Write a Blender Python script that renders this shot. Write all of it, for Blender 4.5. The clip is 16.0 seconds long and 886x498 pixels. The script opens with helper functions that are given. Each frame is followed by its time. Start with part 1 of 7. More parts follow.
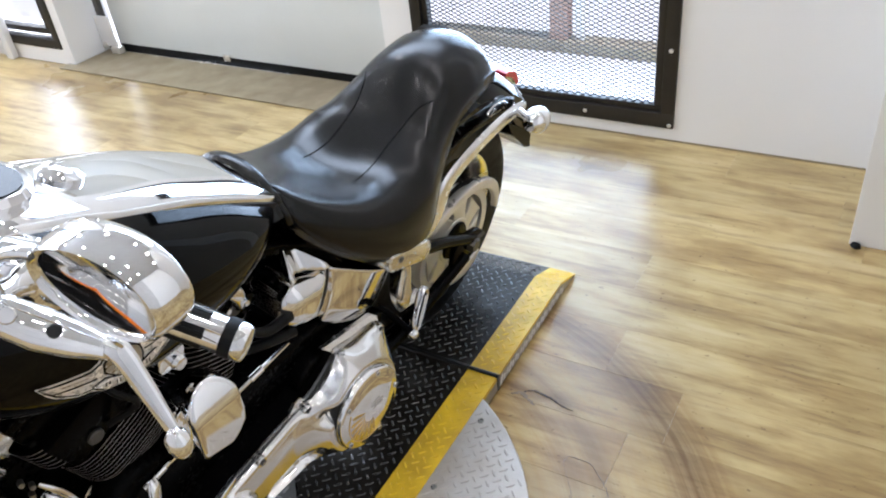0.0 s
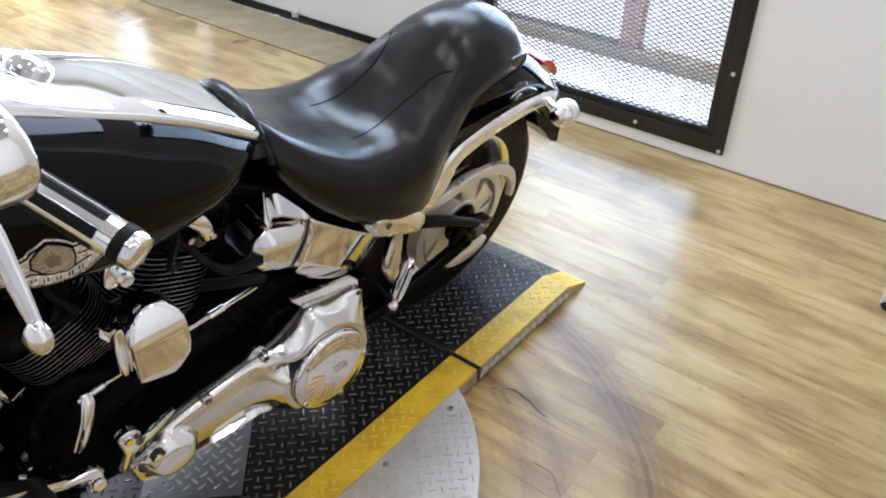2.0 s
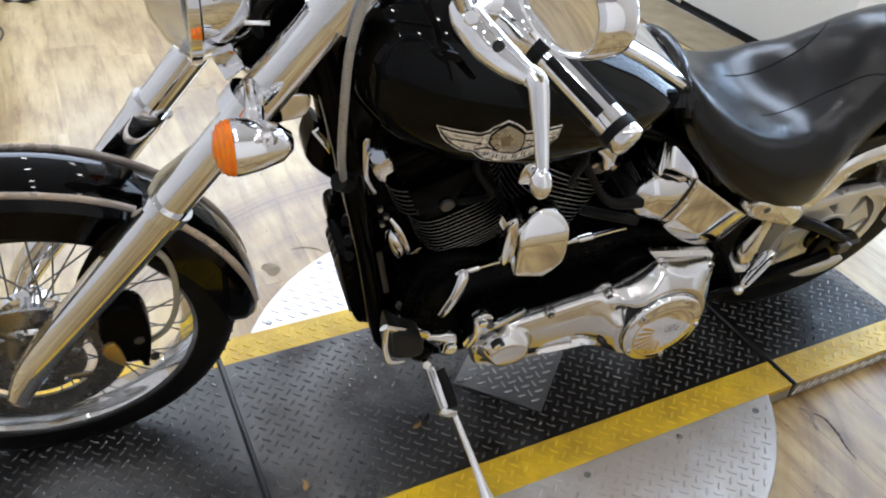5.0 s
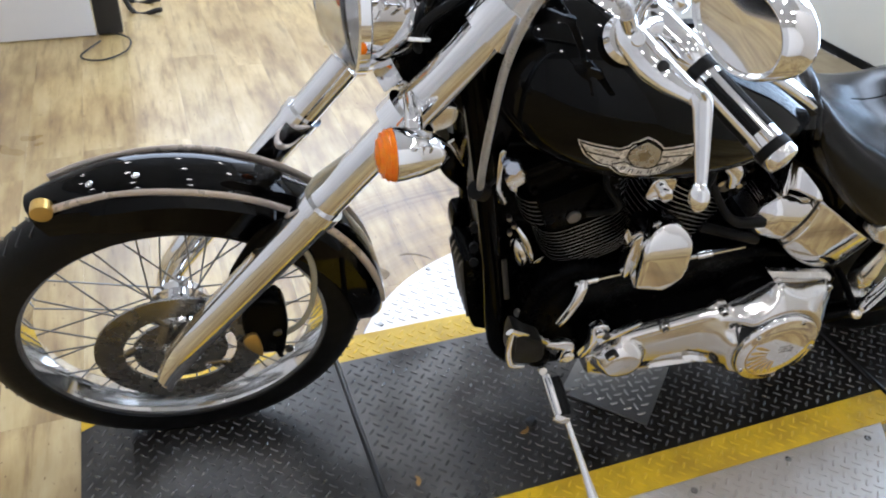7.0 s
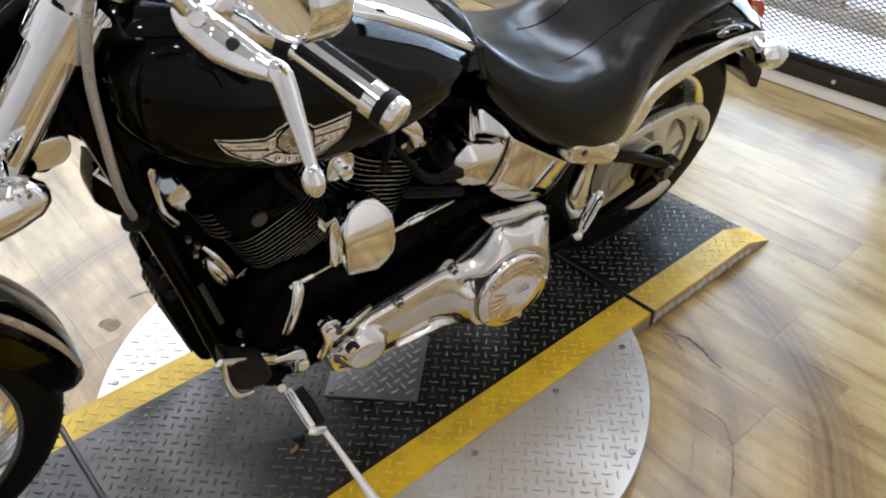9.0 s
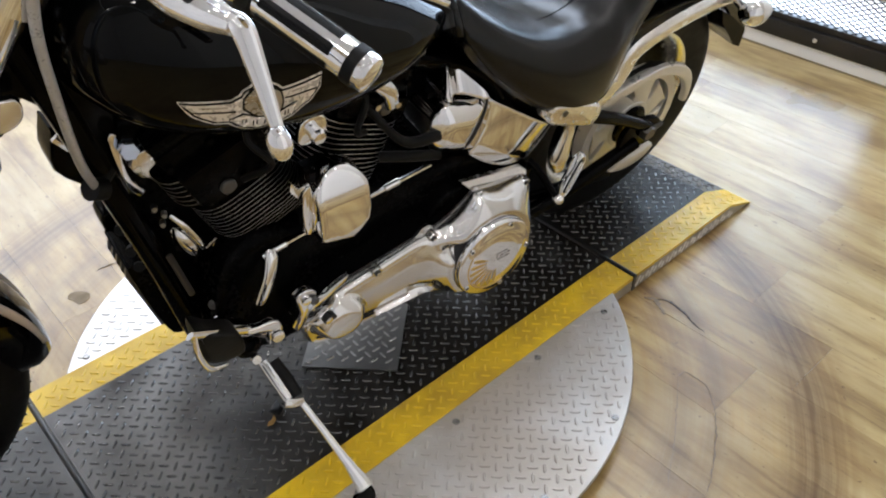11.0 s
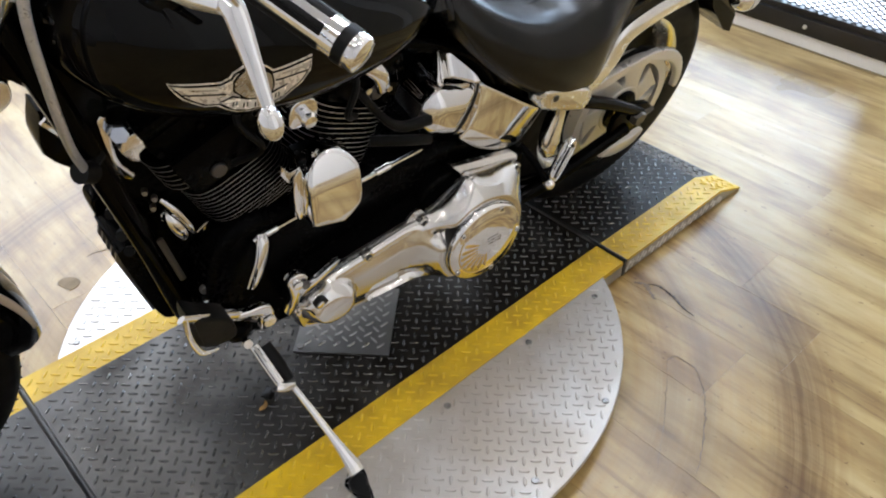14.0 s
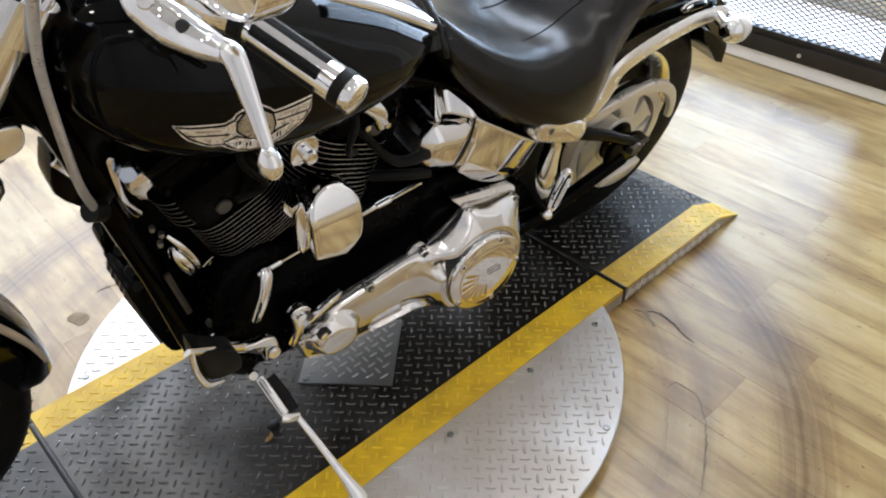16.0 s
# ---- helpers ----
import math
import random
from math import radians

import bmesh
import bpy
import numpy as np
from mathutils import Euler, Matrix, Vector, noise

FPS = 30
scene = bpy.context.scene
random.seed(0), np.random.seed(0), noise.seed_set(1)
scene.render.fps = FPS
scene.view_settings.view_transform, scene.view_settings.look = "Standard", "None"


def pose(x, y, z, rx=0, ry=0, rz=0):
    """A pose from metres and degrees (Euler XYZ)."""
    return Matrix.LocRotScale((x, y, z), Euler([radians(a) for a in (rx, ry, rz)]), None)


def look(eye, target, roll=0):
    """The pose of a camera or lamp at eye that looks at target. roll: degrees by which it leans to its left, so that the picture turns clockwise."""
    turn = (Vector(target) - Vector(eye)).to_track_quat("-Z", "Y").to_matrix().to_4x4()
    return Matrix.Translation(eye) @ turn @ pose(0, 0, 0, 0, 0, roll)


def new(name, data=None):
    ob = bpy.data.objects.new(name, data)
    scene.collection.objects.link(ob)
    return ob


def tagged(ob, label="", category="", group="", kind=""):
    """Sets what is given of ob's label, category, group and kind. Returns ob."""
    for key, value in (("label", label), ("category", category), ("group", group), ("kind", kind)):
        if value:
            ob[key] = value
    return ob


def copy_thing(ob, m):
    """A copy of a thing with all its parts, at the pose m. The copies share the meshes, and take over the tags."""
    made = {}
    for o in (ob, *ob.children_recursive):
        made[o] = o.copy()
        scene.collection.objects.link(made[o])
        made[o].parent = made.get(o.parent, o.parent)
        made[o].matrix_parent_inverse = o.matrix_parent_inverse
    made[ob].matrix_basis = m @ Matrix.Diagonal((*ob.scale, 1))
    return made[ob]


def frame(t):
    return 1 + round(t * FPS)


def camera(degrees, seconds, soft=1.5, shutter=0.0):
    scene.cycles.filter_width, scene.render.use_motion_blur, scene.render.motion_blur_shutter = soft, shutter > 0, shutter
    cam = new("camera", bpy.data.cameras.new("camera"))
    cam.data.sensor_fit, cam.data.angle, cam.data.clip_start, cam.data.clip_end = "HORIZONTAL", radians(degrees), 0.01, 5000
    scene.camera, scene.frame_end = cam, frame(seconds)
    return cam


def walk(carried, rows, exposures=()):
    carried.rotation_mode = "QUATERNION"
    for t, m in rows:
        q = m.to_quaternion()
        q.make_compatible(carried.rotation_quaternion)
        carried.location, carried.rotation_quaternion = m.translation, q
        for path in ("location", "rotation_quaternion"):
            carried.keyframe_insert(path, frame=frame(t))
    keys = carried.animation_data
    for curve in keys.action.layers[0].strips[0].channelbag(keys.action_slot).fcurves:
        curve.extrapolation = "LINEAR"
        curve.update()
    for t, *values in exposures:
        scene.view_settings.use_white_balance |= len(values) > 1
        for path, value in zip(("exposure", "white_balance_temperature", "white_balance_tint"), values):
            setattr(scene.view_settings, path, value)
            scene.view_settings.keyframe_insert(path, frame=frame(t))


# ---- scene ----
from mathutils.geometry import delaunay_2d_cdt

cam = camera(58.34, 16.0, soft=2.0)
PATH = [
    (0.0, (-0.6669, -1.0500, 1.4671), (0.3670, -0.3765, 0.6142), -6.76),
    (0.5, (-0.5983, -1.1287, 1.4708), (0.4073, -0.3694, 0.6569), -2.66),
    (1.0, (-0.5613, -1.1535, 1.4585), (0.4346, -0.3752, 0.6507), -2.11),
    (1.5, (-0.5703, -1.1451, 1.4274), (0.4206, -0.3937, 0.5887), -0.95),
    (2.0, (-0.5788, -1.1450, 1.3974), (0.3944, -0.3880, 0.5431), 0.83),
    (2.5, (-0.5966, -1.1426, 1.3801), (0.3376, -0.3674, 0.4991), 2.40),
    (3.0, (-0.6214, -1.1318, 1.3693), (0.2683, -0.3139, 0.4809), 3.47),
    (3.5, (-0.6600, -1.1349, 1.3611), (0.1759, -0.2677, 0.4671), 3.93),
    (4.0, (-0.7089, -1.1341, 1.3604), (0.0510, -0.1955, 0.4706), 4.32),
    (4.5, (-0.7500, -1.1259, 1.3606), (-0.0707, -0.1320, 0.4657), 4.85),
    (5.0, (-0.7966, -1.1218, 1.3640), (-0.2171, -0.0642, 0.4720), 5.00),
    (5.2, (-0.8213, -1.1209, 1.3643), (-0.2669, -0.0427, 0.4810), 5.69),
    (5.9, (-0.8787, -1.1214, 1.3729), (-0.4136, -0.0009, 0.4908), 5.42),
    (6.6, (-0.9105, -1.1275, 1.3829), (-0.4718, 0.0026, 0.4994), 3.78),
    (7.3, (-0.8767, -1.1342, 1.3794), (-0.3574, -0.0312, 0.5055), 1.67),
    (7.5, (-0.8302, -1.1331, 1.3715), (-0.2390, -0.0744, 0.4885), -1.03),
    (8.0, (-0.7772, -1.1409, 1.3601), (-0.0809, -0.1232, 0.5060), -1.01),
    (8.5, (-0.7310, -1.1464, 1.3574), (0.0266, -0.1586, 0.5206), -1.33),
    (9.0, (-0.6978, -1.1278, 1.3396), (0.0663, -0.2021, 0.4401), -1.65),
    (9.2, (-0.6914, -1.1251, 1.3335), (0.0777, -0.2121, 0.4253), -1.32),
    (9.9, (-0.6784, -1.1146, 1.3228), (0.0905, -0.2290, 0.3877), -1.31),
    (10.6, (-0.6750, -1.1057, 1.3158), (0.0907, -0.2321, 0.3669), -1.31),
    (11.3, (-0.6751, -1.1010, 1.3140), (0.0919, -0.2332, 0.3608), -1.17),
    (11.5, (-0.6743, -1.0956, 1.3188), (0.0966, -0.2331, 0.3640), -0.81),
    (12.0, (-0.6746, -1.0975, 1.3169), (0.1040, -0.2417, 0.3622), -0.66),
    (12.5, (-0.6783, -1.1080, 1.3172), (0.1074, -0.2531, 0.3676), -0.49),
    (13.0, (-0.6810, -1.1112, 1.3124), (0.0914, -0.2653, 0.3439), -0.44),
    (13.5, (-0.6795, -1.1085, 1.3091), (0.0820, -0.2654, 0.3298), -1.73),
    (14.0, (-0.6798, -1.1087, 1.3099), (0.0895, -0.2592, 0.3422), -0.86),
    (14.5, (-0.6805, -1.1124, 1.3133), (0.0946, -0.2612, 0.3518), -0.81),
    (15.0, (-0.6821, -1.1237, 1.3270), (0.0984, -0.2500, 0.3902), -1.56),
    (15.5, (-0.6855, -1.1319, 1.3308), (0.0961, -0.2476, 0.4050), -1.98),
    (16.0, (-0.6861, -1.1363, 1.3315), (0.0981, -0.2514, 0.4084), -2.11),
]
walk(cam, [(t, look(eye, target, roll)) for t, eye, target, roll in PATH], exposures=[(0.0, 0.0, 5980, 15), (1.0, 0.0, 5980, 15), (3.0, -0.03, 6060, 15), (4.5, -0.14, 6040, 15), (7.5, -0.13, 5960, 15), (8.5, -0.19, 6360, 15), (11.5, -0.19, 6330, 15), (12.5, -0.12, 6330, 15), (16.0, -0.08, 6330, 15)])

# ---------------------------------------------------------------- light
world = bpy.data.worlds.new("sky")
scene.world = world
world.use_nodes = True
wn = world.node_tree
sky = wn.nodes.new("ShaderNodeTexSky")
sky.sky_type, sky.sun_disc = "NISHITA", False
sky.sun_elevation, sky.sun_rotation = radians(49), radians(182)
wn.links.new(sky.outputs[0], wn.nodes["Background"].inputs[0])
wn.nodes["Background"].inputs[1].default_value = 0.15
sun = new("sun", bpy.data.lights.new("sun", "SUN"))
sun.data.energy, sun.data.angle, sun.data.color = 5.0, radians(0.6), (1, 0.95, 0.88)
sun.matrix_world = look((-0.5, -14, 16), (0, 0, 0))


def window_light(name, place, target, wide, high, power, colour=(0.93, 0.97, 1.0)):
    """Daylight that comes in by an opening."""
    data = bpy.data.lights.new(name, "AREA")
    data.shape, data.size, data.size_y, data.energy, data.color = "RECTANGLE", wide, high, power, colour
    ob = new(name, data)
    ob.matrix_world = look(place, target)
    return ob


# ---------------------------------------------------------------- materials
def material(name, colour, rough=0.5, metal=0.0, grain=0.0, scale=40.0, bump=0.0, bump_scale=200.0, coat=0.0, tint=None, spec=0.5, stretch=None, random_tone=0.0):
    """A principled surface; grain mixes the colour with tint over noise at two sizes, bump gives fine relief."""
    m = bpy.data.materials.new(name)
    m.use_nodes = True
    n, l = m.node_tree.nodes, m.node_tree.links
    b = n["Principled BSDF"]
    b.inputs["Base Color"].default_value = (*colour, 1)
    b.inputs["Roughness"].default_value = rough
    b.inputs["Metallic"].default_value = metal
    b.inputs["Coat Weight"].default_value = coat
    b.inputs["Coat Roughness"].default_value = 0.03
    b.inputs["Specular IOR Level"].default_value = spec
    co = n.new("ShaderNodeTexCoord").outputs["Object"]
    if stretch:
        mp = n.new("ShaderNodeMapping")
        mp.inputs["Scale"].default_value = stretch
        l.new(co, mp.inputs["Vector"])
        co = mp.outputs["Vector"]
    if grain:
        fine, wide = n.new("ShaderNodeTexNoise"), n.new("ShaderNodeTexNoise")
        fine.inputs["Scale"].default_value, fine.inputs["Detail"].default_value = scale, 6
        wide.inputs["Scale"].default_value, wide.inputs["Detail"].default_value = scale * 0.12, 3
        l.new(co, fine.inputs["Vector"]), l.new(co, wide.inputs["Vector"])
        add = n.new("ShaderNodeMath")
        add.operation = "MULTIPLY_ADD"
        add.inputs[1].default_value = 0.5
        l.new(fine.outputs["Fac"], add.inputs[0])
        half = n.new("ShaderNodeMath")
        half.operation = "MULTIPLY"
        half.inputs[1].default_value = 0.5
        l.new(wide.outputs["Fac"], half.inputs[0]), l.new(half.outputs[0], add.inputs[2])
        ramp = n.new("ShaderNodeMapRange")
        ramp.inputs["From Min"].default_value, ramp.inputs["From Max"].default_value = 0.38, 0.62
        ramp.inputs["To Max"].default_value = grain
        l.new(add.outputs[0], ramp.inputs["Value"])
        mix = n.new("ShaderNodeMix")
        mix.data_type = "RGBA"
        mix.inputs["A"].default_value, mix.inputs["B"].default_value = (*colour, 1), (*(tint or [c * 0.5 for c in colour]), 1)
        l.new(ramp.outputs["Result"], mix.inputs["Factor"])
        last = mix.outputs["Result"]
        if random_tone:
            info, hsv, tone = n.new("ShaderNodeObjectInfo"), n.new("ShaderNodeHueSaturation"), n.new("ShaderNodeMapRange")
            tone.inputs["To Min"].default_value, tone.inputs["To Max"].default_value = 1 - random_tone, 1 + random_tone
            l.new(info.outputs["Random"], tone.inputs["Value"]), l.new(tone.outputs["Result"], hsv.inputs["Value"])
            l.new(last, hsv.inputs["Color"])
            last = hsv.outputs["Color"]
        l.new(last, b.inputs["Base Color"])
        rr = n.new("ShaderNodeMapRange")
        rr.inputs["From Min"].default_value, rr.inputs["From Max"].default_value = 0.35, 0.65
        rr.inputs["To Min"].default_value, rr.inputs["To Max"].default_value = rough * 0.8, min(1, rough * 1.25)
        l.new(add.outputs[0], rr.inputs["Value"]), l.new(rr.outputs["Result"], b.inputs["Roughness"])
    if bump:
        bn, bp = n.new("ShaderNodeTexNoise"), n.new("ShaderNodeBump")
        bn.inputs["Scale"].default_value, bn.inputs["Detail"].default_value = bump_scale, 4
        bp.inputs["Strength"].default_value, bp.inputs["Distance"].default_value = bump, 0.002
        l.new(co, bn.inputs["Vector"]), l.new(bn.outputs["Fac"], bp.inputs["Height"]), l.new(bp.outputs["Normal"], b.inputs["Normal"])
    return m


CHROME = material("chrome", (0.84, 0.84, 0.85), 0.045, 1.0)
WHEEL_RIM = material("dulled_chrome_rim", (0.78, 0.78, 0.78), 0.08, 1.0, 0.4, 90, tint=(0.55, 0.55, 0.55))
POLISHED = material("polished_aluminium", (0.88, 0.87, 0.85), 0.24, 1.0, 0.2, 60, tint=(0.8, 0.79, 0.77))
CASE = material("polished_aluminium_case", (0.72, 0.71, 0.70), 0.13, 1.0, 0.25, 30, 0.02, 90, tint=(0.80, 0.78, 0.75))
# chrome spokes: the dark surroundings they mirror are put into the colour
SPOKE = material("darkened_chrome_spoke", (0.20, 0.195, 0.185), 0.3, 1.0)
SATIN = material("satin_silver_paint", (0.72, 0.70, 0.66), 0.34, 0.55, 0.12, 20, tint=(0.66, 0.64, 0.60))
BLACK = material("gloss_black_paint", (0.0012, 0.0012, 0.0012), 0.035, 0.0, coat=0.08, spec=0.12)
FROST = material("frosted_clear_lens", (0.74, 0.73, 0.71), 0.22, 0.0, 0.2, 60, coat=0.6)
ENGINE = material("black_engine_enamel", (0.0015, 0.0015, 0.0015), 0.24, 0.0, 0.4, 120, 0.15, 500, tint=(0.003, 0.003, 0.003), spec=0.045)
FIN_EDGE = material("machined_fin_edge", (0.72, 0.72, 0.70), 0.4, 0.9)
FRAME_BLACK = material("black_frame_paint", (0.001, 0.001, 0.001), 0.14, coat=0.03, spec=0.05)
LEATHER = material("black_leather", (0.004, 0.0039, 0.0039), 0.23, 0.0, 0.0, 30, 0.06, 520, spec=0.34)
STITCH = material("dark_thread", (0.002, 0.002, 0.002), 0.8, spec=0.1)
RUBBER = material("black_rubber", (0.003, 0.003, 0.003), 0.5, 0.0, 0.5, 40, 0.2, 150, tint=(0.006, 0.0057, 0.0054), spec=0.18)
AMBER = material("amber_lens", (1.0, 0.27, 0.003), 0.15, 0.0, 0.8, 90, 0.3, 160, tint=(1.0, 0.12, 0.0), coat=0.3, spec=0.3)
RED = material("red_lens", (0.60, 0.01, 0.03), 0.1, coat=1.0)
GREY_CABLE = material("braided_grey_cable", (0.55, 0.55, 0.55), 0.3, 0.5, 0.3, 400)
CLEAR_LINE = material("clear_brake_line", (0.50, 0.47, 0.36), 0.25, 0.3)
DISC_STEEL = material("brake_rotor_steel", (0.34, 0.325, 0.30), 0.26, 1.0, 0.3, 90)
GOLD = material("worn_gold_print", (0.60, 0.40, 0.12), 0.3, 0.8)
EMBLEM = material("silver_emblem_foil", (0.80, 0.78, 0.75), 0.26, 0.5, 0.15, 120, tint=(0.62, 0.6, 0.57))
SHIELD_GREY = material("tarnished_emblem_grey", (0.48, 0.46, 0.42), 0.3, 0.8, 0.3, 150)
PINSTRIPE = material("silver_pinstripe", (0.68, 0.60, 0.53), 0.3, 0.4, 0.2, 60)
def creased(m, scale, depth):
    """Adds soft, wide creases under a surface's fine grain."""
    n, l = m.node_tree.nodes, m.node_tree.links
    fine = n["Bump"]
    wide, bp = n.new("ShaderNodeTexNoise"), n.new("ShaderNodeBump")
    wide.inputs["Scale"].default_value, wide.inputs["Detail"].default_value = scale, 3
    bp.inputs["Strength"].default_value, bp.inputs["Distance"].default_value = 1.0, depth
    wide.inputs["Detail"].default_value = 1.5
    l.new(n["Texture Coordinate"].outputs["Object"], wide.inputs["Vector"])
    l.new(wide.outputs["Fac"], bp.inputs["Height"]), l.new(bp.outputs["Normal"], fine.inputs["Normal"])


creased(LEATHER, 10, 0.0018)
# the bucket lid's own blue; on the nut it stands for a reflection
BLUE = material("pale_blue_metal", (0.62, 0.70, 0.86), 0.15, 0.9)

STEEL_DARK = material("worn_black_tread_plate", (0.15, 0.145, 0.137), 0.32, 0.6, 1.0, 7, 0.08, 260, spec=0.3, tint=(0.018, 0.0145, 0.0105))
def grime_and_shade(m, x0, x1, share):
    """More of the tint from x0 to x1: grime, with shade under the motorcycle put in; the other end is rubbed."""
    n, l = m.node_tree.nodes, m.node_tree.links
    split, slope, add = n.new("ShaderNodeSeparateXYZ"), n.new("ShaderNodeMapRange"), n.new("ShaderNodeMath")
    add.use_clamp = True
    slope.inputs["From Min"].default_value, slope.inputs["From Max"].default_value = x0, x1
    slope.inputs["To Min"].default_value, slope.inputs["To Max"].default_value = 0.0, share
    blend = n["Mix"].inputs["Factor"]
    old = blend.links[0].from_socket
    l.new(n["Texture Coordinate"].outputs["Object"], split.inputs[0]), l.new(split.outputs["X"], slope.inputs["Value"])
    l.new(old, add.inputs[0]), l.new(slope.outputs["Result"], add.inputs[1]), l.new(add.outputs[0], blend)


# deck grime; the motorcycle's shade is put into this colour too
grime_and_shade(STEEL_DARK, -0.40, 0.0, 0.45)
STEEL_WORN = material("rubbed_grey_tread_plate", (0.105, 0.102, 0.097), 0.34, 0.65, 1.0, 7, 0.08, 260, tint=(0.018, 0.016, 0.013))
STEEL_LUG = material("rubbed_black_lug", (0.15, 0.148, 0.143), 0.20, 0.7, 0.8, 40, 0.05, 260, tint=(0.05, 0.049, 0.046))
STEEL_BARE = material("bare_aluminium_tread_plate", (0.69, 0.68, 0.665), 0.40, 0.7, 0.85, 7, 0.06, 260, tint=(0.43, 0.375, 0.31))
STEEL_DULL = material("dull_grey_tread_plate", (0.25, 0.246, 0.236), 0.34, 0.85, 0.7, 14, 0.06, 260, tint=(0.15, 0.146, 0.137))
DULL_LUG = material("rubbed_grey_lug", (0.42, 0.415, 0.40), 0.3, 0.85, 0.5, 60, tint=(0.26, 0.25, 0.24))
STEEL_SIDE = material("scuffed_ramp_side", (0.40, 0.37, 0.32), 0.5, 0.4, 0.6, 18, tint=(0.24, 0.21, 0.17))
SIDE_LUG = material("bright_side_lug", (0.80, 0.78, 0.74), 0.35, 0.6, 0.3, 60)
YELLOW = material("yellow_safety_paint", (0.82, 0.54, 0.010), 0.42, 0.0, 0.75, 16, 0.1, 260, tint=(0.42, 0.25, 0.010))
YELLOW_WORN = material("worn_yellow_lug", (0.84, 0.56, 0.012), 0.30, 0.0, 0.6, 22, tint=(0.52, 0.33, 0.015))
SEAM_BLACK = material("black_gap_strip", (0.008, 0.008, 0.008), 0.28)
SUBFLOOR = material("brown_joint_dirt", (0.10, 0.068, 0.035), 0.8)
SCREW = material("dark_screw", (0.12, 0.115, 0.11), 0.4, 0.9)

ZINC = material("tarnished_zinc_screw", (0.34, 0.33, 0.31), 0.3, 0.9, 0.6, 300, tint=(0.12, 0.11, 0.10))

PLASTER = material("white_painted_wall", (0.85, 0.84, 0.82), 0.55, 0.0, 0.12, 3.0, 0.05, 90, tint=(0.76, 0.70, 0.62))
DOOR_WHITE = material("white_sectional_door", (0.74, 0.76, 0.73), 0.45, 0.0, 0.1, 4, 0.03, 150)
GATE_BLACK = material("black_gate_steel", (0.016, 0.0155, 0.015), 0.42, 0.3, 0.5, 12, tint=(0.045, 0.036, 0.028))
MESH_BLACK = material("black_expanded_metal", (0.03, 0.03, 0.032), 0.45, 0.4)
CONCRETE = material("stained_concrete", (0.30, 0.245, 0.15), 0.6, 0.0, 0.8, 9, 0.2, 60, tint=(0.19, 0.145, 0.085))
OUT_GROUND = material("pale_outdoor_concrete", (0.80, 0.79, 0.77), 0.7, 0.0, 0.3, 5)
OUT_WALL = material("bright_outdoor_wall", (0.80, 0.80, 0.80), 0.7, 0.0, 0.1, 2)
POST_WOOD = material("weathered_reddish_post", (0.42, 0.24, 0.16), 0.6, 0.0, 0.4, 10)
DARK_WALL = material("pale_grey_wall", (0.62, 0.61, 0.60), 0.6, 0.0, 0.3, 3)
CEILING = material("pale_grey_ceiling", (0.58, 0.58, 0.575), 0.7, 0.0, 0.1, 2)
BUCKET = material("white_bucket_plastic", (0.74, 0.73, 0.70), 0.4, 0.0, 0.3, 8)
BLACK_PLASTIC = material("black_plastic_case", (0.02, 0.02, 0.022), 0.45, 0.0, 0.4, 30, 0.1, 200)
WHITE_PLASTIC = material("white_plastic", (0.78, 0.78, 0.79), 0.35)


def glowing(name, colour, strength):
    m = bpy.data.materials.new(name)
    m.use_nodes = True
    b = m.node_tree.nodes["Principled BSDF"]
    b.inputs["Base Color"].default_value = (0.8, 0.8, 0.8, 1)
    b.inputs["Emission Color"].default_value = (*colour, 1)
    b.inputs["Emission Strength"].default_value = strength
    return m


LAMP = glowing("led_lamp_face", (1.0, 0.955, 0.88), 88)


def glass(name, rough=0.0):
    m = bpy.data.materials.new(name)
    m.use_nodes = True
    b = m.node_tree.nodes["Principled BSDF"]
    b.inputs["Transmission Weight"].default_value = 1.0
    b.inputs["Roughness"].default_value = rough
    b.inputs["IOR"].default_value = 1.45
    return m


CLEAR = glass("clear_lens")


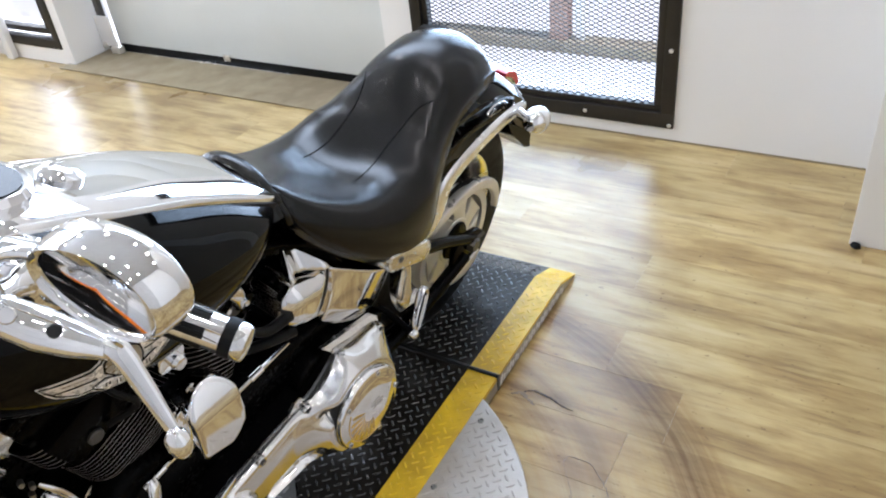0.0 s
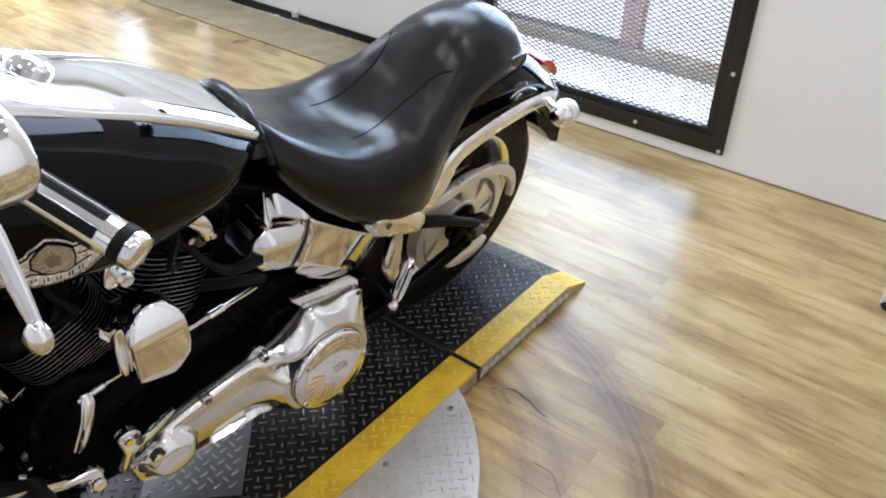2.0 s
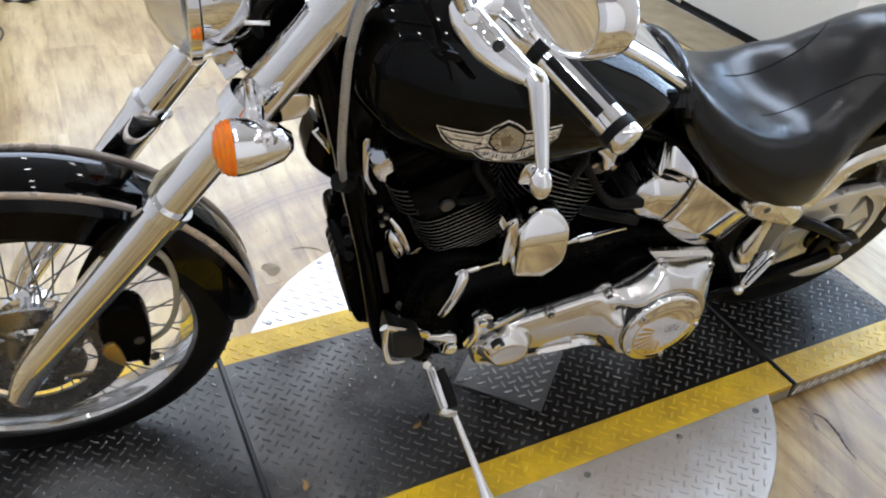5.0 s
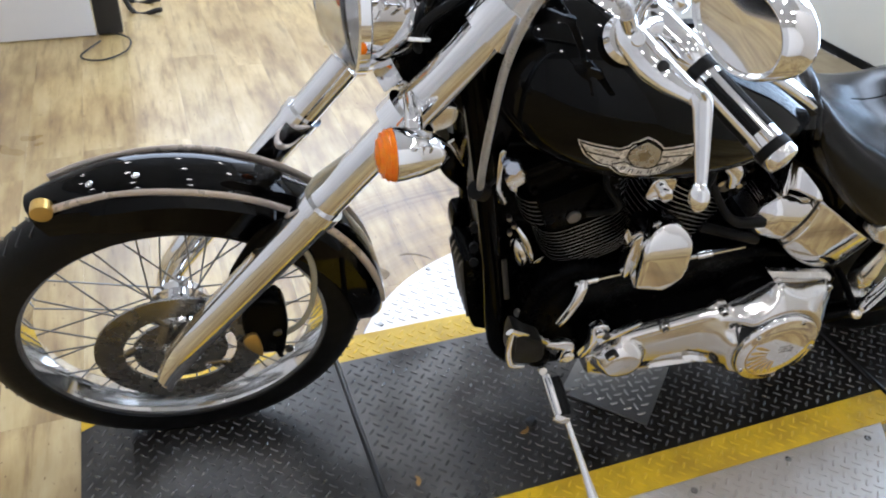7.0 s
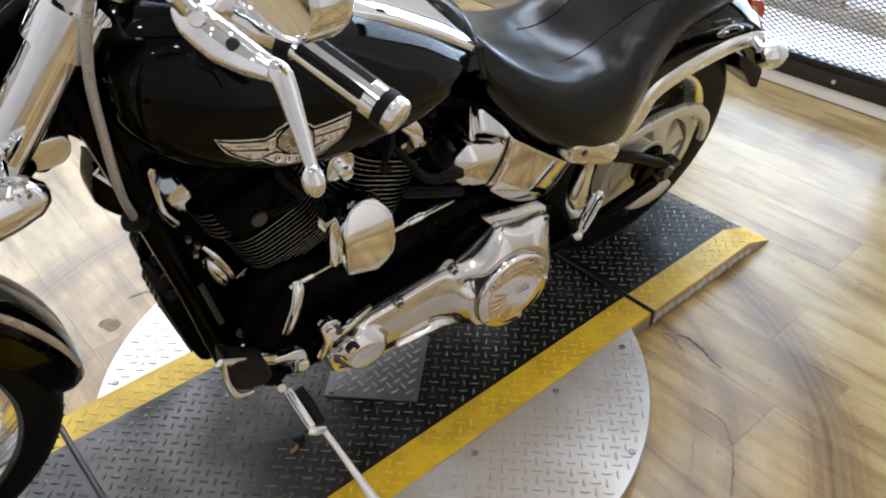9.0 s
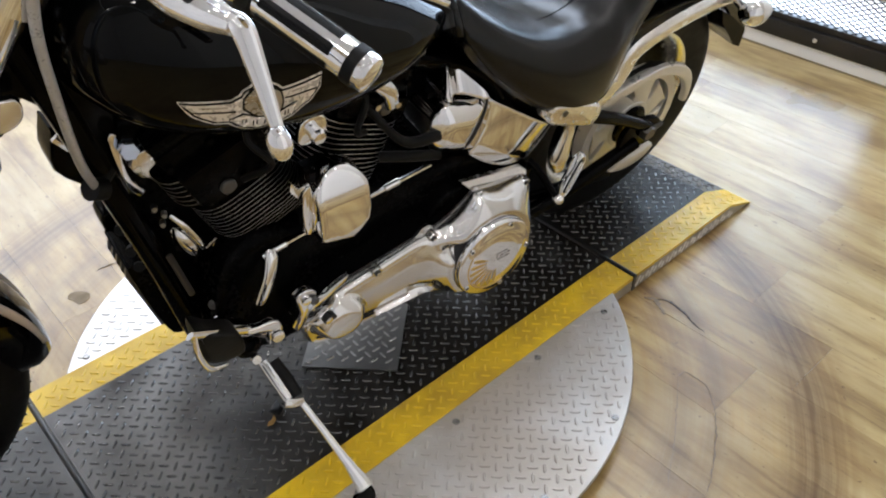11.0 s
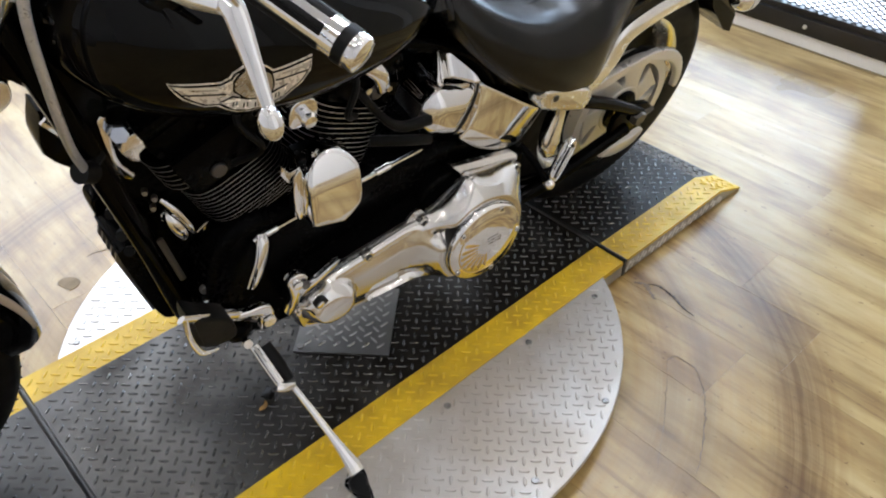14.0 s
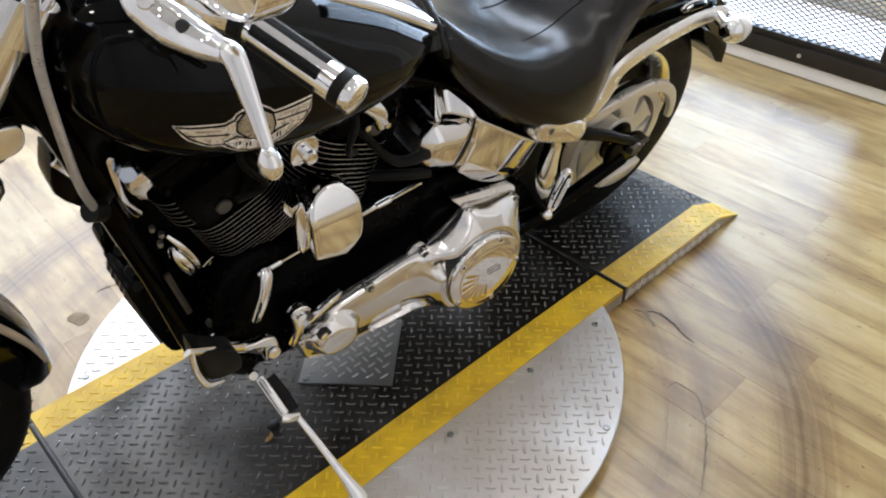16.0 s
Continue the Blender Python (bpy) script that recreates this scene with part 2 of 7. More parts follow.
def plank_material():
    """Vinyl planks with a wood print: streaks along the plank, warm patches, dark rubber arcs round the turntable."""
    m = bpy.data.materials.new("wood_look_vinyl")
    m.use_nodes = True
    n, l = m.node_tree.nodes, m.node_tree.links
    b = n["Principled BSDF"]
    geo, info = n.new("ShaderNodeNewGeometry"), n.new("ShaderNodeObjectInfo")
    shift = n.new("ShaderNodeVectorMath")
    shift.operation = "MULTIPLY_ADD"
    shift.inputs[1].default_value = (7.0, 31.0, 0)
    comb = n.new("ShaderNodeCombineXYZ")
    for k in ("X", "Y"):
        l.new(info.outputs["Random"], comb.inputs[k])
    l.new(comb.outputs[0], shift.inputs[0]), l.new(geo.outputs["Position"], shift.inputs[2])

    def noise_of(stretch, scale, detail, source):
        mp, t = n.new("ShaderNodeMapping"), n.new("ShaderNodeTexNoise")
        mp.inputs["Scale"].default_value = stretch
        t.inputs["Scale"].default_value, t.inputs["Detail"].default_value, t.inputs["Roughness"].default_value = scale, detail, 0.6
        l.new(source, mp.inputs["Vector"]), l.new(mp.outputs[0], t.inputs["Vector"])
        return t.outputs["Fac"]

    streak = noise_of((1, 0.09, 1), 34, 7, shift.outputs[0])
    patch = noise_of((1, 0.26, 1), 9.0, 5, shift.outputs[0])
    spot = noise_of((1, 0.6, 1), 75, 2, shift.outputs[0])
    wear = noise_of((1, 1, 1), 1.3, 4, geo.outputs["Position"])

    def ramp(fac, stops):
        r = n.new("ShaderNodeValToRGB")
        r.color_ramp.elements[0].position, r.color_ramp.elements[0].color = stops[0][0], (*stops[0][1], 1)
        r.color_ramp.elements[1].position, r.color_ramp.elements[1].color = stops[-1][0], (*stops[-1][1], 1)
        for p, c in stops[1:-1]:
            e = r.color_ramp.elements.new(p)
            e.color = (*c, 1)
        l.new(fac, r.inputs["Fac"])
        return r.outputs["Color"]

    def mixed(kind, fac, a, c):
        x = n.new("ShaderNodeMix")
        x.data_type, x.blend_type = "RGBA", kind
        if isinstance(fac, float):
            x.inputs["Factor"].default_value = fac
        else:
            l.new(fac, x.inputs["Factor"])
        l.new(a, x.inputs["A"]), l.new(c, x.inputs["B"])
        return x.outputs["Result"]

    base = ramp(patch, [(0.28, (0.270, 0.178, 0.072)), (0.41, (0.375, 0.263, 0.110)), (0.52, (0.495, 0.376, 0.170)), (0.68, (0.57, 0.462, 0.243))])
    lines = ramp(streak, [(0.34, (0.46, 0.37, 0.27)), (0.46, (0.88, 0.83, 0.75)), (0.58, (1, 1, 1))])
    col = mixed("MULTIPLY", 0.66, base, lines)
    col = mixed("MULTIPLY", 0.8, col, ramp(spot, [(0.27, (0.42, 0.34, 0.26)), (0.33, (1, 1, 1))]))
    dirt = ramp(wear, [(0.36, (0.55, 0.48, 0.40)), (0.56, (1, 1, 1))])
    col = mixed("MULTIPLY", 0.7, col, dirt)
    # rubber arcs left by turning wheels, over a golden tint towards the turntable
    away = n.new("ShaderNodeVectorMath")
    away.operation = "DISTANCE"
    away.inputs[1].default_value = (0.0, -0.03, 0.0)
    l.new(geo.outputs["Position"], away.inputs[0])
    wob = n.new("ShaderNodeMath")
    wob.operation = "MULTIPLY_ADD"
    wob.inputs[1].default_value = 0.03
    l.new(wear, wob.inputs[0]), l.new(away.outputs["Value"], wob.inputs[2])
    half = n.new("ShaderNodeMath")
    half.operation = "MULTIPLY"
    half.inputs[1].default_value = 0.5
    l.new(wob.outputs[0], half.inputs[0])
    one = (1, 1, 1)
    arcs = ramp(half.outputs[0], [(0.0, (0.92, 0.80, 0.58)), (0.345, (0.95, 0.85, 0.66)), (0.3690, (0.72, 0.62, 0.48)), (0.385, (0.92, 0.82, 0.64)), (0.4020, (0.62, 0.52, 0.40)), (0.420, (0.97, 0.88, 0.70)), (0.462, (0.95, 0.87, 0.72)), (0.483, (0.50, 0.39, 0.27)), (0.500, (0.40, 0.30, 0.19)), (0.515, (0.52, 0.41, 0.29)), (0.528, (0.74, 0.65, 0.54)), (0.550, one)])
    patchy = ramp(noise_of((1, 1, 1), 2.2, 3, geo.outputs["Position"]), [(0.28, (0.25, 0.25, 0.25)), (0.46, one)])
    bw = n.new("ShaderNodeRGBToBW")
    l.new(patchy, bw.inputs[0])
    # the rubber lies in thin streaks that follow the arc
    rad = n.new("ShaderNodeCombineXYZ")
    l.new(wob.outputs[0], rad.inputs["X"]), l.new(wear, rad.inputs["Y"])
    thin = ramp(noise_of((1, 0.03, 1), 70, 3, rad.outputs[0]), [(0.40, (0.0, 0.0, 0.0)), (0.60, (0.85, 0.85, 0.85))])
    bare = n.new("ShaderNodeRGBToBW")
    l.new(thin, bare.inputs[0])
    keep = n.new("ShaderNodeMath")
    keep.operation = "MULTIPLY_ADD"
    keep.inputs[1].default_value, keep.inputs[2].default_value = -0.5, 1.0
    l.new(bare.outputs[0], keep.inputs[0])
    held = n.new("ShaderNodeMath")
    held.operation = "MULTIPLY"
    l.new(keep.outputs[0], held.inputs[0]), l.new(bw.outputs[0], held.inputs[1])
    col = mixed("MULTIPLY", held.outputs[0], col, arcs)
    hsv, tone = n.new("ShaderNodeHueSaturation"), n.new("ShaderNodeMapRange")
    tone.inputs["To Min"].default_value, tone.inputs["To Max"].default_value = 0.90, 1.10
    l.new(info.outputs["Random"], tone.inputs["Value"]), l.new(tone.outputs["Result"], hsv.inputs["Value"]), l.new(col, hsv.inputs["Color"])
    l.new(hsv.outputs["Color"], b.inputs["Base Color"])
    rough = n.new("ShaderNodeMapRange")
    rough.inputs["From Min"].default_value, rough.inputs["From Max"].default_value = 0.3, 0.7
    rough.inputs["To Min"].default_value, rough.inputs["To Max"].default_value = 0.25, 0.37
    b.inputs["Specular IOR Level"].default_value = 0.30
    b.inputs["Coat Weight"].default_value, b.inputs["Coat Roughness"].default_value, b.inputs["Coat IOR"].default_value = 0.44, 0.29, 1.5
    l.new(wear, rough.inputs["Value"]), l.new(rough.outputs["Result"], b.inputs["Roughness"])
    bp = n.new("ShaderNodeBump")
    bp.inputs["Strength"].default_value, bp.inputs["Distance"].default_value = 0.12, 0.001
    l.new(streak, bp.inputs["Height"]), l.new(bp.outputs["Normal"], b.inputs["Normal"])
    return m


FLOOR = plank_material()


# ---------------------------------------------------------------- mesh helpers
def finish(bm, mat, sharp=38):
    """Turns a bmesh into a mesh with smooth faces and sharp creases."""
    bmesh.ops.recalc_face_normals(bm, faces=bm.faces)
    limit = radians(sharp)
    for f in bm.faces:
        f.smooth = True
    for e in bm.edges:
        e.smooth = len(e.link_faces) == 2 and e.calc_face_angle(0) < limit
    me = bpy.data.meshes.new("mesh")
    bm.to_mesh(me)
    bm.free()
    me.materials.append(mat)
    return me


def part(name, bm, mat, parent, label="", at=None, sharp=38):
    ob = new(name, finish(bm, mat, sharp) if isinstance(bm, bmesh.types.BMesh) else bm)
    ob.parent = parent
    if at is not None:
        ob.matrix_basis = at
    if label:
        tagged(ob, label)
    return ob


def thing(name, label, category, at=None, group="", kind=""):
    ob = new(name)
    if at is not None:
        ob.matrix_basis = at
    return tagged(ob, label, category, group, kind)


def single(name, bm, mat, label, category="", group="", kind="", at=None, sharp=38):
    ob = new(name, finish(bm, mat, sharp) if isinstance(bm, bmesh.types.BMesh) else bm)
    if at is not None:
        ob.matrix_basis = at
    return tagged(ob, label, category, group, kind)


def skin(loops, caps=True, closed=True, ring=False):
    """A surface through loops of points of equal number; ring joins the last loop to the first."""
    bm = bmesh.new()
    rows = [[bm.verts.new(p) for p in loop] for loop in loops]
    k = len(rows[0])
    pairs = list(zip(rows, rows[1:])) + ([(rows[-1], rows[0])] if ring else [])
    for a, b in pairs:
        for i in range(k if closed else k - 1):
            j = (i + 1) % k
            bm.faces.new((a[i], a[j], b[j], b[i]))
    if caps and closed and not ring:
        bm.faces.new(rows[0][::-1])
        bm.faces.new(rows[-1])
    return bm


def merged(*bms):
    out = bmesh.new()
    for b in bms:
        me = bpy.data.meshes.new("tmp")
        b.to_mesh(me)
        b.free()
        out.from_mesh(me)
        bpy.data.meshes.remove(me)
    return out


def moved(bm, m):
    bmesh.ops.transform(bm, matrix=m, verts=bm.verts)
    return bm


def smooth_path(points, steps=6):
    """A Catmull-Rom curve through the points."""
    p = [Vector(q) for q in points]
    if len(p) < 3 or steps < 2:
        return p
    p = [2 * p[0] - p[1], *p, 2 * p[-1] - p[-2]]
    out = []
    for a, b, c, d in zip(p, p[1:], p[2:], p[3:]):
        for i in range(steps):
            t = i / steps
            out.append(0.5 * (2 * b + (c - a) * t + (2 * a - 5 * b + 4 * c - d) * t * t + (3 * b - a - 3 * c + d) * t ** 3))
    return out + [p[-2]]


def tube(points, radius, sides=12, steps=6, flat=1.0, up=(0, 1, 0)):
    """A round (or flattened) bar along a curve; radius may be a list, one for each given point."""
    path = smooth_path(points, steps)
    n = len(points)
    loops = []
    side = None
    for i, p in enumerate(path):
        d = (path[min(i + 1, len(path) - 1)] - path[max(i - 1, 0)]).normalized()
        if side is None:
            side = d.cross(Vector(up))
            if side.length < 1e-3:
                side = d.cross(Vector((0.3, 0.2, 1)))
        side = (side - d * side.dot(d)).normalized()
        other = d.cross(side)
        if isinstance(radius, (list, tuple)):
            s = i / (len(path) - 1) * (n - 1)
            k = min(int(s), n - 2)
            r = radius[k] + (radius[k + 1] - radius[k]) * (s - k)
        else:
            r = radius
        loops.append([p + side * (r * math.cos(a)) + other * (r * flat * math.sin(a)) for a in (2 * math.pi * j / sides for j in range(sides))])
    return skin(loops)


def lathe(profile, sides=48, arc=None):
    """Turns a profile of (radius, y) round the y axis; closed all round unless arc (from, to in degrees) is given."""
    loops = []
    if arc:
        a0, a1 = (radians(a) for a in arc)
        angles = [a0 + (a1 - a0) * i / sides for i in range(sides + 1)]
    else:
        angles = [2 * math.pi * i / sides for i in range(sides)]
    for a in angles:
        loops.append([(r * math.cos(a), y, r * math.sin(a)) for r, y in profile])
    return skin(loops, caps=bool(arc), ring=not arc)


def spun(profile, sides=32):
    """A solid of revolution round the y axis whose profile begins and ends on the axis."""
    bm = bmesh.new()
    rings = []
    for r, y in profile:
        rings.append([bm.verts.new((0, y, 0))] if r < 1e-6 else [bm.verts.new((r * math.cos(2 * math.pi * i / sides), y, r * math.sin(2 * math.pi * i / sides))) for i in range(sides)])
    for a, b in zip(rings, rings[1:]):
        for i in range(sides):
            j = (i + 1) % sides
            q = [a[i % len(a)], a[j % len(a)], b[j % len(b)], b[i % len(b)]]
            u = list(dict.fromkeys(q))
            if len(u) > 2:
                bm.faces.new(u)
    for ring in (rings[0], rings[-1]):
        if len(ring) > 2:
            bm.faces.new(ring)
    return bm


def rounded(outline, steps=4):
    """Rounds a closed outline of (x, z)."""
    p = [Vector((x, 0, z)) for x, z in outline]
    k = len(p)
    out = []
    for i in range(k):
        a, b, c, d = p[i - 1], p[i], p[(i + 1) % k], p[(i + 2) % k]
        for s in range(steps):
            t = s / steps
            out.append(0.5 * (2 * b + (c - a) * t + (2 * a - 5 * b + 4 * c - d) * t * t + (3 * b - a - 3 * c + d) * t ** 3))
    return [(q.x, q.z) for q in out]


def inset(outline, by):
    """Shrinks a closed outline towards its inside by a width."""
    k = len(outline)
    area = sum(outline[i - 1][0] * outline[i][1] - outline[i][0] * outline[i - 1][1] for i in range(k))
    s = 1 if area > 0 else -1
    out = []
    for i in range(k):
        (x0, z0), (x1, z1), (x2, z2) = outline[i - 1], outline[i], outline[(i + 1) % k]
        dx, dz = x2 - x0, z2 - z0
        q = math.hypot(dx, dz) or 1
        out.append((x1 - s * dz / q * by, z1 + s * dx / q * by))
    return out


def slab(outline, y_in, y_out, bevel=0.006, steps=3, dome=0.0):
    """A plate cut to an outline of (x, z), from y_in to y_out, with a rounded rim and a domed face at y_out."""
    s = 1 if y_out > y_in else -1
    loops = [[(x, y_in, z) for x, z in outline]]
    for i in range(steps + 1):
        a = math.pi / 2 * i / steps
        loops.append([(x, y_out - s * bevel * (1 - math.sin(a)), z) for x, z in inset(outline, bevel * (1 - math.cos(a)))])
    if dome:
        cx = sum(x for x, z in outline) / len(outline)
        cz = sum(z for x, z in outline) / len(outline)
        rim = inset(outline, bevel)
        for f, h in ((0.75, 0.45), (0.5, 0.75), (0.25, 0.94)):
            loops.append([(cx + (x - cx) * f, y_out + s * dome * h, cz + (z - cz) * f) for x, z in rim])
    return skin(loops)


def edge_gap(outline, x, z):
    """How far (x, z) lies from a closed outline."""
    best = 9.0
    for i in range(len(outline)):
        (x0, z0), (x1, z1) = outline[i - 1], outline[i]
        ex, ez = x1 - x0, z1 - z0
        f = max(0.0, min(1.0, ((x - x0) * ex + (z - z0) * ez) / (ex * ex + ez * ez + 1e-12)))
        best = min(best, math.hypot(x - x0 - f * ex, z - z0 - f * ez))
    return best


def within(outline, x, z):
    hit = False
    for i in range(len(outline)):
        (x0, z0), (x1, z1) = outline[i - 1], outline[i]
        if (z0 > z) != (z1 > z) and x < x0 + (x1 - x0) * (z - z0) / (z1 - z0):
            hit = not hit
    return hit


def relief(outline, face, back, step=0.006, rings=(0.0015, 0.004), creases=()):
    """A cast piece cut to an outline of (x, z): its outer face stands face(x, z, gap to the rim) out to the left, its rim goes in to back."""
    rim = []
    for i in range(len(outline)):
        a, b = Vector(outline[i]), Vector(outline[(i + 1) % len(outline)])
        k = max(1, int((b - a).length / step))
        rim += [tuple(a.lerp(b, j / k)) for j in range(k)]
    inner = []
    for r in rings:
        inner += [p for p in inset(rim, r) if within(rim, *p) and edge_gap(rim, *p) > 0.8 * r]
    xs, zs = [p[0] for p in rim], [p[1] for p in rim]
    x = min(xs) + step / 2
    while x < max(xs):
        z = min(zs) + step / 2
        while z < max(zs):
            if within(rim, x, z) and edge_gap(rim, x, z) > max(rings) + 0.45 * step:
                inner.append((x, z))
            z += step
        x += step
    inner += [p for p in creases if within(rim, *p) and edge_gap(rim, *p) > 0.001]
    points = [Vector(p) for p in rim + inner]
    flat, _, tris, _, _, _ = delaunay_2d_cdt(points, [], [list(range(len(rim)))], 1, 1e-6)
    bm = bmesh.new()
    vs = [bm.verts.new((p.x, -face(p.x, p.y, edge_gap(rim, p.x, p.y)), p.y)) for p in flat]
    for t in tris:
        bm.faces.new([vs[i] for i in t])
    bm.edges.ensure_lookup_table()
    open_edges = [e for e in bm.edges if len(e.link_faces) == 1]
    low = {}
    for e in open_edges:
        for v in e.verts:
            if v not in low:
                low[v] = bm.verts.new((v.co.x, -back, v.co.z))
    for e in open_edges:
        a, b = e.verts
        bm.faces.new((a, b, low[b], low[a]))
    return bm


def rolled(d, r):
    """The fall of a rim rounded to radius r, at a gap d from the edge."""
    u = 1 - min(1.0, max(0.0, d / r))
    return r * (1 - math.sqrt(max(0.0, 1 - u * u)))


def bell(x, z, cx, cz, rx, rz=None):
    return math.exp(-((x - cx) / rx) ** 2 - ((z - cz) / (rz or rx)) ** 2)


def capsule(x, z, a, b):
    """How far (x, z) lies from the stretch a to b."""
    ex, ez = b[0] - a[0], b[1] - a[1]
    f = max(0.0, min(1.0, ((x - a[0]) * ex + (z - a[1]) * ez) / (ex * ex + ez * ez)))
    return math.hypot(x - a[0] - f * ex, z - a[1] - f * ez)


def box(x0, x1, y0, y1, z0, z1, bevel=0.0):
    bm = bmesh.new()
    bmesh.ops.create_cube(bm, size=1, matrix=Matrix.Translation(((x0 + x1) / 2, (y0 + y1) / 2, (z0 + z1) / 2)) @ Matrix.Diagonal((x1 - x0, y1 - y0, z1 - z0, 1)))
    if bevel:
        bmesh.ops.bevel(bm, geom=bm.edges[:], offset=bevel, segments=2, affect="EDGES", profile=0.6)
    return bm


def ball(centre, size, u=24, v=14):
    bm = bmesh.new()
    bmesh.ops.create_uvsphere(bm, u_segments=u, v_segments=v, radius=1)
    size = size if isinstance(size, (tuple, list)) else (size,) * 3
    return moved(bm, Matrix.Translation(centre) @ Matrix.Diagonal((*size, 1)))


def bolt(centre, direction, r=0.008, high=0.006, sides=6):
    bm = spun([(0, 0), (r, 0), (r, high * 0.7), (r * 0.85, high), (0, high)], sides * 2 if sides > 6 else sides)
    turn = Vector((0, 1, 0)).rotation_difference(Vector(direction)).to_matrix().to_4x4()
    return moved(bm, Matrix.Translation(centre) @ turn)


# ---------------------------------------------------------------- room
WALL_X, ROOM_X0, ROOM_Y0, ROOM_Y1, ROOM_H = 2.06, -4.2, -3.6, 5.2, 4.4
GATE_Y0, GATE_Y1, GATE_Z0, GATE_Z1 = -0.355, 0.745, 0.07, 2.10
GARAGE_Y0, GARAGE_Y1 = 0.90, 2.88
WIN_Y0, WIN_Y1, WIN_Z0 = 2.965, 3.83, 0.105
NORTH_X = 1.91
THICK = 0.15
# assumed opening above gate and door, unseen, for the seat's sheen
TOP_Z0, TOP_Z1 = 2.55, 3.75


def room():
    w = thing("wall_east", "white painted wall with a mesh gate, a sectional door, a window and an assumed high opening", kind="structure", category="wall")
    x0, x1 = WALL_X, WALL_X + THICK
    pieces = [(ROOM_Y0, GATE_Y0, 0, ROOM_H), (GATE_Y0, GATE_Y1, 0, GATE_Z0), (GATE_Y0, GATE_Y1, GATE_Z1, TOP_Z0), (GATE_Y0, GATE_Y1, TOP_Z1, ROOM_H),
              (GATE_Y1, GARAGE_Y0, 0, TOP_Z0), (GATE_Y1, GARAGE_Y0, TOP_Z1, ROOM_H), (GARAGE_Y0, GARAGE_Y1, 2.3, TOP_Z0), (GARAGE_Y0, GARAGE_Y1, TOP_Z1, ROOM_H), (2.2, GARAGE_Y1, TOP_Z0, TOP_Z1), (GARAGE_Y1, WIN_Y0, 0, ROOM_H),
              (WIN_Y0, WIN_Y1, 0, WIN_Z0), (WIN_Y0, WIN_Y1, 2.1, ROOM_H), (WIN_Y1, ROOM_Y1, 0, ROOM_H)]
    for y0, y1, z0, z1 in pieces:
        part("wall_panel", box(NORTH_X if y0 >= GARAGE_Y1 else x0, x1, y0, y1, z0, z1), PLASTER, w)
    single("pilaster", box(1.585, WALL_X, ROOM_Y0, -1.035, 0, ROOM_H, 0.004), PLASTER, "white painted wall pilaster beside the mesh gate", "wall", kind="structure")
    # unseen walls; their greys are picked for what tank and chrome mirror
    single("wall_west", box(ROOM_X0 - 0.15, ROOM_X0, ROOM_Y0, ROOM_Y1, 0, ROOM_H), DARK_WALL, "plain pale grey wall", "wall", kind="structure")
    south = thing("wall_south", "wall out of view, white beside the gate and pale grey further in", kind="structure", category="wall")
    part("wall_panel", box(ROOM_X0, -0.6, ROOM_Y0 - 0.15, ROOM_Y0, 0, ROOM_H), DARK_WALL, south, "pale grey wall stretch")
    part("wall_panel", box(-0.6, WALL_X + THICK, ROOM_Y0 - 0.15, ROOM_Y0, 0, ROOM_H), PLASTER, south)
    # unseen wall; its wide opening is added to brighten disc and floor
    north = thing("wall_north", "white wall out of view with a wide opening added for daylight", kind="structure", category="wall")
    for x0, x1, z0, z1 in ((ROOM_X0, -1.8, 0, ROOM_H), (-1.8, 1.9, 0, 1.9), (-1.8, 1.9, 4.25, ROOM_H), (1.9, WALL_X + THICK, 0, ROOM_H)):
        part("wall_panel", box(x0, x1, ROOM_Y1, ROOM_Y1 + 0.15, z0, z1), PLASTER, north)
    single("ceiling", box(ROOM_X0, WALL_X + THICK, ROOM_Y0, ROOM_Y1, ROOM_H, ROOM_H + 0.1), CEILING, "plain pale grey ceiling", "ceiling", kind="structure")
    single("trim", box(WALL_X - 0.004, WALL_X, -1.03, GARAGE_Y0, 0, 0.006), CONCRETE, "dirty line along the foot of the wall", "trim", kind="structure")


room()


def ceiling_lamps():
    first = None
    for x in (-3.3, -1.7, -0.1, 1.4):
        for y in (-2.5, -1.3, -0.1, 2.0, 4.2):
            at = pose(x, y, ROOM_H)
            if first:
                copy_thing(first, at)
                continue
            first = thing("ceiling_lamp", "round white led lamp on the ceiling, switched on", "lamp", at, "ceiling lamps")
            part("housing", moved(spun([(0, 0), (0.15, 0), (0.15, 0.035), (0.12, 0.05), (0, 0.05)], 24), pose(0, 0, 0, -90)), WHITE_PLASTIC, first)
            part("diffuser", moved(spun([(0, 0.0505), (0.083, 0.0505), (0.083, 0.058), (0, 0.062)], 24), pose(0, 0, 0, -90)), LAMP, first, "glowing lamp face")


ceiling_lamps()


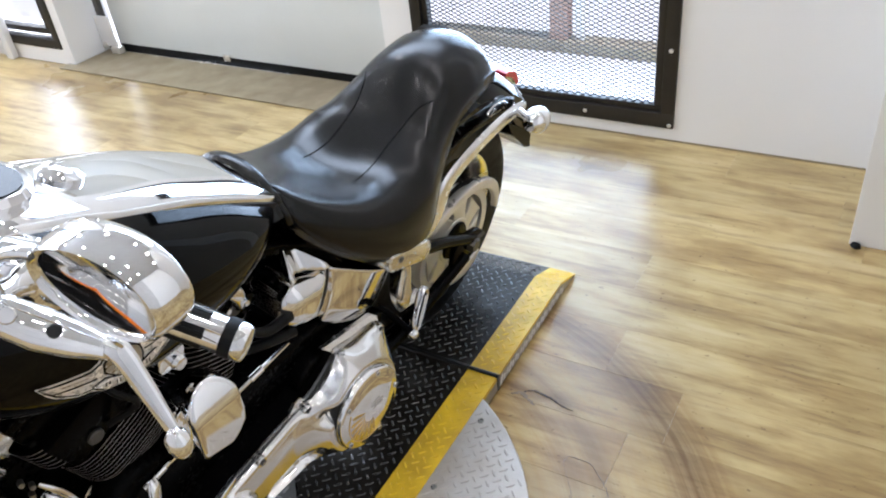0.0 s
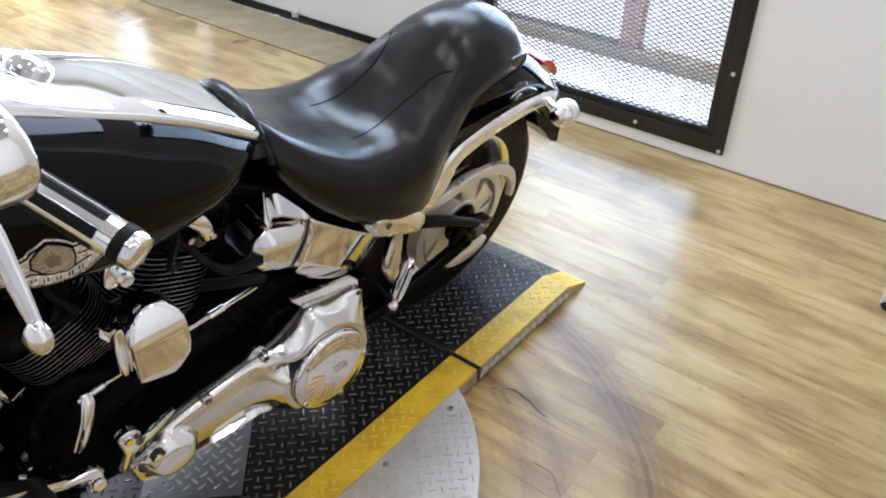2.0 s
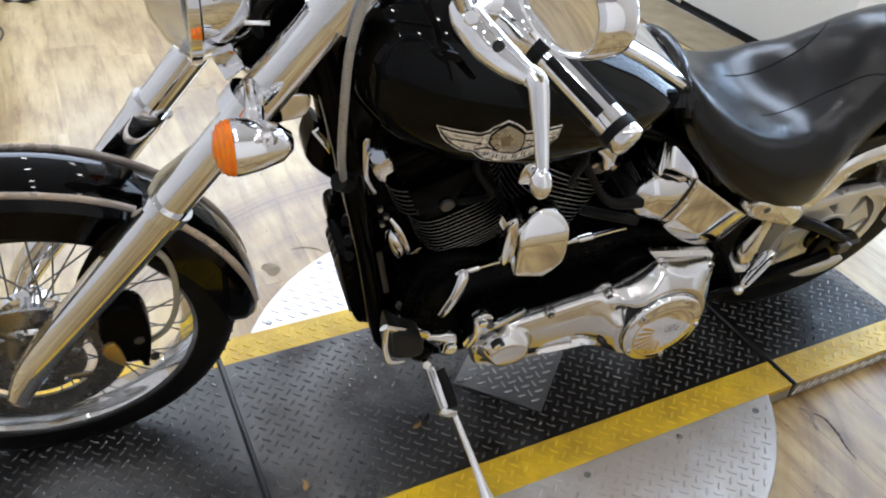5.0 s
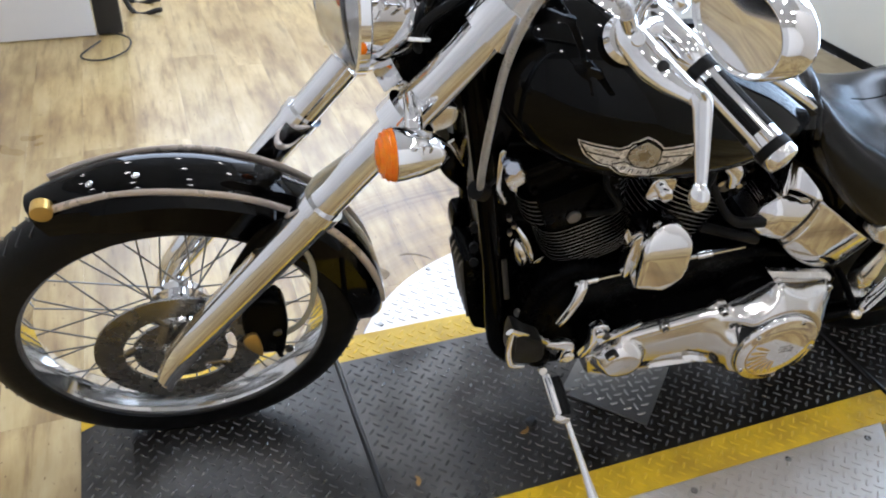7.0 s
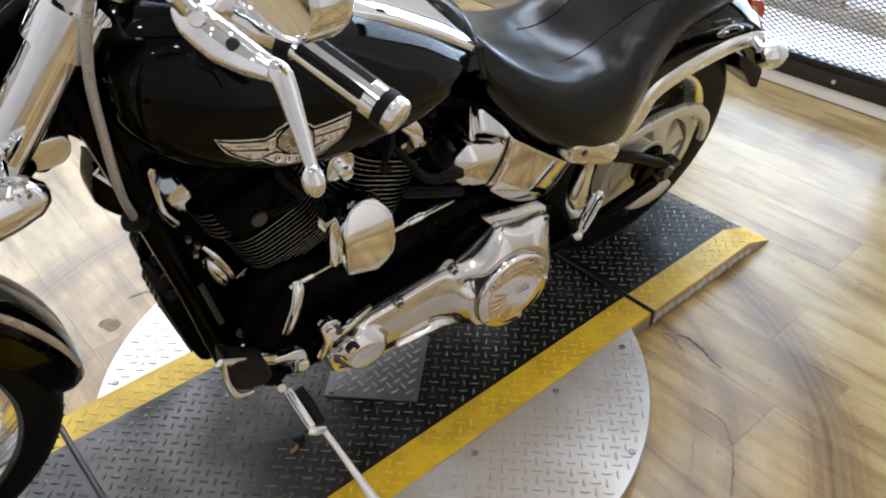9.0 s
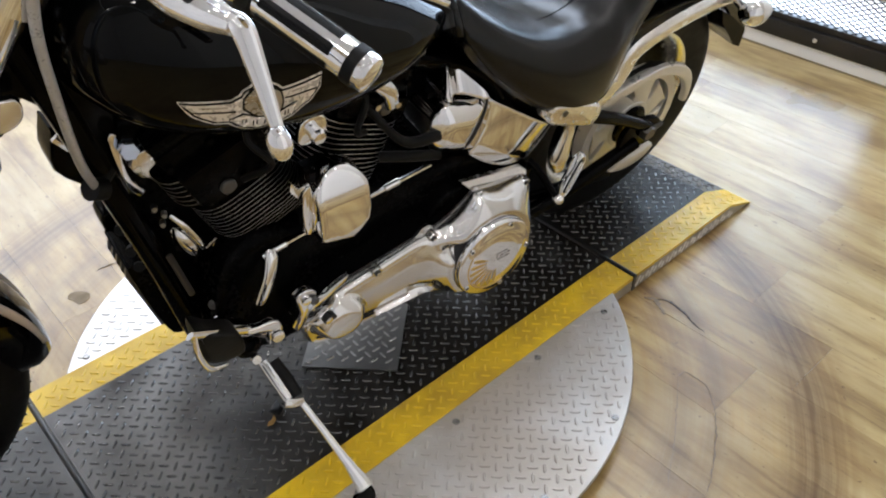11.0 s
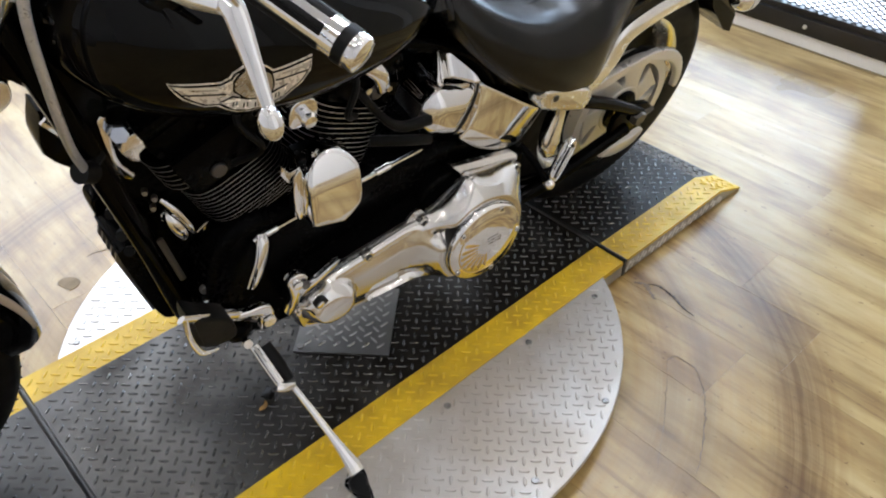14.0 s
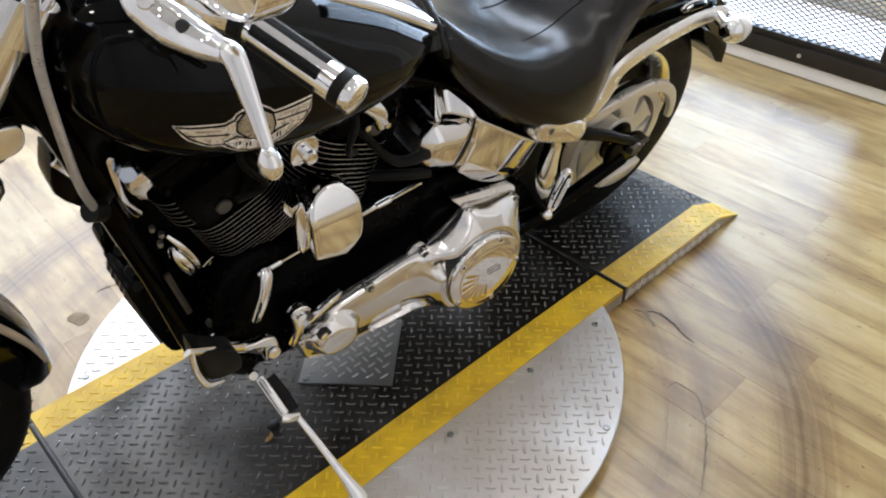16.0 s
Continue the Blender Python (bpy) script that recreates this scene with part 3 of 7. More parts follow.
def sectional_door():
    d = thing("door_1", "white sectional garage door with black rubber foot, closed", kind="structure", category="garage door")
    x = WALL_X + 0.10
    for i in range(5):
        z0 = 0.045 + i * 0.46
        part("panel", box(x, x + 0.04, GARAGE_Y0 + 0.02, GARAGE_Y1 - 0.09, z0, z0 + 0.455, 0.006), DOOR_WHITE, d)
    part("rubber_seal", box(x - 0.004, x + 0.045, GARAGE_Y0 + 0.02, GARAGE_Y1 - 0.1, 0.004, 0.046, 0.006), RUBBER, d, "black rubber foot seal")
    part("foot_rail", box(x - 0.02, x - 0.006, 1.55, GARAGE_Y1 - 0.12, 0.002, 0.012, 0.003), POLISHED, d, "bright metal strip at the foot")
    for y in (1.97,):
        part("bracket", box(x - 0.012, x, y - 0.025, y + 0.025, 0.03, 0.065, 0.003), POLISHED, d)
    part("hinge", merged(box(x - 0.014, x, 1.02, 1.07, 0.44, 0.53, 0.004), tube([(x - 0.012, 1.07, 0.485), (x - 0.012, 1.30, 0.475)], 0.006, 8)), SATIN, d, "grey hinge with a rod")
    # track at the far jamb
    part("track", box(x - 0.05, x - 0.02, GARAGE_Y1 - 0.075, GARAGE_Y1 - 0.04, 0.03, 2.3, 0.003), SCREW, d, "dark steel guide track")
    part("track_plate", box(x - 0.06, x - 0.052, GARAGE_Y1 - 0.14, GARAGE_Y1 - 0.02, 0.05, 0.22, 0.002), WHITE_PLASTIC, d)
    part("roller_bracket", merged(box(x - 0.07, x - 0.03, GARAGE_Y1 - 0.16, GARAGE_Y1 - 0.09, 0.012, 0.05, 0.006), moved(spun([(0, 0), (0.022, 0), (0.022, 0.02), (0, 0.02)], 14), pose(x - 0.055, GARAGE_Y1 - 0.06, 0.05))), SATIN, d)
    single("doorway_threshold", box(1.845, WALL_X + 0.2, GARAGE_Y0 - 0.02, GARAGE_Y1 + 0.06, 0.001, 0.0075, 0.002), CONCRETE, "bare stained concrete strip in front of the sectional door", "floor", kind="structure")


sectional_door()


def mesh_gate():
    g = thing("security_gate", "black steel security gate with expanded metal mesh, closed", "gate")
    x0, x1 = WALL_X - 0.012, WALL_X + 0.03
    y0, y1, z0, z1 = GATE_Y0 - 0.012, GATE_Y1, GATE_Z0 - 0.015, GATE_Z1
    for name, b in (("frame_rail", (y0, y1, z0, z0 + 0.058)), ("frame_rail", (y0, y1, z1 - 0.06, z1)), ("frame_stile", (y0, y0 + 0.05, z0 + 0.058, z1 - 0.06)), ("frame_stile", (y1 - 0.05, y1, z0 + 0.058, z1 - 0.06))):
        part(name, box(x0, x1, *b, 0.003), GATE_BLACK, g)
    # inner leaf
    a0, a1, b0, b1 = y0 + 0.053, y1 - 0.053, z0 + 0.061, z1 - 0.063
    for name, b in (("leaf_rail", (a0, a1, b0, b0 + 0.022)), ("leaf_rail", (a0, a1, b1 - 0.03, b1)), ("leaf_stile", (a0, a0 + 0.028, b0 + 0.022, b1 - 0.03)), ("leaf_stile", (a1 - 0.024, a1, b0 + 0.022, b1 - 0.03))):
        part(name, box(x0 + 0.012, x1 + 0.004, *b, 0.002), GATE_BLACK, g)
    # expanded metal: two families of slanting strands
    c0, c1, d0, d1 = a0 + 0.024, a1 - 0.02, b0 + 0.018, b1 - 0.026
    wide, high = 0.034, 0.0165
    bm = bmesh.new()
    slope = high / wide
    for s in (1, -1):
        k = int((c1 - c0) * slope / high) + 2
        for i in range(-k, int((d1 - d0) / high) + k):
            z_at = d0 + i * high
            p = []
            for y in (c0, c1):
                p.append((y, z_at + s * slope * (y - c0)))
            (ya, za), (yb, zb) = p
            lo, hi = 0.0, 1.0
            for lim, sign in ((d0, 1), (d1, -1)):
                da, db = sign * (za - lim), sign * (zb - lim)
                if da < 0 and db < 0:
                    lo, hi = 1, 0
                elif da < 0:
                    lo = max(lo, da / (da - db))
                elif db < 0:
                    hi = min(hi, da / (da - db))
            if hi - lo < 0.01:
                continue
            q0 = Vector((0, ya + (yb - ya) * lo, za + (zb - za) * lo))
            q1 = Vector((0, ya + (yb - ya) * hi, za + (zb - za) * hi))
            xm = WALL_X + 0.006 + 0.0015 * s
            vs = [bm.verts.new((xm + dx, q.y, q.z + dz)) for q in (q0, q1) for dx, dz in ((-0.0018, -0.0018), (0.0018, -0.0018), (0.0018, 0.0018), (-0.0018, 0.0018))]
            for f in ((0, 1, 5, 4), (1, 2, 6, 5), (2, 3, 7, 6), (3, 0, 4, 7), (3, 2, 1, 0), (4, 5, 6, 7)):
                bm.faces.new([vs[j] for j in f])
    tagged(part("mesh_panel", bm, MESH_BLACK, g, "black expanded metal mesh"), kind="stuff")
    lock = part("lock_box", box(x0 - 0.035, x0 + 0.01, 0.575, 0.69, 0.29, 0.37, 0.004), GATE_BLACK, g, "black steel lock box")
    part("latch", box(x0 - 0.03, x0 - 0.002, 0.70, 0.735, 0.26, 0.33, 0.004), SATIN, lock, "bright latch tongue")
    for y, z in ((-0.352, 0.068), (-0.02, 0.085), (0.272, 0.085), (0.6, 0.085), (-0.342, 0.36), (-0.342, 0.68), (-0.342, 1.0), (0.72, 0.22), (0.72, 0.5)):
        part("screw", bolt((x0 - 0.0005, y, z), (-1, 0, 0), 0.008, 0.004, 8), SATIN, g)


mesh_gate()


def north_window():
    w = thing("window_1", "low window with a black metal frame", kind="structure", category="window")
    x0, x1 = NORTH_X - 0.006, NORTH_X + 0.05
    for z0, z1, y0, y1 in ((WIN_Z0 - 0.02, WIN_Z0 + 0.03, WIN_Y0 - 0.02, WIN_Y1), (2.06, 2.1, WIN_Y0 - 0.02, WIN_Y1), (WIN_Z0 + 0.03, 2.06, WIN_Y0 - 0.02, WIN_Y0 + 0.03), (WIN_Z0 + 0.03, 2.06, WIN_Y1 - 0.04, WIN_Y1)):
        part("window_frame", box(x0, x1, y0, y1, z0, z1, 0.003), GATE_BLACK, w)
    for z0, z1, y0, y1 in ((WIN_Z0 + 0.055, WIN_Z0 + 0.085, WIN_Y0 + 0.055, WIN_Y1 - 0.06), (WIN_Z0 + 0.085, 2.0, WIN_Y0 + 0.055, WIN_Y0 + 0.085)):
        part("sash", box(x0 + 0.02, x1 + 0.02, y0, y1, z0, z1, 0.003), GATE_BLACK, w)
    pane = part("pane", box(x0 + 0.035, x0 + 0.040, WIN_Y0 + 0.03, WIN_Y1 - 0.04, WIN_Z0 + 0.03, 2.06), CLEAR, w)
    pane.visible_shadow = False


north_window()


def outdoors():
    single("ground", box(WALL_X + THICK, 60, -40, 40, -0.06, -0.005), OUT_GROUND, "pale concrete ground outside the gate", "ground", kind="structure")
    single("kerb", box(2.78, 2.90, -2.5, 2.6, -0.005, 0.055, 0.01), CONCRETE, "low grey concrete kerb outside the gate", "kerb", kind="structure")
    single("wooden_post", box(2.80, 2.88, 0.36, 0.45, 0.055, 3.0, 0.006), POST_WOOD, "reddish weathered wooden post outside the gate", "post")
    single("steel_post", box(2.82, 2.86, 0.285, 0.325, 0.055, 3.0, 0.004), SATIN, "grey steel post beside the wooden one", "post")
    single("steel_post", box(2.82, 2.86, 1.16, 1.20, 0.055, 3.0, 0.004), SATIN, "slim grey steel post outside the gate", "post")
    # added wall that stands for the overexposed white beyond the gate
    single("far_white_wall", box(16, 17, -14, 14, -0.005, 5.0), OUT_WALL, "plain pale wall added for the white glow across the yard", "building", kind="structure")


outdoors()
window_light("gate_daylight", (2.35, 0.2, 1.2), (0.0, -0.2, 0.4), 1.0, 1.9, 92, (0.62, 0.81, 1.0))
# added light for the north opening, which stays out of sight
window_light("assumed_north_daylight", (0.05, 5.25, 3.07), (0.0, 0.0, 0.2), 3.6, 2.3, 195, (0.80, 0.90, 1.0))
# light of that unseen opening, placed where seat and disc reflections point
window_light("assumed_clerestory_light", (2.12, 0.92, 3.15), (-0.4, -0.3, 0.4), 2.45, 1.1, 95, (0.76, 0.88, 1.0))
window_light("window_daylight", (2.26, 3.4, 1.1), (0.0, 2.4, 0.3), 0.84, 1.9, 45)


def bucket():
    b = thing("plastic_bucket", "white plastic bucket with blue lid rim on the floor", "bucket", pose(1.59, 3.86, 0.001))
    part("body", moved(spun([(0, 0), (0.125, 0), (0.13, 0.01), (0.145, 0.36), (0.15, 0.36), (0.15, 0.375), (0, 0.375)], 32), Matrix.Rotation(radians(90), 4, "X")), BUCKET, b)
    for z in (0.27, 0.30):
        part("rim", moved(lathe([(0.141, z - 0.005), (0.15, z - 0.004), (0.15, z + 0.004), (0.141, z + 0.005)], 32), Matrix.Rotation(radians(90), 4, "X")), BUCKET, b)
    part("lid", moved(spun([(0, 0.376), (0.152, 0.376), (0.152, 0.40), (0.13, 0.405), (0, 0.405)], 32), Matrix.Rotation(radians(90), 4, "X")), BLUE, b, "blue lid")


bucket()


def tool_case():
    c = thing("tool_case", "black plastic tool case standing on the floor", "case", pose(1.752, 3.605, 0.001, 0, 0, 14))
    part("body", box(-0.052, 0.052, -0.085, 0.085, 0, 0.145, 0.012), BLACK_PLASTIC, c)
    part("lid", box(-0.048, 0.048, -0.080, 0.080, 0.146, 0.165, 0.008), BLACK_PLASTIC, c)
    part("handle", tube([(0, -0.045, 0.162), (0, -0.04, 0.185), (0, 0.04, 0.185), (0, 0.045, 0.162)], 0.007, 8), BLACK_PLASTIC, c)


tool_case()
single("white_pole", box(1.862, 1.902, 3.365, 3.425, 0.001, 1.6, 0.008), WHITE_PLASTIC, "white square pole leaning place beside the window", "pole")


def far_stand():
    s = thing("display_stand", "white display panel with a black post and foot on the floor", "stand", pose(-1.16, 2.60, 0.006))
    part("panel", box(-0.35, 0.045, -0.02, 0.02, 0.0, 0.9, 0.006), WHITE_PLASTIC, s)
    part("post", box(0.05, 0.16, -0.02, 0.09, 0.0, 0.9, 0.012), BLACK_PLASTIC, s, "black post")
    for y in (0.25, 0.40):
        part("leg", tube([(0.12, 0.09, 0.5), (0.2, y, 0.02), (0.34, y - 0.05, 0.02)], 0.012, 8), BLACK_PLASTIC, s)
    single("floor_cable", tube([(-1.06, 2.58, 0.02), (-0.98, 2.50, 0.011), (-1.0, 2.36, 0.011), (-1.1, 2.28, 0.011), (-1.18, 2.34, 0.011), (-1.1, 2.50, 0.011)], 0.004, 8), BLACK_PLASTIC, "thin black cable looped on the floor", "cable")


far_stand()

# ---------------------------------------------------------------- turntable and ramps
DECK_Z, DECK_Y0, DECK_Y1, STRIPE, SEAM = 0.05, -0.337, 0.293, 0.082, 0.61
DISC_X, DISC_Y, DISC_R = -0.003, -0.030, 0.613


def tread(inside, height, pitch=0.0225, region=(-1.3, 1.3, -0.8, 0.8), turn=45, size=1.0, alike=False):
    """Raised lozenges of tread plate, crosswise by turns on a lattice set askew, where inside(x, y) holds; height(x) is the plate's top."""
    points, faces = [], []
    x0, x1, y0, y1 = region
    mx, my = (x0 + x1) / 2, (y0 + y1) / 2
    half = int(math.hypot(x1 - x0, y1 - y0) / 2 / pitch) + 1
    ct, st = math.cos(radians(turn)), math.sin(radians(turn))
    low = ((-0.0118, 0), (-0.006, -0.0034), (0.006, -0.0034), (0.0118, 0), (0.006, 0.0034), (-0.006, 0.0034))
    top = ((-0.0090, 0), (-0.005, -0.0013), (0.005, -0.0013), (0.0095, 0), (0.005, 0.0013), (-0.005, 0.0013))
    for i in range(-half, half):
        for j in range(-half, half):
            cx, cy = mx + pitch * (i * ct - j * st), my + pitch * (i * st + j * ct)
            if not (x0 < cx < x1 and y0 < cy < y1):
                continue
            ca, sa = (ct, st) if alike or (i + j) % 2 else (-st, ct)
            e = 0.0118 * size
            if not (inside(cx + e * ca, cy + e * sa) and inside(cx - e * ca, cy - e * sa)):
                continue
            n = len(points)
            for ring, h in ((low, -0.0003), (top, 0.0021)):
                for u, v in ring:
                    x, y = cx + (u * ca - v * sa) * size, cy + (u * sa + v * ca) * size
                    points.append((x, y, height(x) + h))
            faces += [(n + k, n + (k + 1) % 6, n + 6 + (k + 1) % 6, n + 6 + k) for k in range(6)] + [tuple(range(n + 6, n + 12))]
    me = bpy.data.meshes.new("tread")
    me.from_pydata(points, [], faces)
    bm = bmesh.new()
    bm.from_mesh(me)
    bpy.data.meshes.remove(me)
    return bm


def turntable():
    t = thing("turntable", "round bare aluminium tread plate turntable with black deck and yellow edges", "turntable")
    disc = moved(spun([(0, 0.0), (DISC_R - 0.002, 0.0), (DISC_R, 0.002), (DISC_R, 0.008), (DISC_R - 0.002, 0.010), (0, 0.010)], 96), pose(DISC_X, DISC_Y, DECK_Z - 0.0115, 90))
    part("disc_plate", disc, STEEL_BARE, t, "bare aluminium tread plate disc")
    part("pedestal", moved(spun([(0, 0), (0.45, 0), (0.45, 0.034), (0, 0.034)], 48), pose(DISC_X, DISC_Y, 0.004, 90)), SEAM_BLACK, t)
    level = lambda x: DECK_Z
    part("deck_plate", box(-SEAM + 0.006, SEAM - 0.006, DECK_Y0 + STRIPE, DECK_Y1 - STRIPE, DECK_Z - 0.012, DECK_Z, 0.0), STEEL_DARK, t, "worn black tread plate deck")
    for y0, y1 in ((DECK_Y0, DECK_Y0 + STRIPE), (DECK_Y1 - STRIPE, DECK_Y1)):
        part("edge_stripe", box(-SEAM + 0.006, SEAM - 0.006, y0, y1, DECK_Z - 0.012, DECK_Z, 0.0), YELLOW, t, "yellow painted edge of tread plate")
        tagged(part("stripe_tread", tread(lambda x, y: abs(x) < SEAM - 0.006 and y0 + 0.002 < y < y1 - 0.002, lambda x: level(x) - 0.0003), YELLOW_WORN, t), kind="stuff")
        for x in (-1, 1):
            part("side_skirt", box(min(x * 0.50, x * (SEAM - 0.004)), max(x * 0.50, x * (SEAM - 0.004)), *((y0, y0 + 0.006) if y0 < -0.3 else (y1 - 0.006, y1)), 0.006, DECK_Z - 0.0125, 0.0), STEEL_SIDE, t)
    tagged(part("deck_tread", tread(lambda x, y: abs(x) < SEAM - 0.006 and DECK_Y0 + STRIPE < y < DECK_Y1 - STRIPE, level), STEEL_LUG, t), kind="stuff")
    tagged(part("disc_tread", tread(lambda x, y: math.hypot(x - DISC_X, y - DISC_Y) < DISC_R - 0.008 and not DECK_Y0 - 0.004 < y < DECK_Y1 + 0.004, lambda x: DECK_Z - 0.0015), STEEL_BARE, t), kind="stuff")
    for x, y in ((0.245, -0.358), (0.0, -0.364), (0.239, -0.572), (0.46, -0.365), (-0.24, -0.36), (0.0, -0.60), (-0.47, 0.315), (-0.28, 0.50), (0.02, 0.55)):
        part("screw", bolt((x, y, DECK_Z - 0.0018), (0, 0, 1), 0.0075, 0.003, 8), ZINC, t)
    return t


turntable()


def ramp(sign, name, label):
    """A loading ramp that butts on the turntable: a flat stretch, then a short slope to the floor."""
    r = thing(name, label, "ramp")
    a, b, c = SEAM + 0.006, 1.028 if sign > 0 else 1.07, 1.138 if sign > 0 else 1.18

    def top(x):
        x = abs(x)
        return DECK_Z if x <= b else DECK_Z + (0.006 - DECK_Z) * (x - b) / (c - b)

    def sheet(y0, y1):
        """The folded top plate between two lines."""
        loops = []
        for x, zt in ((a, DECK_Z), (b, DECK_Z), (c, 0.006)):
            zb = max(zt - 0.008, 0.001)
            loops.append([(sign * x, y0, zb), (sign * x, y1, zb), (sign * x, y1, zt), (sign * x, y0, zt)])
        return skin(loops)
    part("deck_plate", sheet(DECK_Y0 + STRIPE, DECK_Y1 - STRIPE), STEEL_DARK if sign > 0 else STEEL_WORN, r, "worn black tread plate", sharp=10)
    x0, x1 = sorted((sign * a, sign * c))
    for y0, y1, out in ((DECK_Y0, DECK_Y0 + STRIPE, DECK_Y0), (DECK_Y1 - STRIPE, DECK_Y1, DECK_Y1 - 0.006)):
        part("edge_stripe", sheet(y0, y1), YELLOW, r, "yellow painted edge of tread plate", sharp=10)
        tagged(part("stripe_tread", tread(lambda x, y: x0 + 0.004 < x < x1 - 0.01 and y0 + 0.002 < y < y1 - 0.002, lambda x: top(x) - 0.0003), YELLOW_WORN, r), kind="stuff")
        side = [(a, 0.006), (c - 0.01, 0.006), (b, DECK_Z - 0.0085), (a, DECK_Z - 0.0085)]
        part("side_plate", skin([[(sign * x, out + d, z) for x, z in side] for d in (0, 0.006)]), STEEL_SIDE, r, "scuffed bare aluminium side")
        lug = moved(tread(lambda x, y: 0.007 < y < min(0.043, top(x) - 0.010) and x0 < x < x1 - 0.02, lambda x: 0.0, 0.0145, (-1.2, 1.2, 0, 0.06), 58, 0.85, True), pose(0, DECK_Y0 if out == DECK_Y0 else DECK_Y1, 0, 90, 0, 0 if out == DECK_Y0 else 0))
        tagged(part("side_tread", lug, SIDE_LUG, r), kind="stuff")
    tagged(part("deck_tread", tread(lambda x, y: x0 + 0.004 < x < x1 - 0.01 and DECK_Y0 + STRIPE < y < DECK_Y1 - STRIPE, top), STEEL_LUG, r), kind="stuff")
    part("gap_strip", merged(box(*sorted((sign * (SEAM - 0.0055), sign * (a - 0.0005))), DECK_Y0 - 0.002, DECK_Y1, 0.006, DECK_Z - 0.004), tube([(sign * SEAM, DECK_Y0 - 0.003, DECK_Z - 0.001), (sign * SEAM, DECK_Y1 + 0.001, DECK_Z - 0.001)], 0.0066, 14, 1)), SEAM_BLACK, r, "black rod in the joint")
    return r


ramp(1, "rear_ramp", "black tread plate loading ramp with yellow edges behind the motorcycle")
ramp(-1, "front_ramp", "black tread plate loading ramp with yellow edges under the front wheel")

c, s = math.cos(radians(-46.4)), math.sin(radians(-46.4))
small = [(-0.144 + u * c - v * s, -0.036 + u * s + v * c) for u, v in ((0, 0), (0.205, 0), (0.205, 0.205), (0, 0.205))]
loose = thing("loose_plate", "square dull grey tread plate lying askew under the engine", "plate")
part("plate", skin([[(x, y, z) for x, y in small] for z in (DECK_Z + 0.0025, DECK_Z + 0.0065)]), STEEL_DULL, loose, sharp=10)
tagged(part("tread_pattern", moved(tread(lambda x, y: 0.006 < x < 0.199 and 0.006 < y < 0.199, lambda x: 0.0, region=(0, 0.21, 0, 0.21)), pose(-0.144, -0.036, DECK_Z + 0.0065, 0, 0, -46.4)), DULL_LUG, loose), kind="stuff")
part("screw", bolt((-0.125, -0.036, DECK_Z + 0.0065), (0, 0, 1), 0.007, 0.003, 8), ZINC, loose)


def paint_flake(x, y, turn):
    """A curled chip of orange-brown paint."""
    rim = rounded([(-0.012, 0.0), (-0.004, 0.005), (0.006, 0.003), (0.014, 0.006), (0.010, -0.003), (0.0, -0.006)], 3)
    ob = single("paint_flake", skin([[(u, v, 0.0005 + k + 6 * u * u) for u, v in rim] for k in (0.0, 0.0012)]), FLAKE, "curled orange-brown paint flake lying on the deck", "debris")
    ob.matrix_world = pose(x, y, DECK_Z + 0.002, 0, 0, turn)
    return ob


FLAKE = material("orange_brown_flake", (0.34, 0.17, 0.02), 0.5, 0.0, 0.6, 90)
paint_flake(-0.271, -0.117, 20)
paint_flake(-0.535, -0.172, 75)

# ---------------------------------------------------------------- motorcycle (x to the rear, y to its right, z up; the origin is the rear tyre's contact)
LEAN, BIKE_TURN = 12.0, -5.0
bike = thing("motorcycle", "black and chrome cruiser motorcycle leaning on its kickstand", "motorcycle", pose(0.735, 0.0, DECK_Z, 0, 0, BIKE_TURN) @ pose(0, 0, 0, LEAN))
REAR, FRONT = Vector((0.016, 0, 0.325)), Vector((-1.668, 0, 0.338))


def tyre_profile(r_out, r_in, half, crown=0.55):
    out = []
    for i in range(17):
        a = math.pi * i / 16
        y = half * math.cos(a)
        out.append((r_in + (r_out - r_in) * math.sin(a) ** crown if 0 < i < 16 else r_in, y * (0.86 if i in (0, 16) else 1)))
    return out


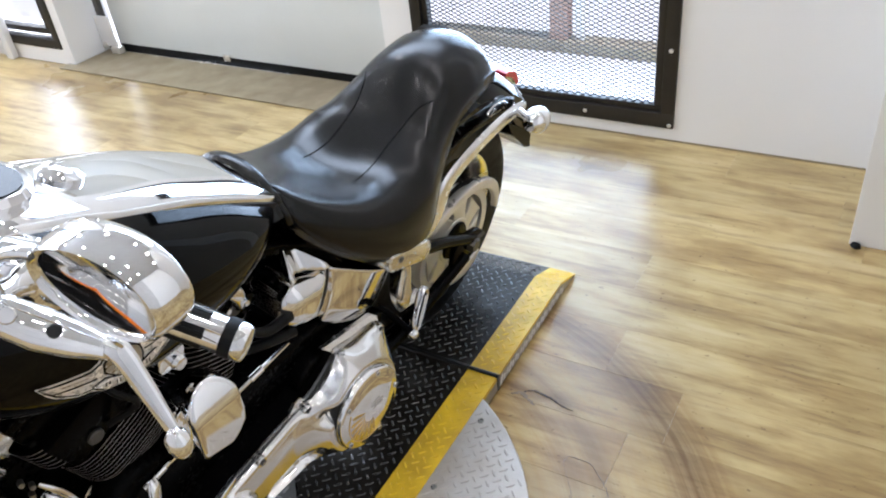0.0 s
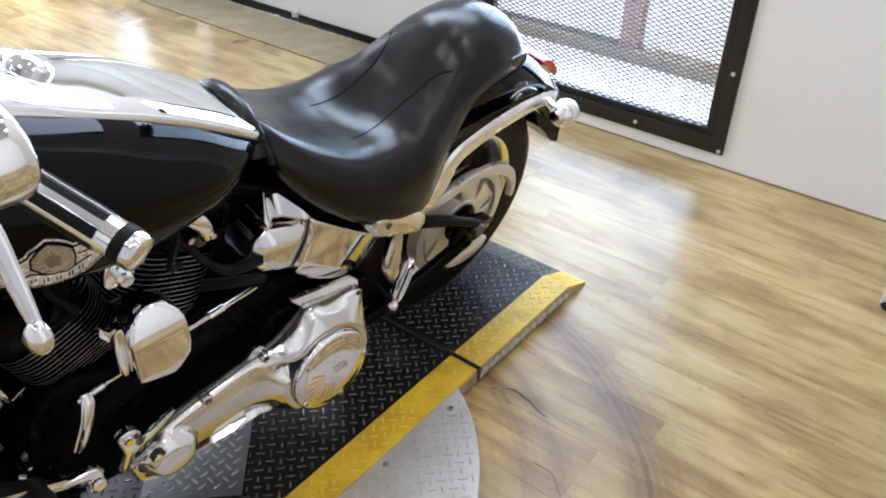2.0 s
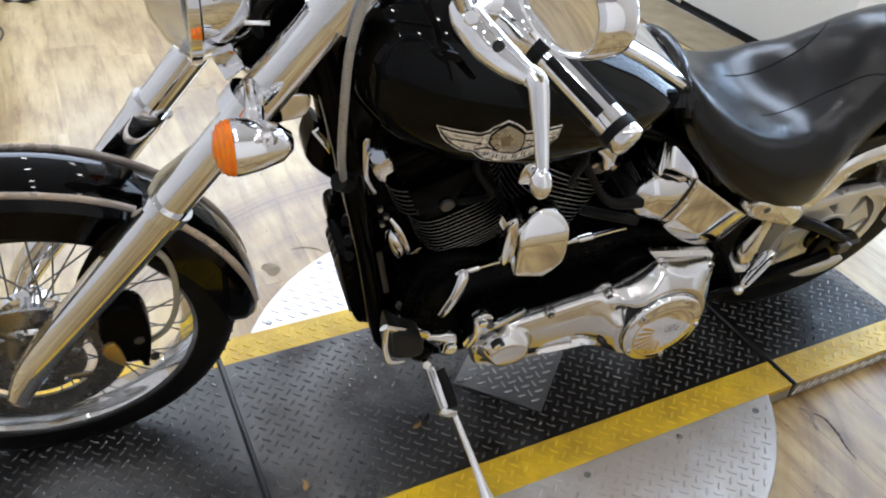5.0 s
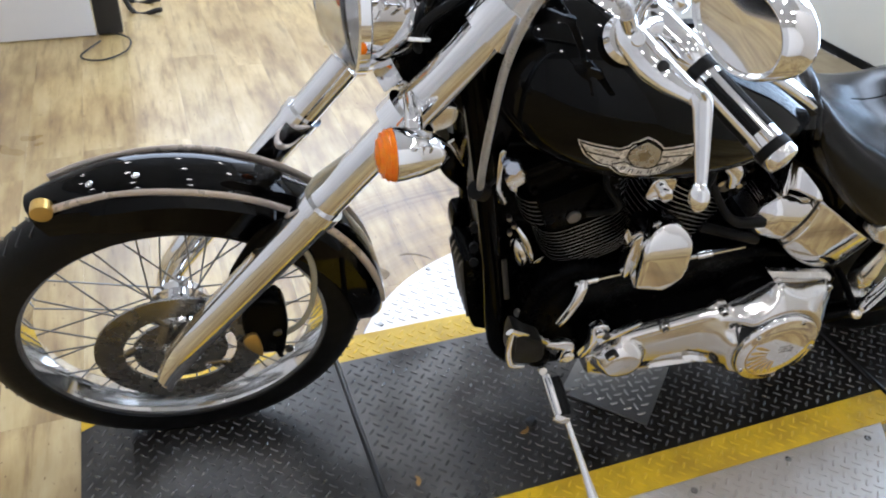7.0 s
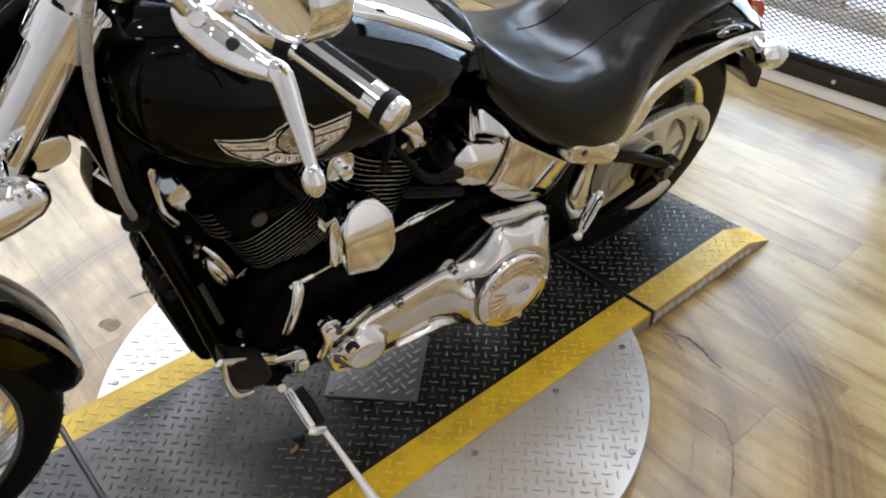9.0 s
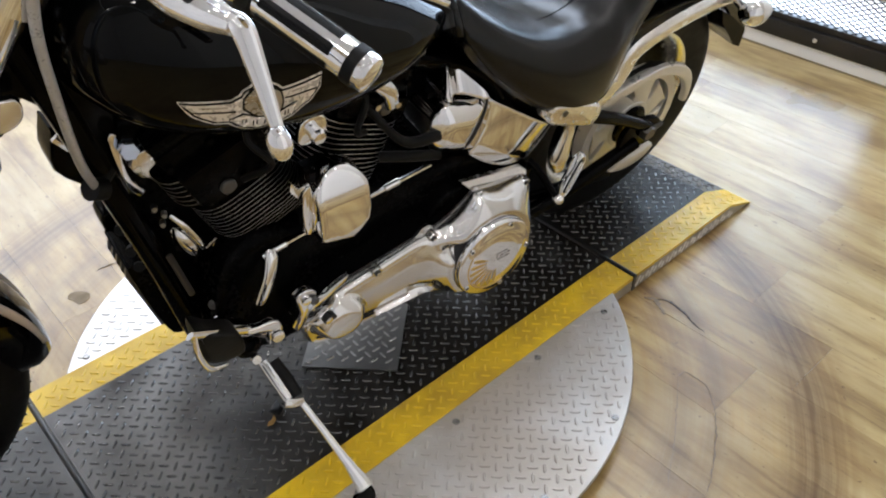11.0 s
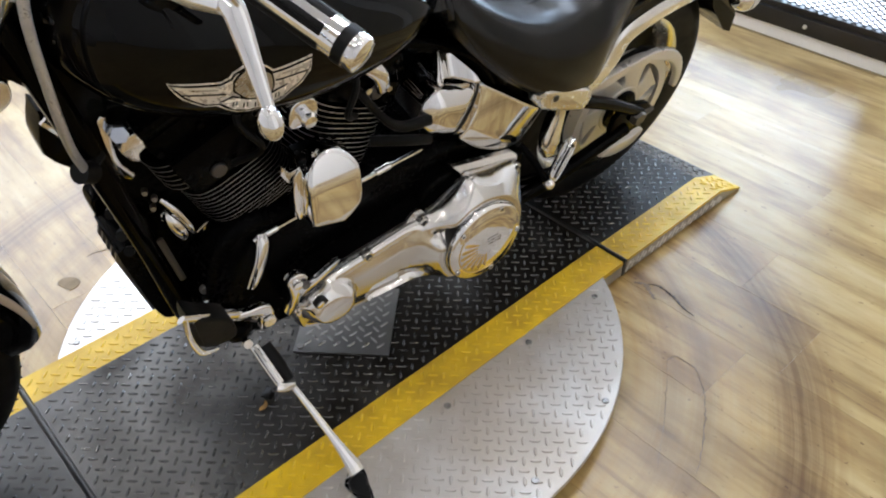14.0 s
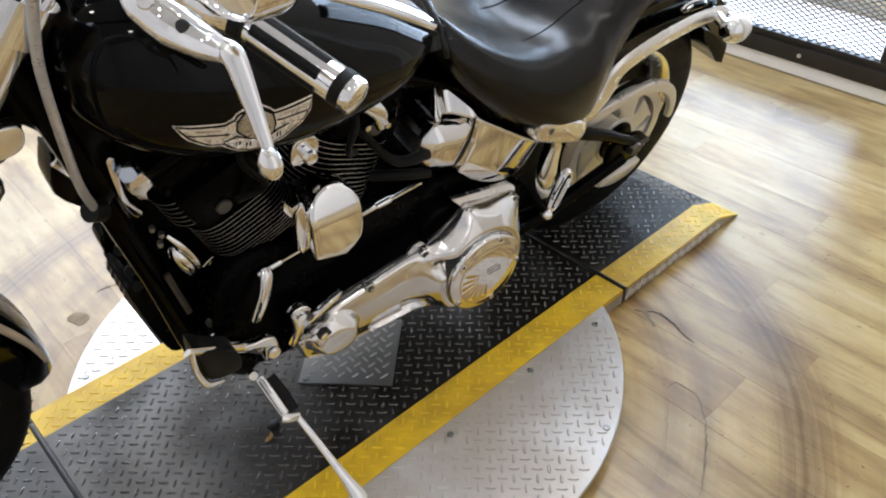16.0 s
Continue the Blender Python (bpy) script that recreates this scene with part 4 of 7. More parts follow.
def front_wheel(at):
    w = part("front_wheel", lathe(tyre_profile(0.343, 0.270, 0.047), 72), RUBBER, bike, "black tyre on a laced chrome rim", at)
    rim = [(0.254, -0.018), (0.262, -0.033), (0.272, -0.036), (0.279, -0.0385), (0.281, -0.036), (0.276, -0.030), (0.268, -0.018), (0.260, 0.0), (0.268, 0.018), (0.276, 0.030), (0.281, 0.036), (0.279, 0.0385), (0.272, 0.036), (0.262, 0.033), (0.254, 0.018), (0.246, 0.0)]
    part("rim", lathe(rim, 72), WHEEL_RIM, w, "chrome rim")
    part("hub", spun([(0, -0.075), (0.022, -0.075), (0.022, -0.055), (0.055, -0.05), (0.055, -0.035), (0.03, -0.03), (0.03, 0.03), (0.055, 0.035), (0.055, 0.05), (0.022, 0.055), (0.022, 0.09), (0, 0.09)], 32), CHROME, w, "chrome hub")
    for i in range(40):
        a = 2 * math.pi * i / 40
        lean = (0.55 if (i // 2) % 2 else -0.55)
        s = -1 if i % 2 else 1
        p0 = (0.052 * math.cos(a + lean), 0.042 * s, 0.052 * math.sin(a + lean))
        p1 = (0.250 * math.cos(a), 0.006 * s, 0.250 * math.sin(a))
        part("spoke", tube([p0, p1], 0.0017, 5, 1), SPOKE, w)
    part("rotor", lathe([(0.098, -0.070), (0.146, -0.070), (0.146, -0.065), (0.098, -0.065)], 64), DISC_STEEL, w, "steel brake rotor")
    part("rotor_carrier", lathe([(0.03, -0.069), (0.082, -0.069), (0.082, -0.063), (0.03, -0.063)], 40), DISC_STEEL, w)
    for i in range(5):
        a = 2 * math.pi * i / 5 + 0.3
        c_, s_ = math.cos(a), math.sin(a)
        part("rotor_arm", tube([(0.07 * c_, -0.067, 0.07 * s_), (0.09 * math.cos(a + 0.25), -0.067, 0.09 * math.sin(a + 0.25)), (0.105 * math.cos(a + 0.3), -0.067, 0.105 * math.sin(a + 0.3))], 0.011, 8, 4, 0.35), DISC_STEEL, w)
        part("rotor_bolt", bolt((0.072 * c_, -0.0685, 0.072 * s_), (0, -1, 0), 0.007, 0.004), CHROME, w)
    grooves = bmesh.new()
    for i in range(72):
        for s in (-1, 1):
            a = 2 * math.pi * (i + (0.5 if s > 0 else 0)) / 72
            q = [(0.3435, 0.004 * s, a), (0.3395, 0.026 * s, a + 0.045), (0.3395, 0.026 * s, a + 0.056), (0.3435, 0.004 * s, a + 0.011)]
            vs = [grooves.verts.new((r * math.cos(t), y, r * math.sin(t))) for r, y, t in q]
            vs += [grooves.verts.new(((r - 0.006) * math.cos(t), y, (r - 0.006) * math.sin(t))) for r, y, t in q]
            for f in ((0, 1, 2, 3), (0, 4, 5, 1), (1, 5, 6, 2), (2, 6, 7, 3), (3, 7, 4, 0)):
                grooves.faces.new([vs[k] for k in f])
    tagged(part("tread_blocks", grooves, SEAM_BLACK, w), kind="stuff")
    return w


def rear_wheel(at):
    w = part("rear_wheel", lathe(tyre_profile(0.325, 0.222, 0.082, 0.5), 72), RUBBER, bike, "black tyre on a solid silver disc wheel", at)
    rim = [(0.205, -0.055), (0.222, -0.068), (0.234, -0.070), (0.234, -0.064), (0.222, -0.060), (0.21, -0.045), (0.21, 0.045), (0.222, 0.060), (0.234, 0.064), (0.234, 0.070), (0.222, 0.068), (0.205, 0.055), (0.19, 0.03), (0.19, -0.03)]
    part("rim", lathe(rim, 72), POLISHED, w, "polished silver rim")
    # silver discs coloured black: the shade behind the pulley's holes is painted in
    part("wheel_disc", lathe([(0.145, -0.026), (0.196, -0.014), (0.196, 0.014), (0.145, 0.026)], 64), ENGINE, w, "silver wheel disc coloured black for the shade behind the pulley")
    part("wheel_centre", lathe([(0.03, -0.036), (0.144, -0.024), (0.144, 0.024), (0.03, 0.036)], 48), ENGINE, w)
    part("hub", spun([(0, -0.105), (0.028, -0.105), (0.034, -0.07), (0.042, -0.04), (0.042, 0.04), (0.034, 0.09), (0, 0.09)], 32), POLISHED, w)
    pulley = part("pulley", lathe([(0.127, -0.108), (0.150, -0.108), (0.150, -0.078), (0.144, -0.076), (0.127, -0.078)], 64), SATIN, w, "silver drive pulley")
    part("pulley_hub", lathe([(0.026, -0.113), (0.048, -0.112), (0.052, -0.108), (0.052, -0.084), (0.026, -0.084)], 40), ENGINE, pulley)
    part("pulley_centre", lathe([(0.050, -0.106), (0.060, -0.106), (0.062, -0.104), (0.062, -0.082), (0.050, -0.082)], 48), SATIN, pulley)
    for i in range(7):
        a = 2 * math.pi * i / 7 + 0.30
        arm = [(r * math.cos(a + d + 5 * (r - 0.058)), r * math.sin(a + d + 5 * (r - 0.058))) for r, d in ((0.058, -0.449), (0.072, -0.43), (0.082, -0.36), (0.114, -0.35), (0.122, -0.42), (0.130, -0.449), (0.130, 0.449), (0.122, 0.42), (0.114, 0.35), (0.082, 0.36), (0.072, 0.43), (0.058, 0.449))]
        part("pulley_arm", slab(rounded(arm, 3), -0.082, -0.104, 0.004), SATIN, pulley)
    return w


rear_wheel(Matrix.Translation(REAR))
front_wheel(Matrix.Translation(FRONT))


def strap(path, half, lift, axle_y=0.0, edge=0.010, sides=9):
    """A curved U-shaped sheet (mudguard): path of (x, z, half width, skirt depth, direction to the axle)."""
    loops = []
    for x, z, h, depth, (nx, nz) in path:
        outer, inner = [], []
        for i in range(sides):
            s = -1 + 2 * i / (sides - 1)
            drop = lift * abs(s) ** 3
            outer.append((x + nx * drop, h * s, z + nz * drop))
        outer = [(x + nx * (lift + depth), -h * 1.0, z + nz * (lift + depth)), *outer, (x + nx * (lift + depth), h * 1.0, z + nz * (lift + depth))]
        t = 0.004
        inner = [(a + nx * t, y * (1 - t / h), c_ + nz * t) for a, y, c_ in outer][::-1]
        loops.append(outer + inner)
    return skin(loops)


def arc_guard(centre, r, a0, a1, half, lift, depth, steps=28, grow=0.0):
    path = []
    for i in range(steps + 1):
        f = i / steps
        a = radians(a0 + (a1 - a0) * f)
        rr = r(f) if callable(r) else r
        h = half(f) if callable(half) else half
        d = depth(f) if callable(depth) else depth
        path.append((centre.x + rr * math.cos(a), centre.z + rr * math.sin(a), h, d, (-math.cos(a), -math.sin(a))))
    return strap(path, half, lift)


# front mudguard with its inlaid stripe
fender = part("front_fender", arc_guard(FRONT, lambda f: 0.385, 118, -2, lambda f: 0.064 * (0.55 + 0.45 * min(1, 6 * f, 12 * (1 - f) + 0.35)), 0.03, lambda f: 0.028 + 0.03 * math.sin(math.pi * f)), BLACK, bike, "gloss black front fender")
for s in (-1, 1):
    pts = []
    for i in range(19):
        a = radians(113 - 108 * i / 18)
        pts.append((FRONT.x + 0.3745 * math.cos(a), s * 0.052 * min(1.0, 0.72 + 0.05 * i, 0.80 + 0.06 * (18 - i)), FRONT.z + 0.3745 * math.sin(a)))
    part("stripe", tube(pts, 0.0075, 8, 2, 0.4), PINSTRIPE, fender, "silver inlaid stripe")
for a in (102, 92):
    part("rivet", bolt((FRONT.x + 0.384 * math.cos(radians(a)), -0.02, FRONT.z + 0.384 * math.sin(radians(a))), (math.cos(radians(a)), 0, math.sin(radians(a))), 0.006, 0.002, 8), CHROME, fender)
part("badge", slab([(x * 0.016 + FRONT.x - 0.150, z * 0.016 + FRONT.z + 0.351) for x, z in [(math.cos(2 * math.pi * i / 20), math.sin(2 * math.pi * i / 20)) for i in range(20)]], -0.03, -0.050, 0.002), GOLD, fender, "small round gold badge")

# front fork
AXIS = Vector((0.486, 0, 0.640)).normalized()


FORK_OFF = 0.026


def along(d, y=0.0, off=0.0):
    """A point d metres up the fork from the axle, off metres ahead of the leg."""
    n = Vector((-AXIS.z, 0, AXIS.x))
    return FRONT + AXIS * d + n * (off + FORK_OFF) + Vector((0, y, 0))


for s in (-1, 1):
    leg = part("fork_leg", tube([along(-0.035, s * 0.112, -0.016), along(0.02, s * 0.112, -0.006), along(0.10, s * 0.112), along(0.38, s * 0.112), along(0.44, s * 0.112)], [0.017, 0.025, 0.028, 0.031, 0.033], 24, 4), CHROME, bike, "chrome fork lower leg")
    part("axle_cap", tube([along(-0.035, s * 0.110, -0.016) + Vector((0, 0, -0.018)), along(0.03, s * 0.110, -0.006)], 0.013, 12, 1), CHROME, leg)
    part("dust_cap", tube([along(0.435, s * 0.112), along(0.455, s * 0.112)], 0.0345, 24, 1), CHROME, leg)
    part("fork_tube", tube([along(0.45, s * 0.112), along(0.63, s * 0.112)], 0.0275, 24, 1), CHROME, bike, "chrome fork cover tube")
    part("upper_fork_cover", tube([along(0.655, s * 0.112), along(0.82, s * 0.112)], 0.031, 24, 1), CHROME, bike, "chrome upper fork cover")
    part("fender_bracket", tube([(-1.455, s * 0.095, 0.67), (-1.50, s * 0.082, 0.62), (-1.545, s * 0.080, 0.545), (-1.56, s * 0.080, 0.50)], [0.02, 0.024, 0.02, 0.012], 10, 5, 0.35), FRAME_BLACK, bike)
part("lower_fork_tree", merged(*[tube([along(0.63, s * 0.112), along(0.66, s * 0.112)], 0.041, 24, 1) for s in (-1, 1)], tube([along(0.645, -0.1), along(0.645, 0, -0.045), along(0.645, 0.1)], 0.026, 14, 6, 0.7)), CHROME, bike, "chrome lower fork clamp")
part("upper_fork_tree", merged(*[tube([along(0.812, s * 0.112), along(0.862, s * 0.112)], 0.040, 24, 1) for s in (-1, 1)], tube([along(0.84, -0.1), along(0.84, 0, -0.05), along(0.84, 0.1)], 0.022, 14, 6, 0.8)), CHROME, bike, "chrome upper fork clamp")
part("fork_stop", slab(rounded([(-1.264, 0.850), (-1.214, 0.854), (-1.210, 0.828), (-1.228, 0.812), (-1.262, 0.815)], 3), -0.066, -0.078, 0.003), POLISHED, bike, "grey fork stop tab")
caliper = part("caliper", merged(slab(rounded([(-1.538, 0.478), (-1.508, 0.484), (-1.484, 0.466), (-1.476, 0.407), (-1.483, 0.341), (-1.492, 0.305), (-1.506, 0.326), (-1.528, 0.329), (-1.546, 0.358), (-1.556, 0.413)], 3), -0.060, -0.098, 0.010, dome=0.004), tube([(-1.53, -0.082, 0.42), (-1.49, -0.085, 0.435)], 0.013, 10)), ENGINE, bike, "black brake caliper with brass-coloured badge")
for x, z in ((-1.497, 0.395), (-1.478, 0.340)):
    part("caliper_bolt", bolt((x, -0.098, z), (0, -1, 0), 0.009, 0.006), SCREW, caliper)
part("brake_hose", tube([(-1.485, -0.07, 0.345), (-1.451, -0.07, 0.374), (-1.43, -0.07, 0.432), (-1.426, -0.07, 0.507), (-1.436, -0.072, 0.561), (-1.459, -0.08, 0.605), (-1.463, -0.095, 0.66), (-1.445, -0.10, 0.71), (-1.424, -0.10, 0.755), (-1.389, -0.10, 0.787), (-1.345, -0.085, 0.815), (-1.28, -0.05, 0.88)], 0.0055, 8, 6), CLEAR_LINE, bike, "clear sheathed brake hose")
part("caliper_badge", slab(rounded([(-1.556, 0.390), (-1.534, 0.401), (-1.525, 0.352), (-1.530, 0.336), (-1.552, 0.366)], 3), -0.098, -0.106, 0.002), GOLD, caliper, "worn brass-coloured badge")

# steering head, risers and bar
part("steering_head", tube([along(0.60, 0, -0.086), along(0.90, 0, -0.086)], 0.034, 20, 1), FRAME_BLACK, bike)
for s in (-1, 1):
    part("fork_cap", tube([along(0.862, s * 0.112), along(0.885, s * 0.112)], [0.026, 0.018], 6, 1), CHROME, bike)
RIS = along(0.87, 0, -0.065)
for s in (-1, 1):
    part("riser", tube([RIS + Vector((0, s * 0.045, 0)), RIS + Vector((0.035, s * 0.045, 0.06)), RIS + Vector((0.055, s * 0.045, 0.09))], [0.022, 0.019, 0.024], 16), CHROME, bike, "chrome handlebar riser")
TOP = RIS + Vector((0.055, 0, 0.09))
bar_pts = []
for s in (-1, 1):
    half = [(TOP.x, s * 0.05, TOP.z), (TOP.x + 0.0, s * 0.17, TOP.z + 0.03), (-1.06, s * 0.25, 1.085), (-1.012, s * 0.322, 1.069), (-0.966, s * 0.432, 1.041)]
    bar_pts = half[::-1] + bar_pts if s < 0 else bar_pts + half
part("handlebar", tube(bar_pts, 0.0127, 14, 6), CHROME, bike, "chrome handlebar")


def grip(s):
    a, b = Vector((-1.014, s * 0.316, 1.071)), Vector((-0.964, s * 0.436, 1.040))
    d = (b - a).normalized()
    L = (b - a).length
    body = part("grip", tube([a, b - d * 0.016], 0.0192, 28, 1), CHROME, bike, "chrome grip with inlaid black rubber strips")
    part("end_cap", tube([b - d * 0.006, b + d * 0.002, b + d * 0.0055, b + d * 0.0075, b + d * 0.0085], [0.0196, 0.0196, 0.0180, 0.0130, 0.003], 28, 1), CHROME, body, "domed chrome end cap")
    part("collar", tube([b - d * 0.018, b - d * 0.006], 0.0205, 28, 1), RUBBER, body)
    part("inner_collar", tube([a - d * 0.006, a + d * 0.010], 0.0222, 28, 1), RUBBER, body, "black rubber collar")
    side = d.cross(Vector((0, 0, 1))).normalized()
    up = side.cross(d)
    for k in range(6):
        t = 2 * math.pi * (k + 0.62) / 6
        strip = [[p + (side * math.cos(t + q) + up * math.sin(t + q)) * r for q, r in ((-0.30, 0.0185), (-0.30, 0.0199), (-0.17, 0.0206), (-0.05, 0.0206), (-0.03, 0.0197), (0.03, 0.0197), (0.05, 0.0206), (0.17, 0.0206), (0.30, 0.0199), (0.30, 0.0185))] for p in (a + d * 0.018, b - d * 0.034)]
        part("rubber_strip", skin(strip), RUBBER, body, "black rubber strip")
    return d


for s in (-1, 1):
    grip(s)
    tag = "clutch" if s < 0 else "brake"
    house = part("switch_housing", merged(tube([(-1.058, s * 0.225, 1.098), (-1.044, s * 0.254, 1.088), (-1.024, s * 0.296, 1.077), (-1.016, s * 0.312, 1.072)], [0.021, 0.027, 0.027, 0.021], 20, 4), moved(box(-0.022, 0.024, -0.026, 0.026, -0.024, 0.016, 0.007), Matrix.Translation((-1.038, s * 0.268, 1.080)) @ Matrix.Rotation(radians(s * -62), 4, "Z"))), CHROME, bike, "chrome switch housing with black buttons")
    part("switch_button", moved(box(-0.009, 0.009, -0.006, 0.006, 0.0, 0.006, 0.002), Matrix.Translation((-1.022, s * 0.272, 1.103))), RUBBER, house)
    part("switch_button", moved(box(-0.006, 0.006, -0.010, 0.010, -0.006, 0.006, 0.002), Matrix.Translation((-1.066, s * 0.268, 1.076))), RUBBER, house)
    for dx, dy in ((-0.052, 0.250), (-0.038, 0.292)):
        part("housing_screw", bolt((-1.0 + dx - 0.006, s * dy, 1.106 - (0.010 if dy > 0.27 else 0)), (0, 0, 1), 0.005, 0.003, 8), SCREW, house)
    lev = part(f"{tag}_lever_bracket", merged(tube([(-1.114, s * 0.290, 1.122), (-1.107, s * 0.305, 1.112), (-1.092, s * 0.333, 1.099), (-1.080, s * 0.366, 1.097), (-1.073, s * 0.400, 1.103)], [0.010, 0.018, 0.020, 0.016, 0.010], 20, 6, 0.72, up=(-0.3, s * 0.6, 0.45)), tube([(-1.105, s * 0.285, 1.112), (-1.078, s * 0.272, 1.100), (-1.050, s * 0.262, 1.092)], [0.015, 0.013, 0.019], 12, 4)), CHROME, bike, "chrome lever bracket")
    part("pivot_pin", bolt((-1.090, s * 0.352, 1.108), (-0.3, s * 0.6, 0.45), 0.0065, 0.004, 8), SEAM_BLACK, lev)
    part("pivot_screw", bolt((-1.108, s * 0.318, 1.120), (-0.3, s * 0.6, 0.45), 0.008, 0.004, 8), CHROME, lev)
    part("adjuster", tube([(-1.108, s * 0.303, 1.118), (-1.120, s * 0.303, 1.140)], 0.009, 12, 1), CHROME, lev)
    part("clamp_screw", bolt((-1.062, s * 0.256, 1.120), (0, 0, 1), 0.006, 0.005), SCREW, lev)
    blade = [(-1.075, s * 0.394, 1.107), (-1.070, s * 0.408, 1.102), (-1.069, s * 0.428, 1.074), (-1.069, s * 0.446, 1.048), (-1.069, s * 0.458, 1.030)]
    part("lever_blade", tube(blade, [0.0085, 0.0105, 0.0088, 0.0072, 0.0058], 14, 6, 0.5, up=(-0.3, s * 0.6, 0.45)), CHROME, lev, "slim tapered chrome lever blade")
    part("lever_ball", moved(ball((0, 0, 0), (0.0115, 0.0115, 0.0165), 20, 14), Matrix.Translation((-1.0705, s * 0.463, 1.021)) @ Matrix.Rotation(radians(s * 24), 4, "X")), CHROME, lev)
    # mirror: a flat-faced chrome disc with a thick rounded rim, on a curved stalk
    shell = []
    for x, k in ((0.006, 0.02), (0.005, 0.55), (0.003, 0.86), (-0.001, 0.90), (-0.002, 0.945), (0.001, 0.985), (0.008, 1.015), (0.017, 1.035), (0.026, 1.045), (0.033, 1.02), (0.036, 0.97), (0.037, 0.90)):
        shell.append([(x, k * (0.064 * math.cos(t) - 0.006 * math.sin(t) ** 2), k * 0.041 * math.sin(t)) for t in (2 * math.pi * i / 40 for i in range(40))])
    at = Matrix.Translation((-1.0955, s * 0.4406, 1.2119)) @ Matrix.Rotation(-s * 0.1427, 4, "Z") @ Matrix.Rotation(s * 0.114, 4, "X")
    mir = part("mirror", skin(shell), CHROME, bike, "flat-faced chrome mirror with a thick rim", at, 45)
    part("mirror_glass", skin([[(x, 0.056 * math.cos(t) - 0.005 * math.sin(t) ** 2, 0.036 * math.sin(t)) for t in (2 * math.pi * i / 28 for i in range(28))] for x in (0.0372, 0.0385)]), CHROME, mir)
    part("mirror_stalk", tube([(-1.098, s * 0.290, 1.118), (-1.10, s * 0.300, 1.155), (-1.092, s * 0.330, 1.185), (-1.078, s * 0.375, 1.198), (-1.070, s * 0.405, 1.206)], 0.0065, 10, 6), CHROME, bike, "chrome mirror stalk")
    # turn signals
    c0 = Vector((-1.328, s * 0.203, 0.884))
    sig = part("turn_signal", moved(spun([(0, -0.068), (0.012, -0.065), (0.024, -0.051), (0.0325, -0.024), (0.0365, 0.0), (0.0365, 0.008), (0, 0.008)], 28), Matrix.Translation(c0) @ Matrix.Rotation(radians(90), 4, "Z")), CHROME, bike, "chrome bullet turn signal with amber lens")
    part("lens", moved(spun([(0, 0.0085), (0.0355, 0.0085), (0.0352, 0.012), (0.0335, 0.014), (0.0345, 0.017), (0.0305, 0.0205), (0.0300, 0.0235), (0.0235, 0.0260), (0.0215, 0.0285), (0.0125, 0.0295), (0.0105, 0.0310), (0, 0.0315)], 28), Matrix.Translation(c0) @ Matrix.Rotation(radians(90), 4, "Z")), AMBER, sig, "amber lens")
    part("signal_stalk", tube([(-1.295, s * 0.12, 0.91), (-1.300, s * 0.16, 0.905), (-1.308, s * 0.195, 0.892)], 0.012, 12, 4), CHROME, bike)

# headlight
HL = Matrix.Translation((-1.310, 0.0, 0.986)) @ pose(0, 0, 0, 0, 0, -90)
light = part("headlight", moved(lathe([(0.012, 0.082), (0.035, 0.076), (0.062, 0.052), (0.082, 0.014), (0.092, -0.016), (0.0965, -0.036), (0.101, -0.039), (0.101, -0.052), (0.095, -0.054), (0.086, -0.032), (0.072, 0.0), (0.045, 0.045), (0.012, 0.060)], 40), HL), CHROME, bike, "chrome round headlight with a clear glass lens")
part("lens", moved(spun([(0, -0.100), (0.040, -0.094), (0.070, -0.078), (0.086, -0.062), (0.0935, -0.050), (0.0905, -0.047), (0.083, -0.058), (0.067, -0.074), (0.038, -0.090), (0, -0.096)], 40), HL), CLEAR, light, "clear glass lens")
part("bulb", moved(spun([(0, -0.01), (0.012, -0.008), (0.014, 0.03), (0, 0.06)], 16), HL), CHROME, light)
part("headlight_bracket", tube([(-1.25, 0.0, 1.0), (-1.225, 0, 0.97), (-1.21, 0, 0.94)], 0.018, 12), CHROME, bike)
for k, (y, b) in enumerate(((-0.05, 0.02), (0.03, -0.02), (0.07, 0.03))):
    part("control_cable", tube([(-1.07, y * 3, 1.09), (-1.20, y * 2, 1.10 + b), (-1.27, y, 0.99), (-1.22, y * 0.6, 0.86), (-1.14, 0.0, 0.80)], 0.006, 8, 6), RUBBER, bike, "black control cable")
part("clutch_cable", tube([(-1.114, -0.304, 1.128), (-1.122, -0.298, 1.146), (-1.128, -0.280, 1.153), (-1.134, -0.254, 1.152), (-1.144, -0.228, 1.145), (-1.154, -0.200, 1.123), (-1.164, -0.178, 1.088), (-1.174, -0.164, 1.036), (-1.181, -0.153, 0.970), (-1.180, -0.142, 0.884), (-1.174, -0.125, 0.775), (-1.158, -0.094, 0.692)], 0.0062, 10, 6), GREY_CABLE, bike, "grey sheathed clutch cable")
part("cable_clip", merged(tube([(-1.168, -0.098, 0.70), (-1.15, -0.09, 0.685)], 0.016, 12, 1), tube([(-1.16, -0.095, 0.69), (-1.13, -0.07, 0.695)], 0.009, 8, 1)), RUBBER, bike, "black cable clip on the frame")

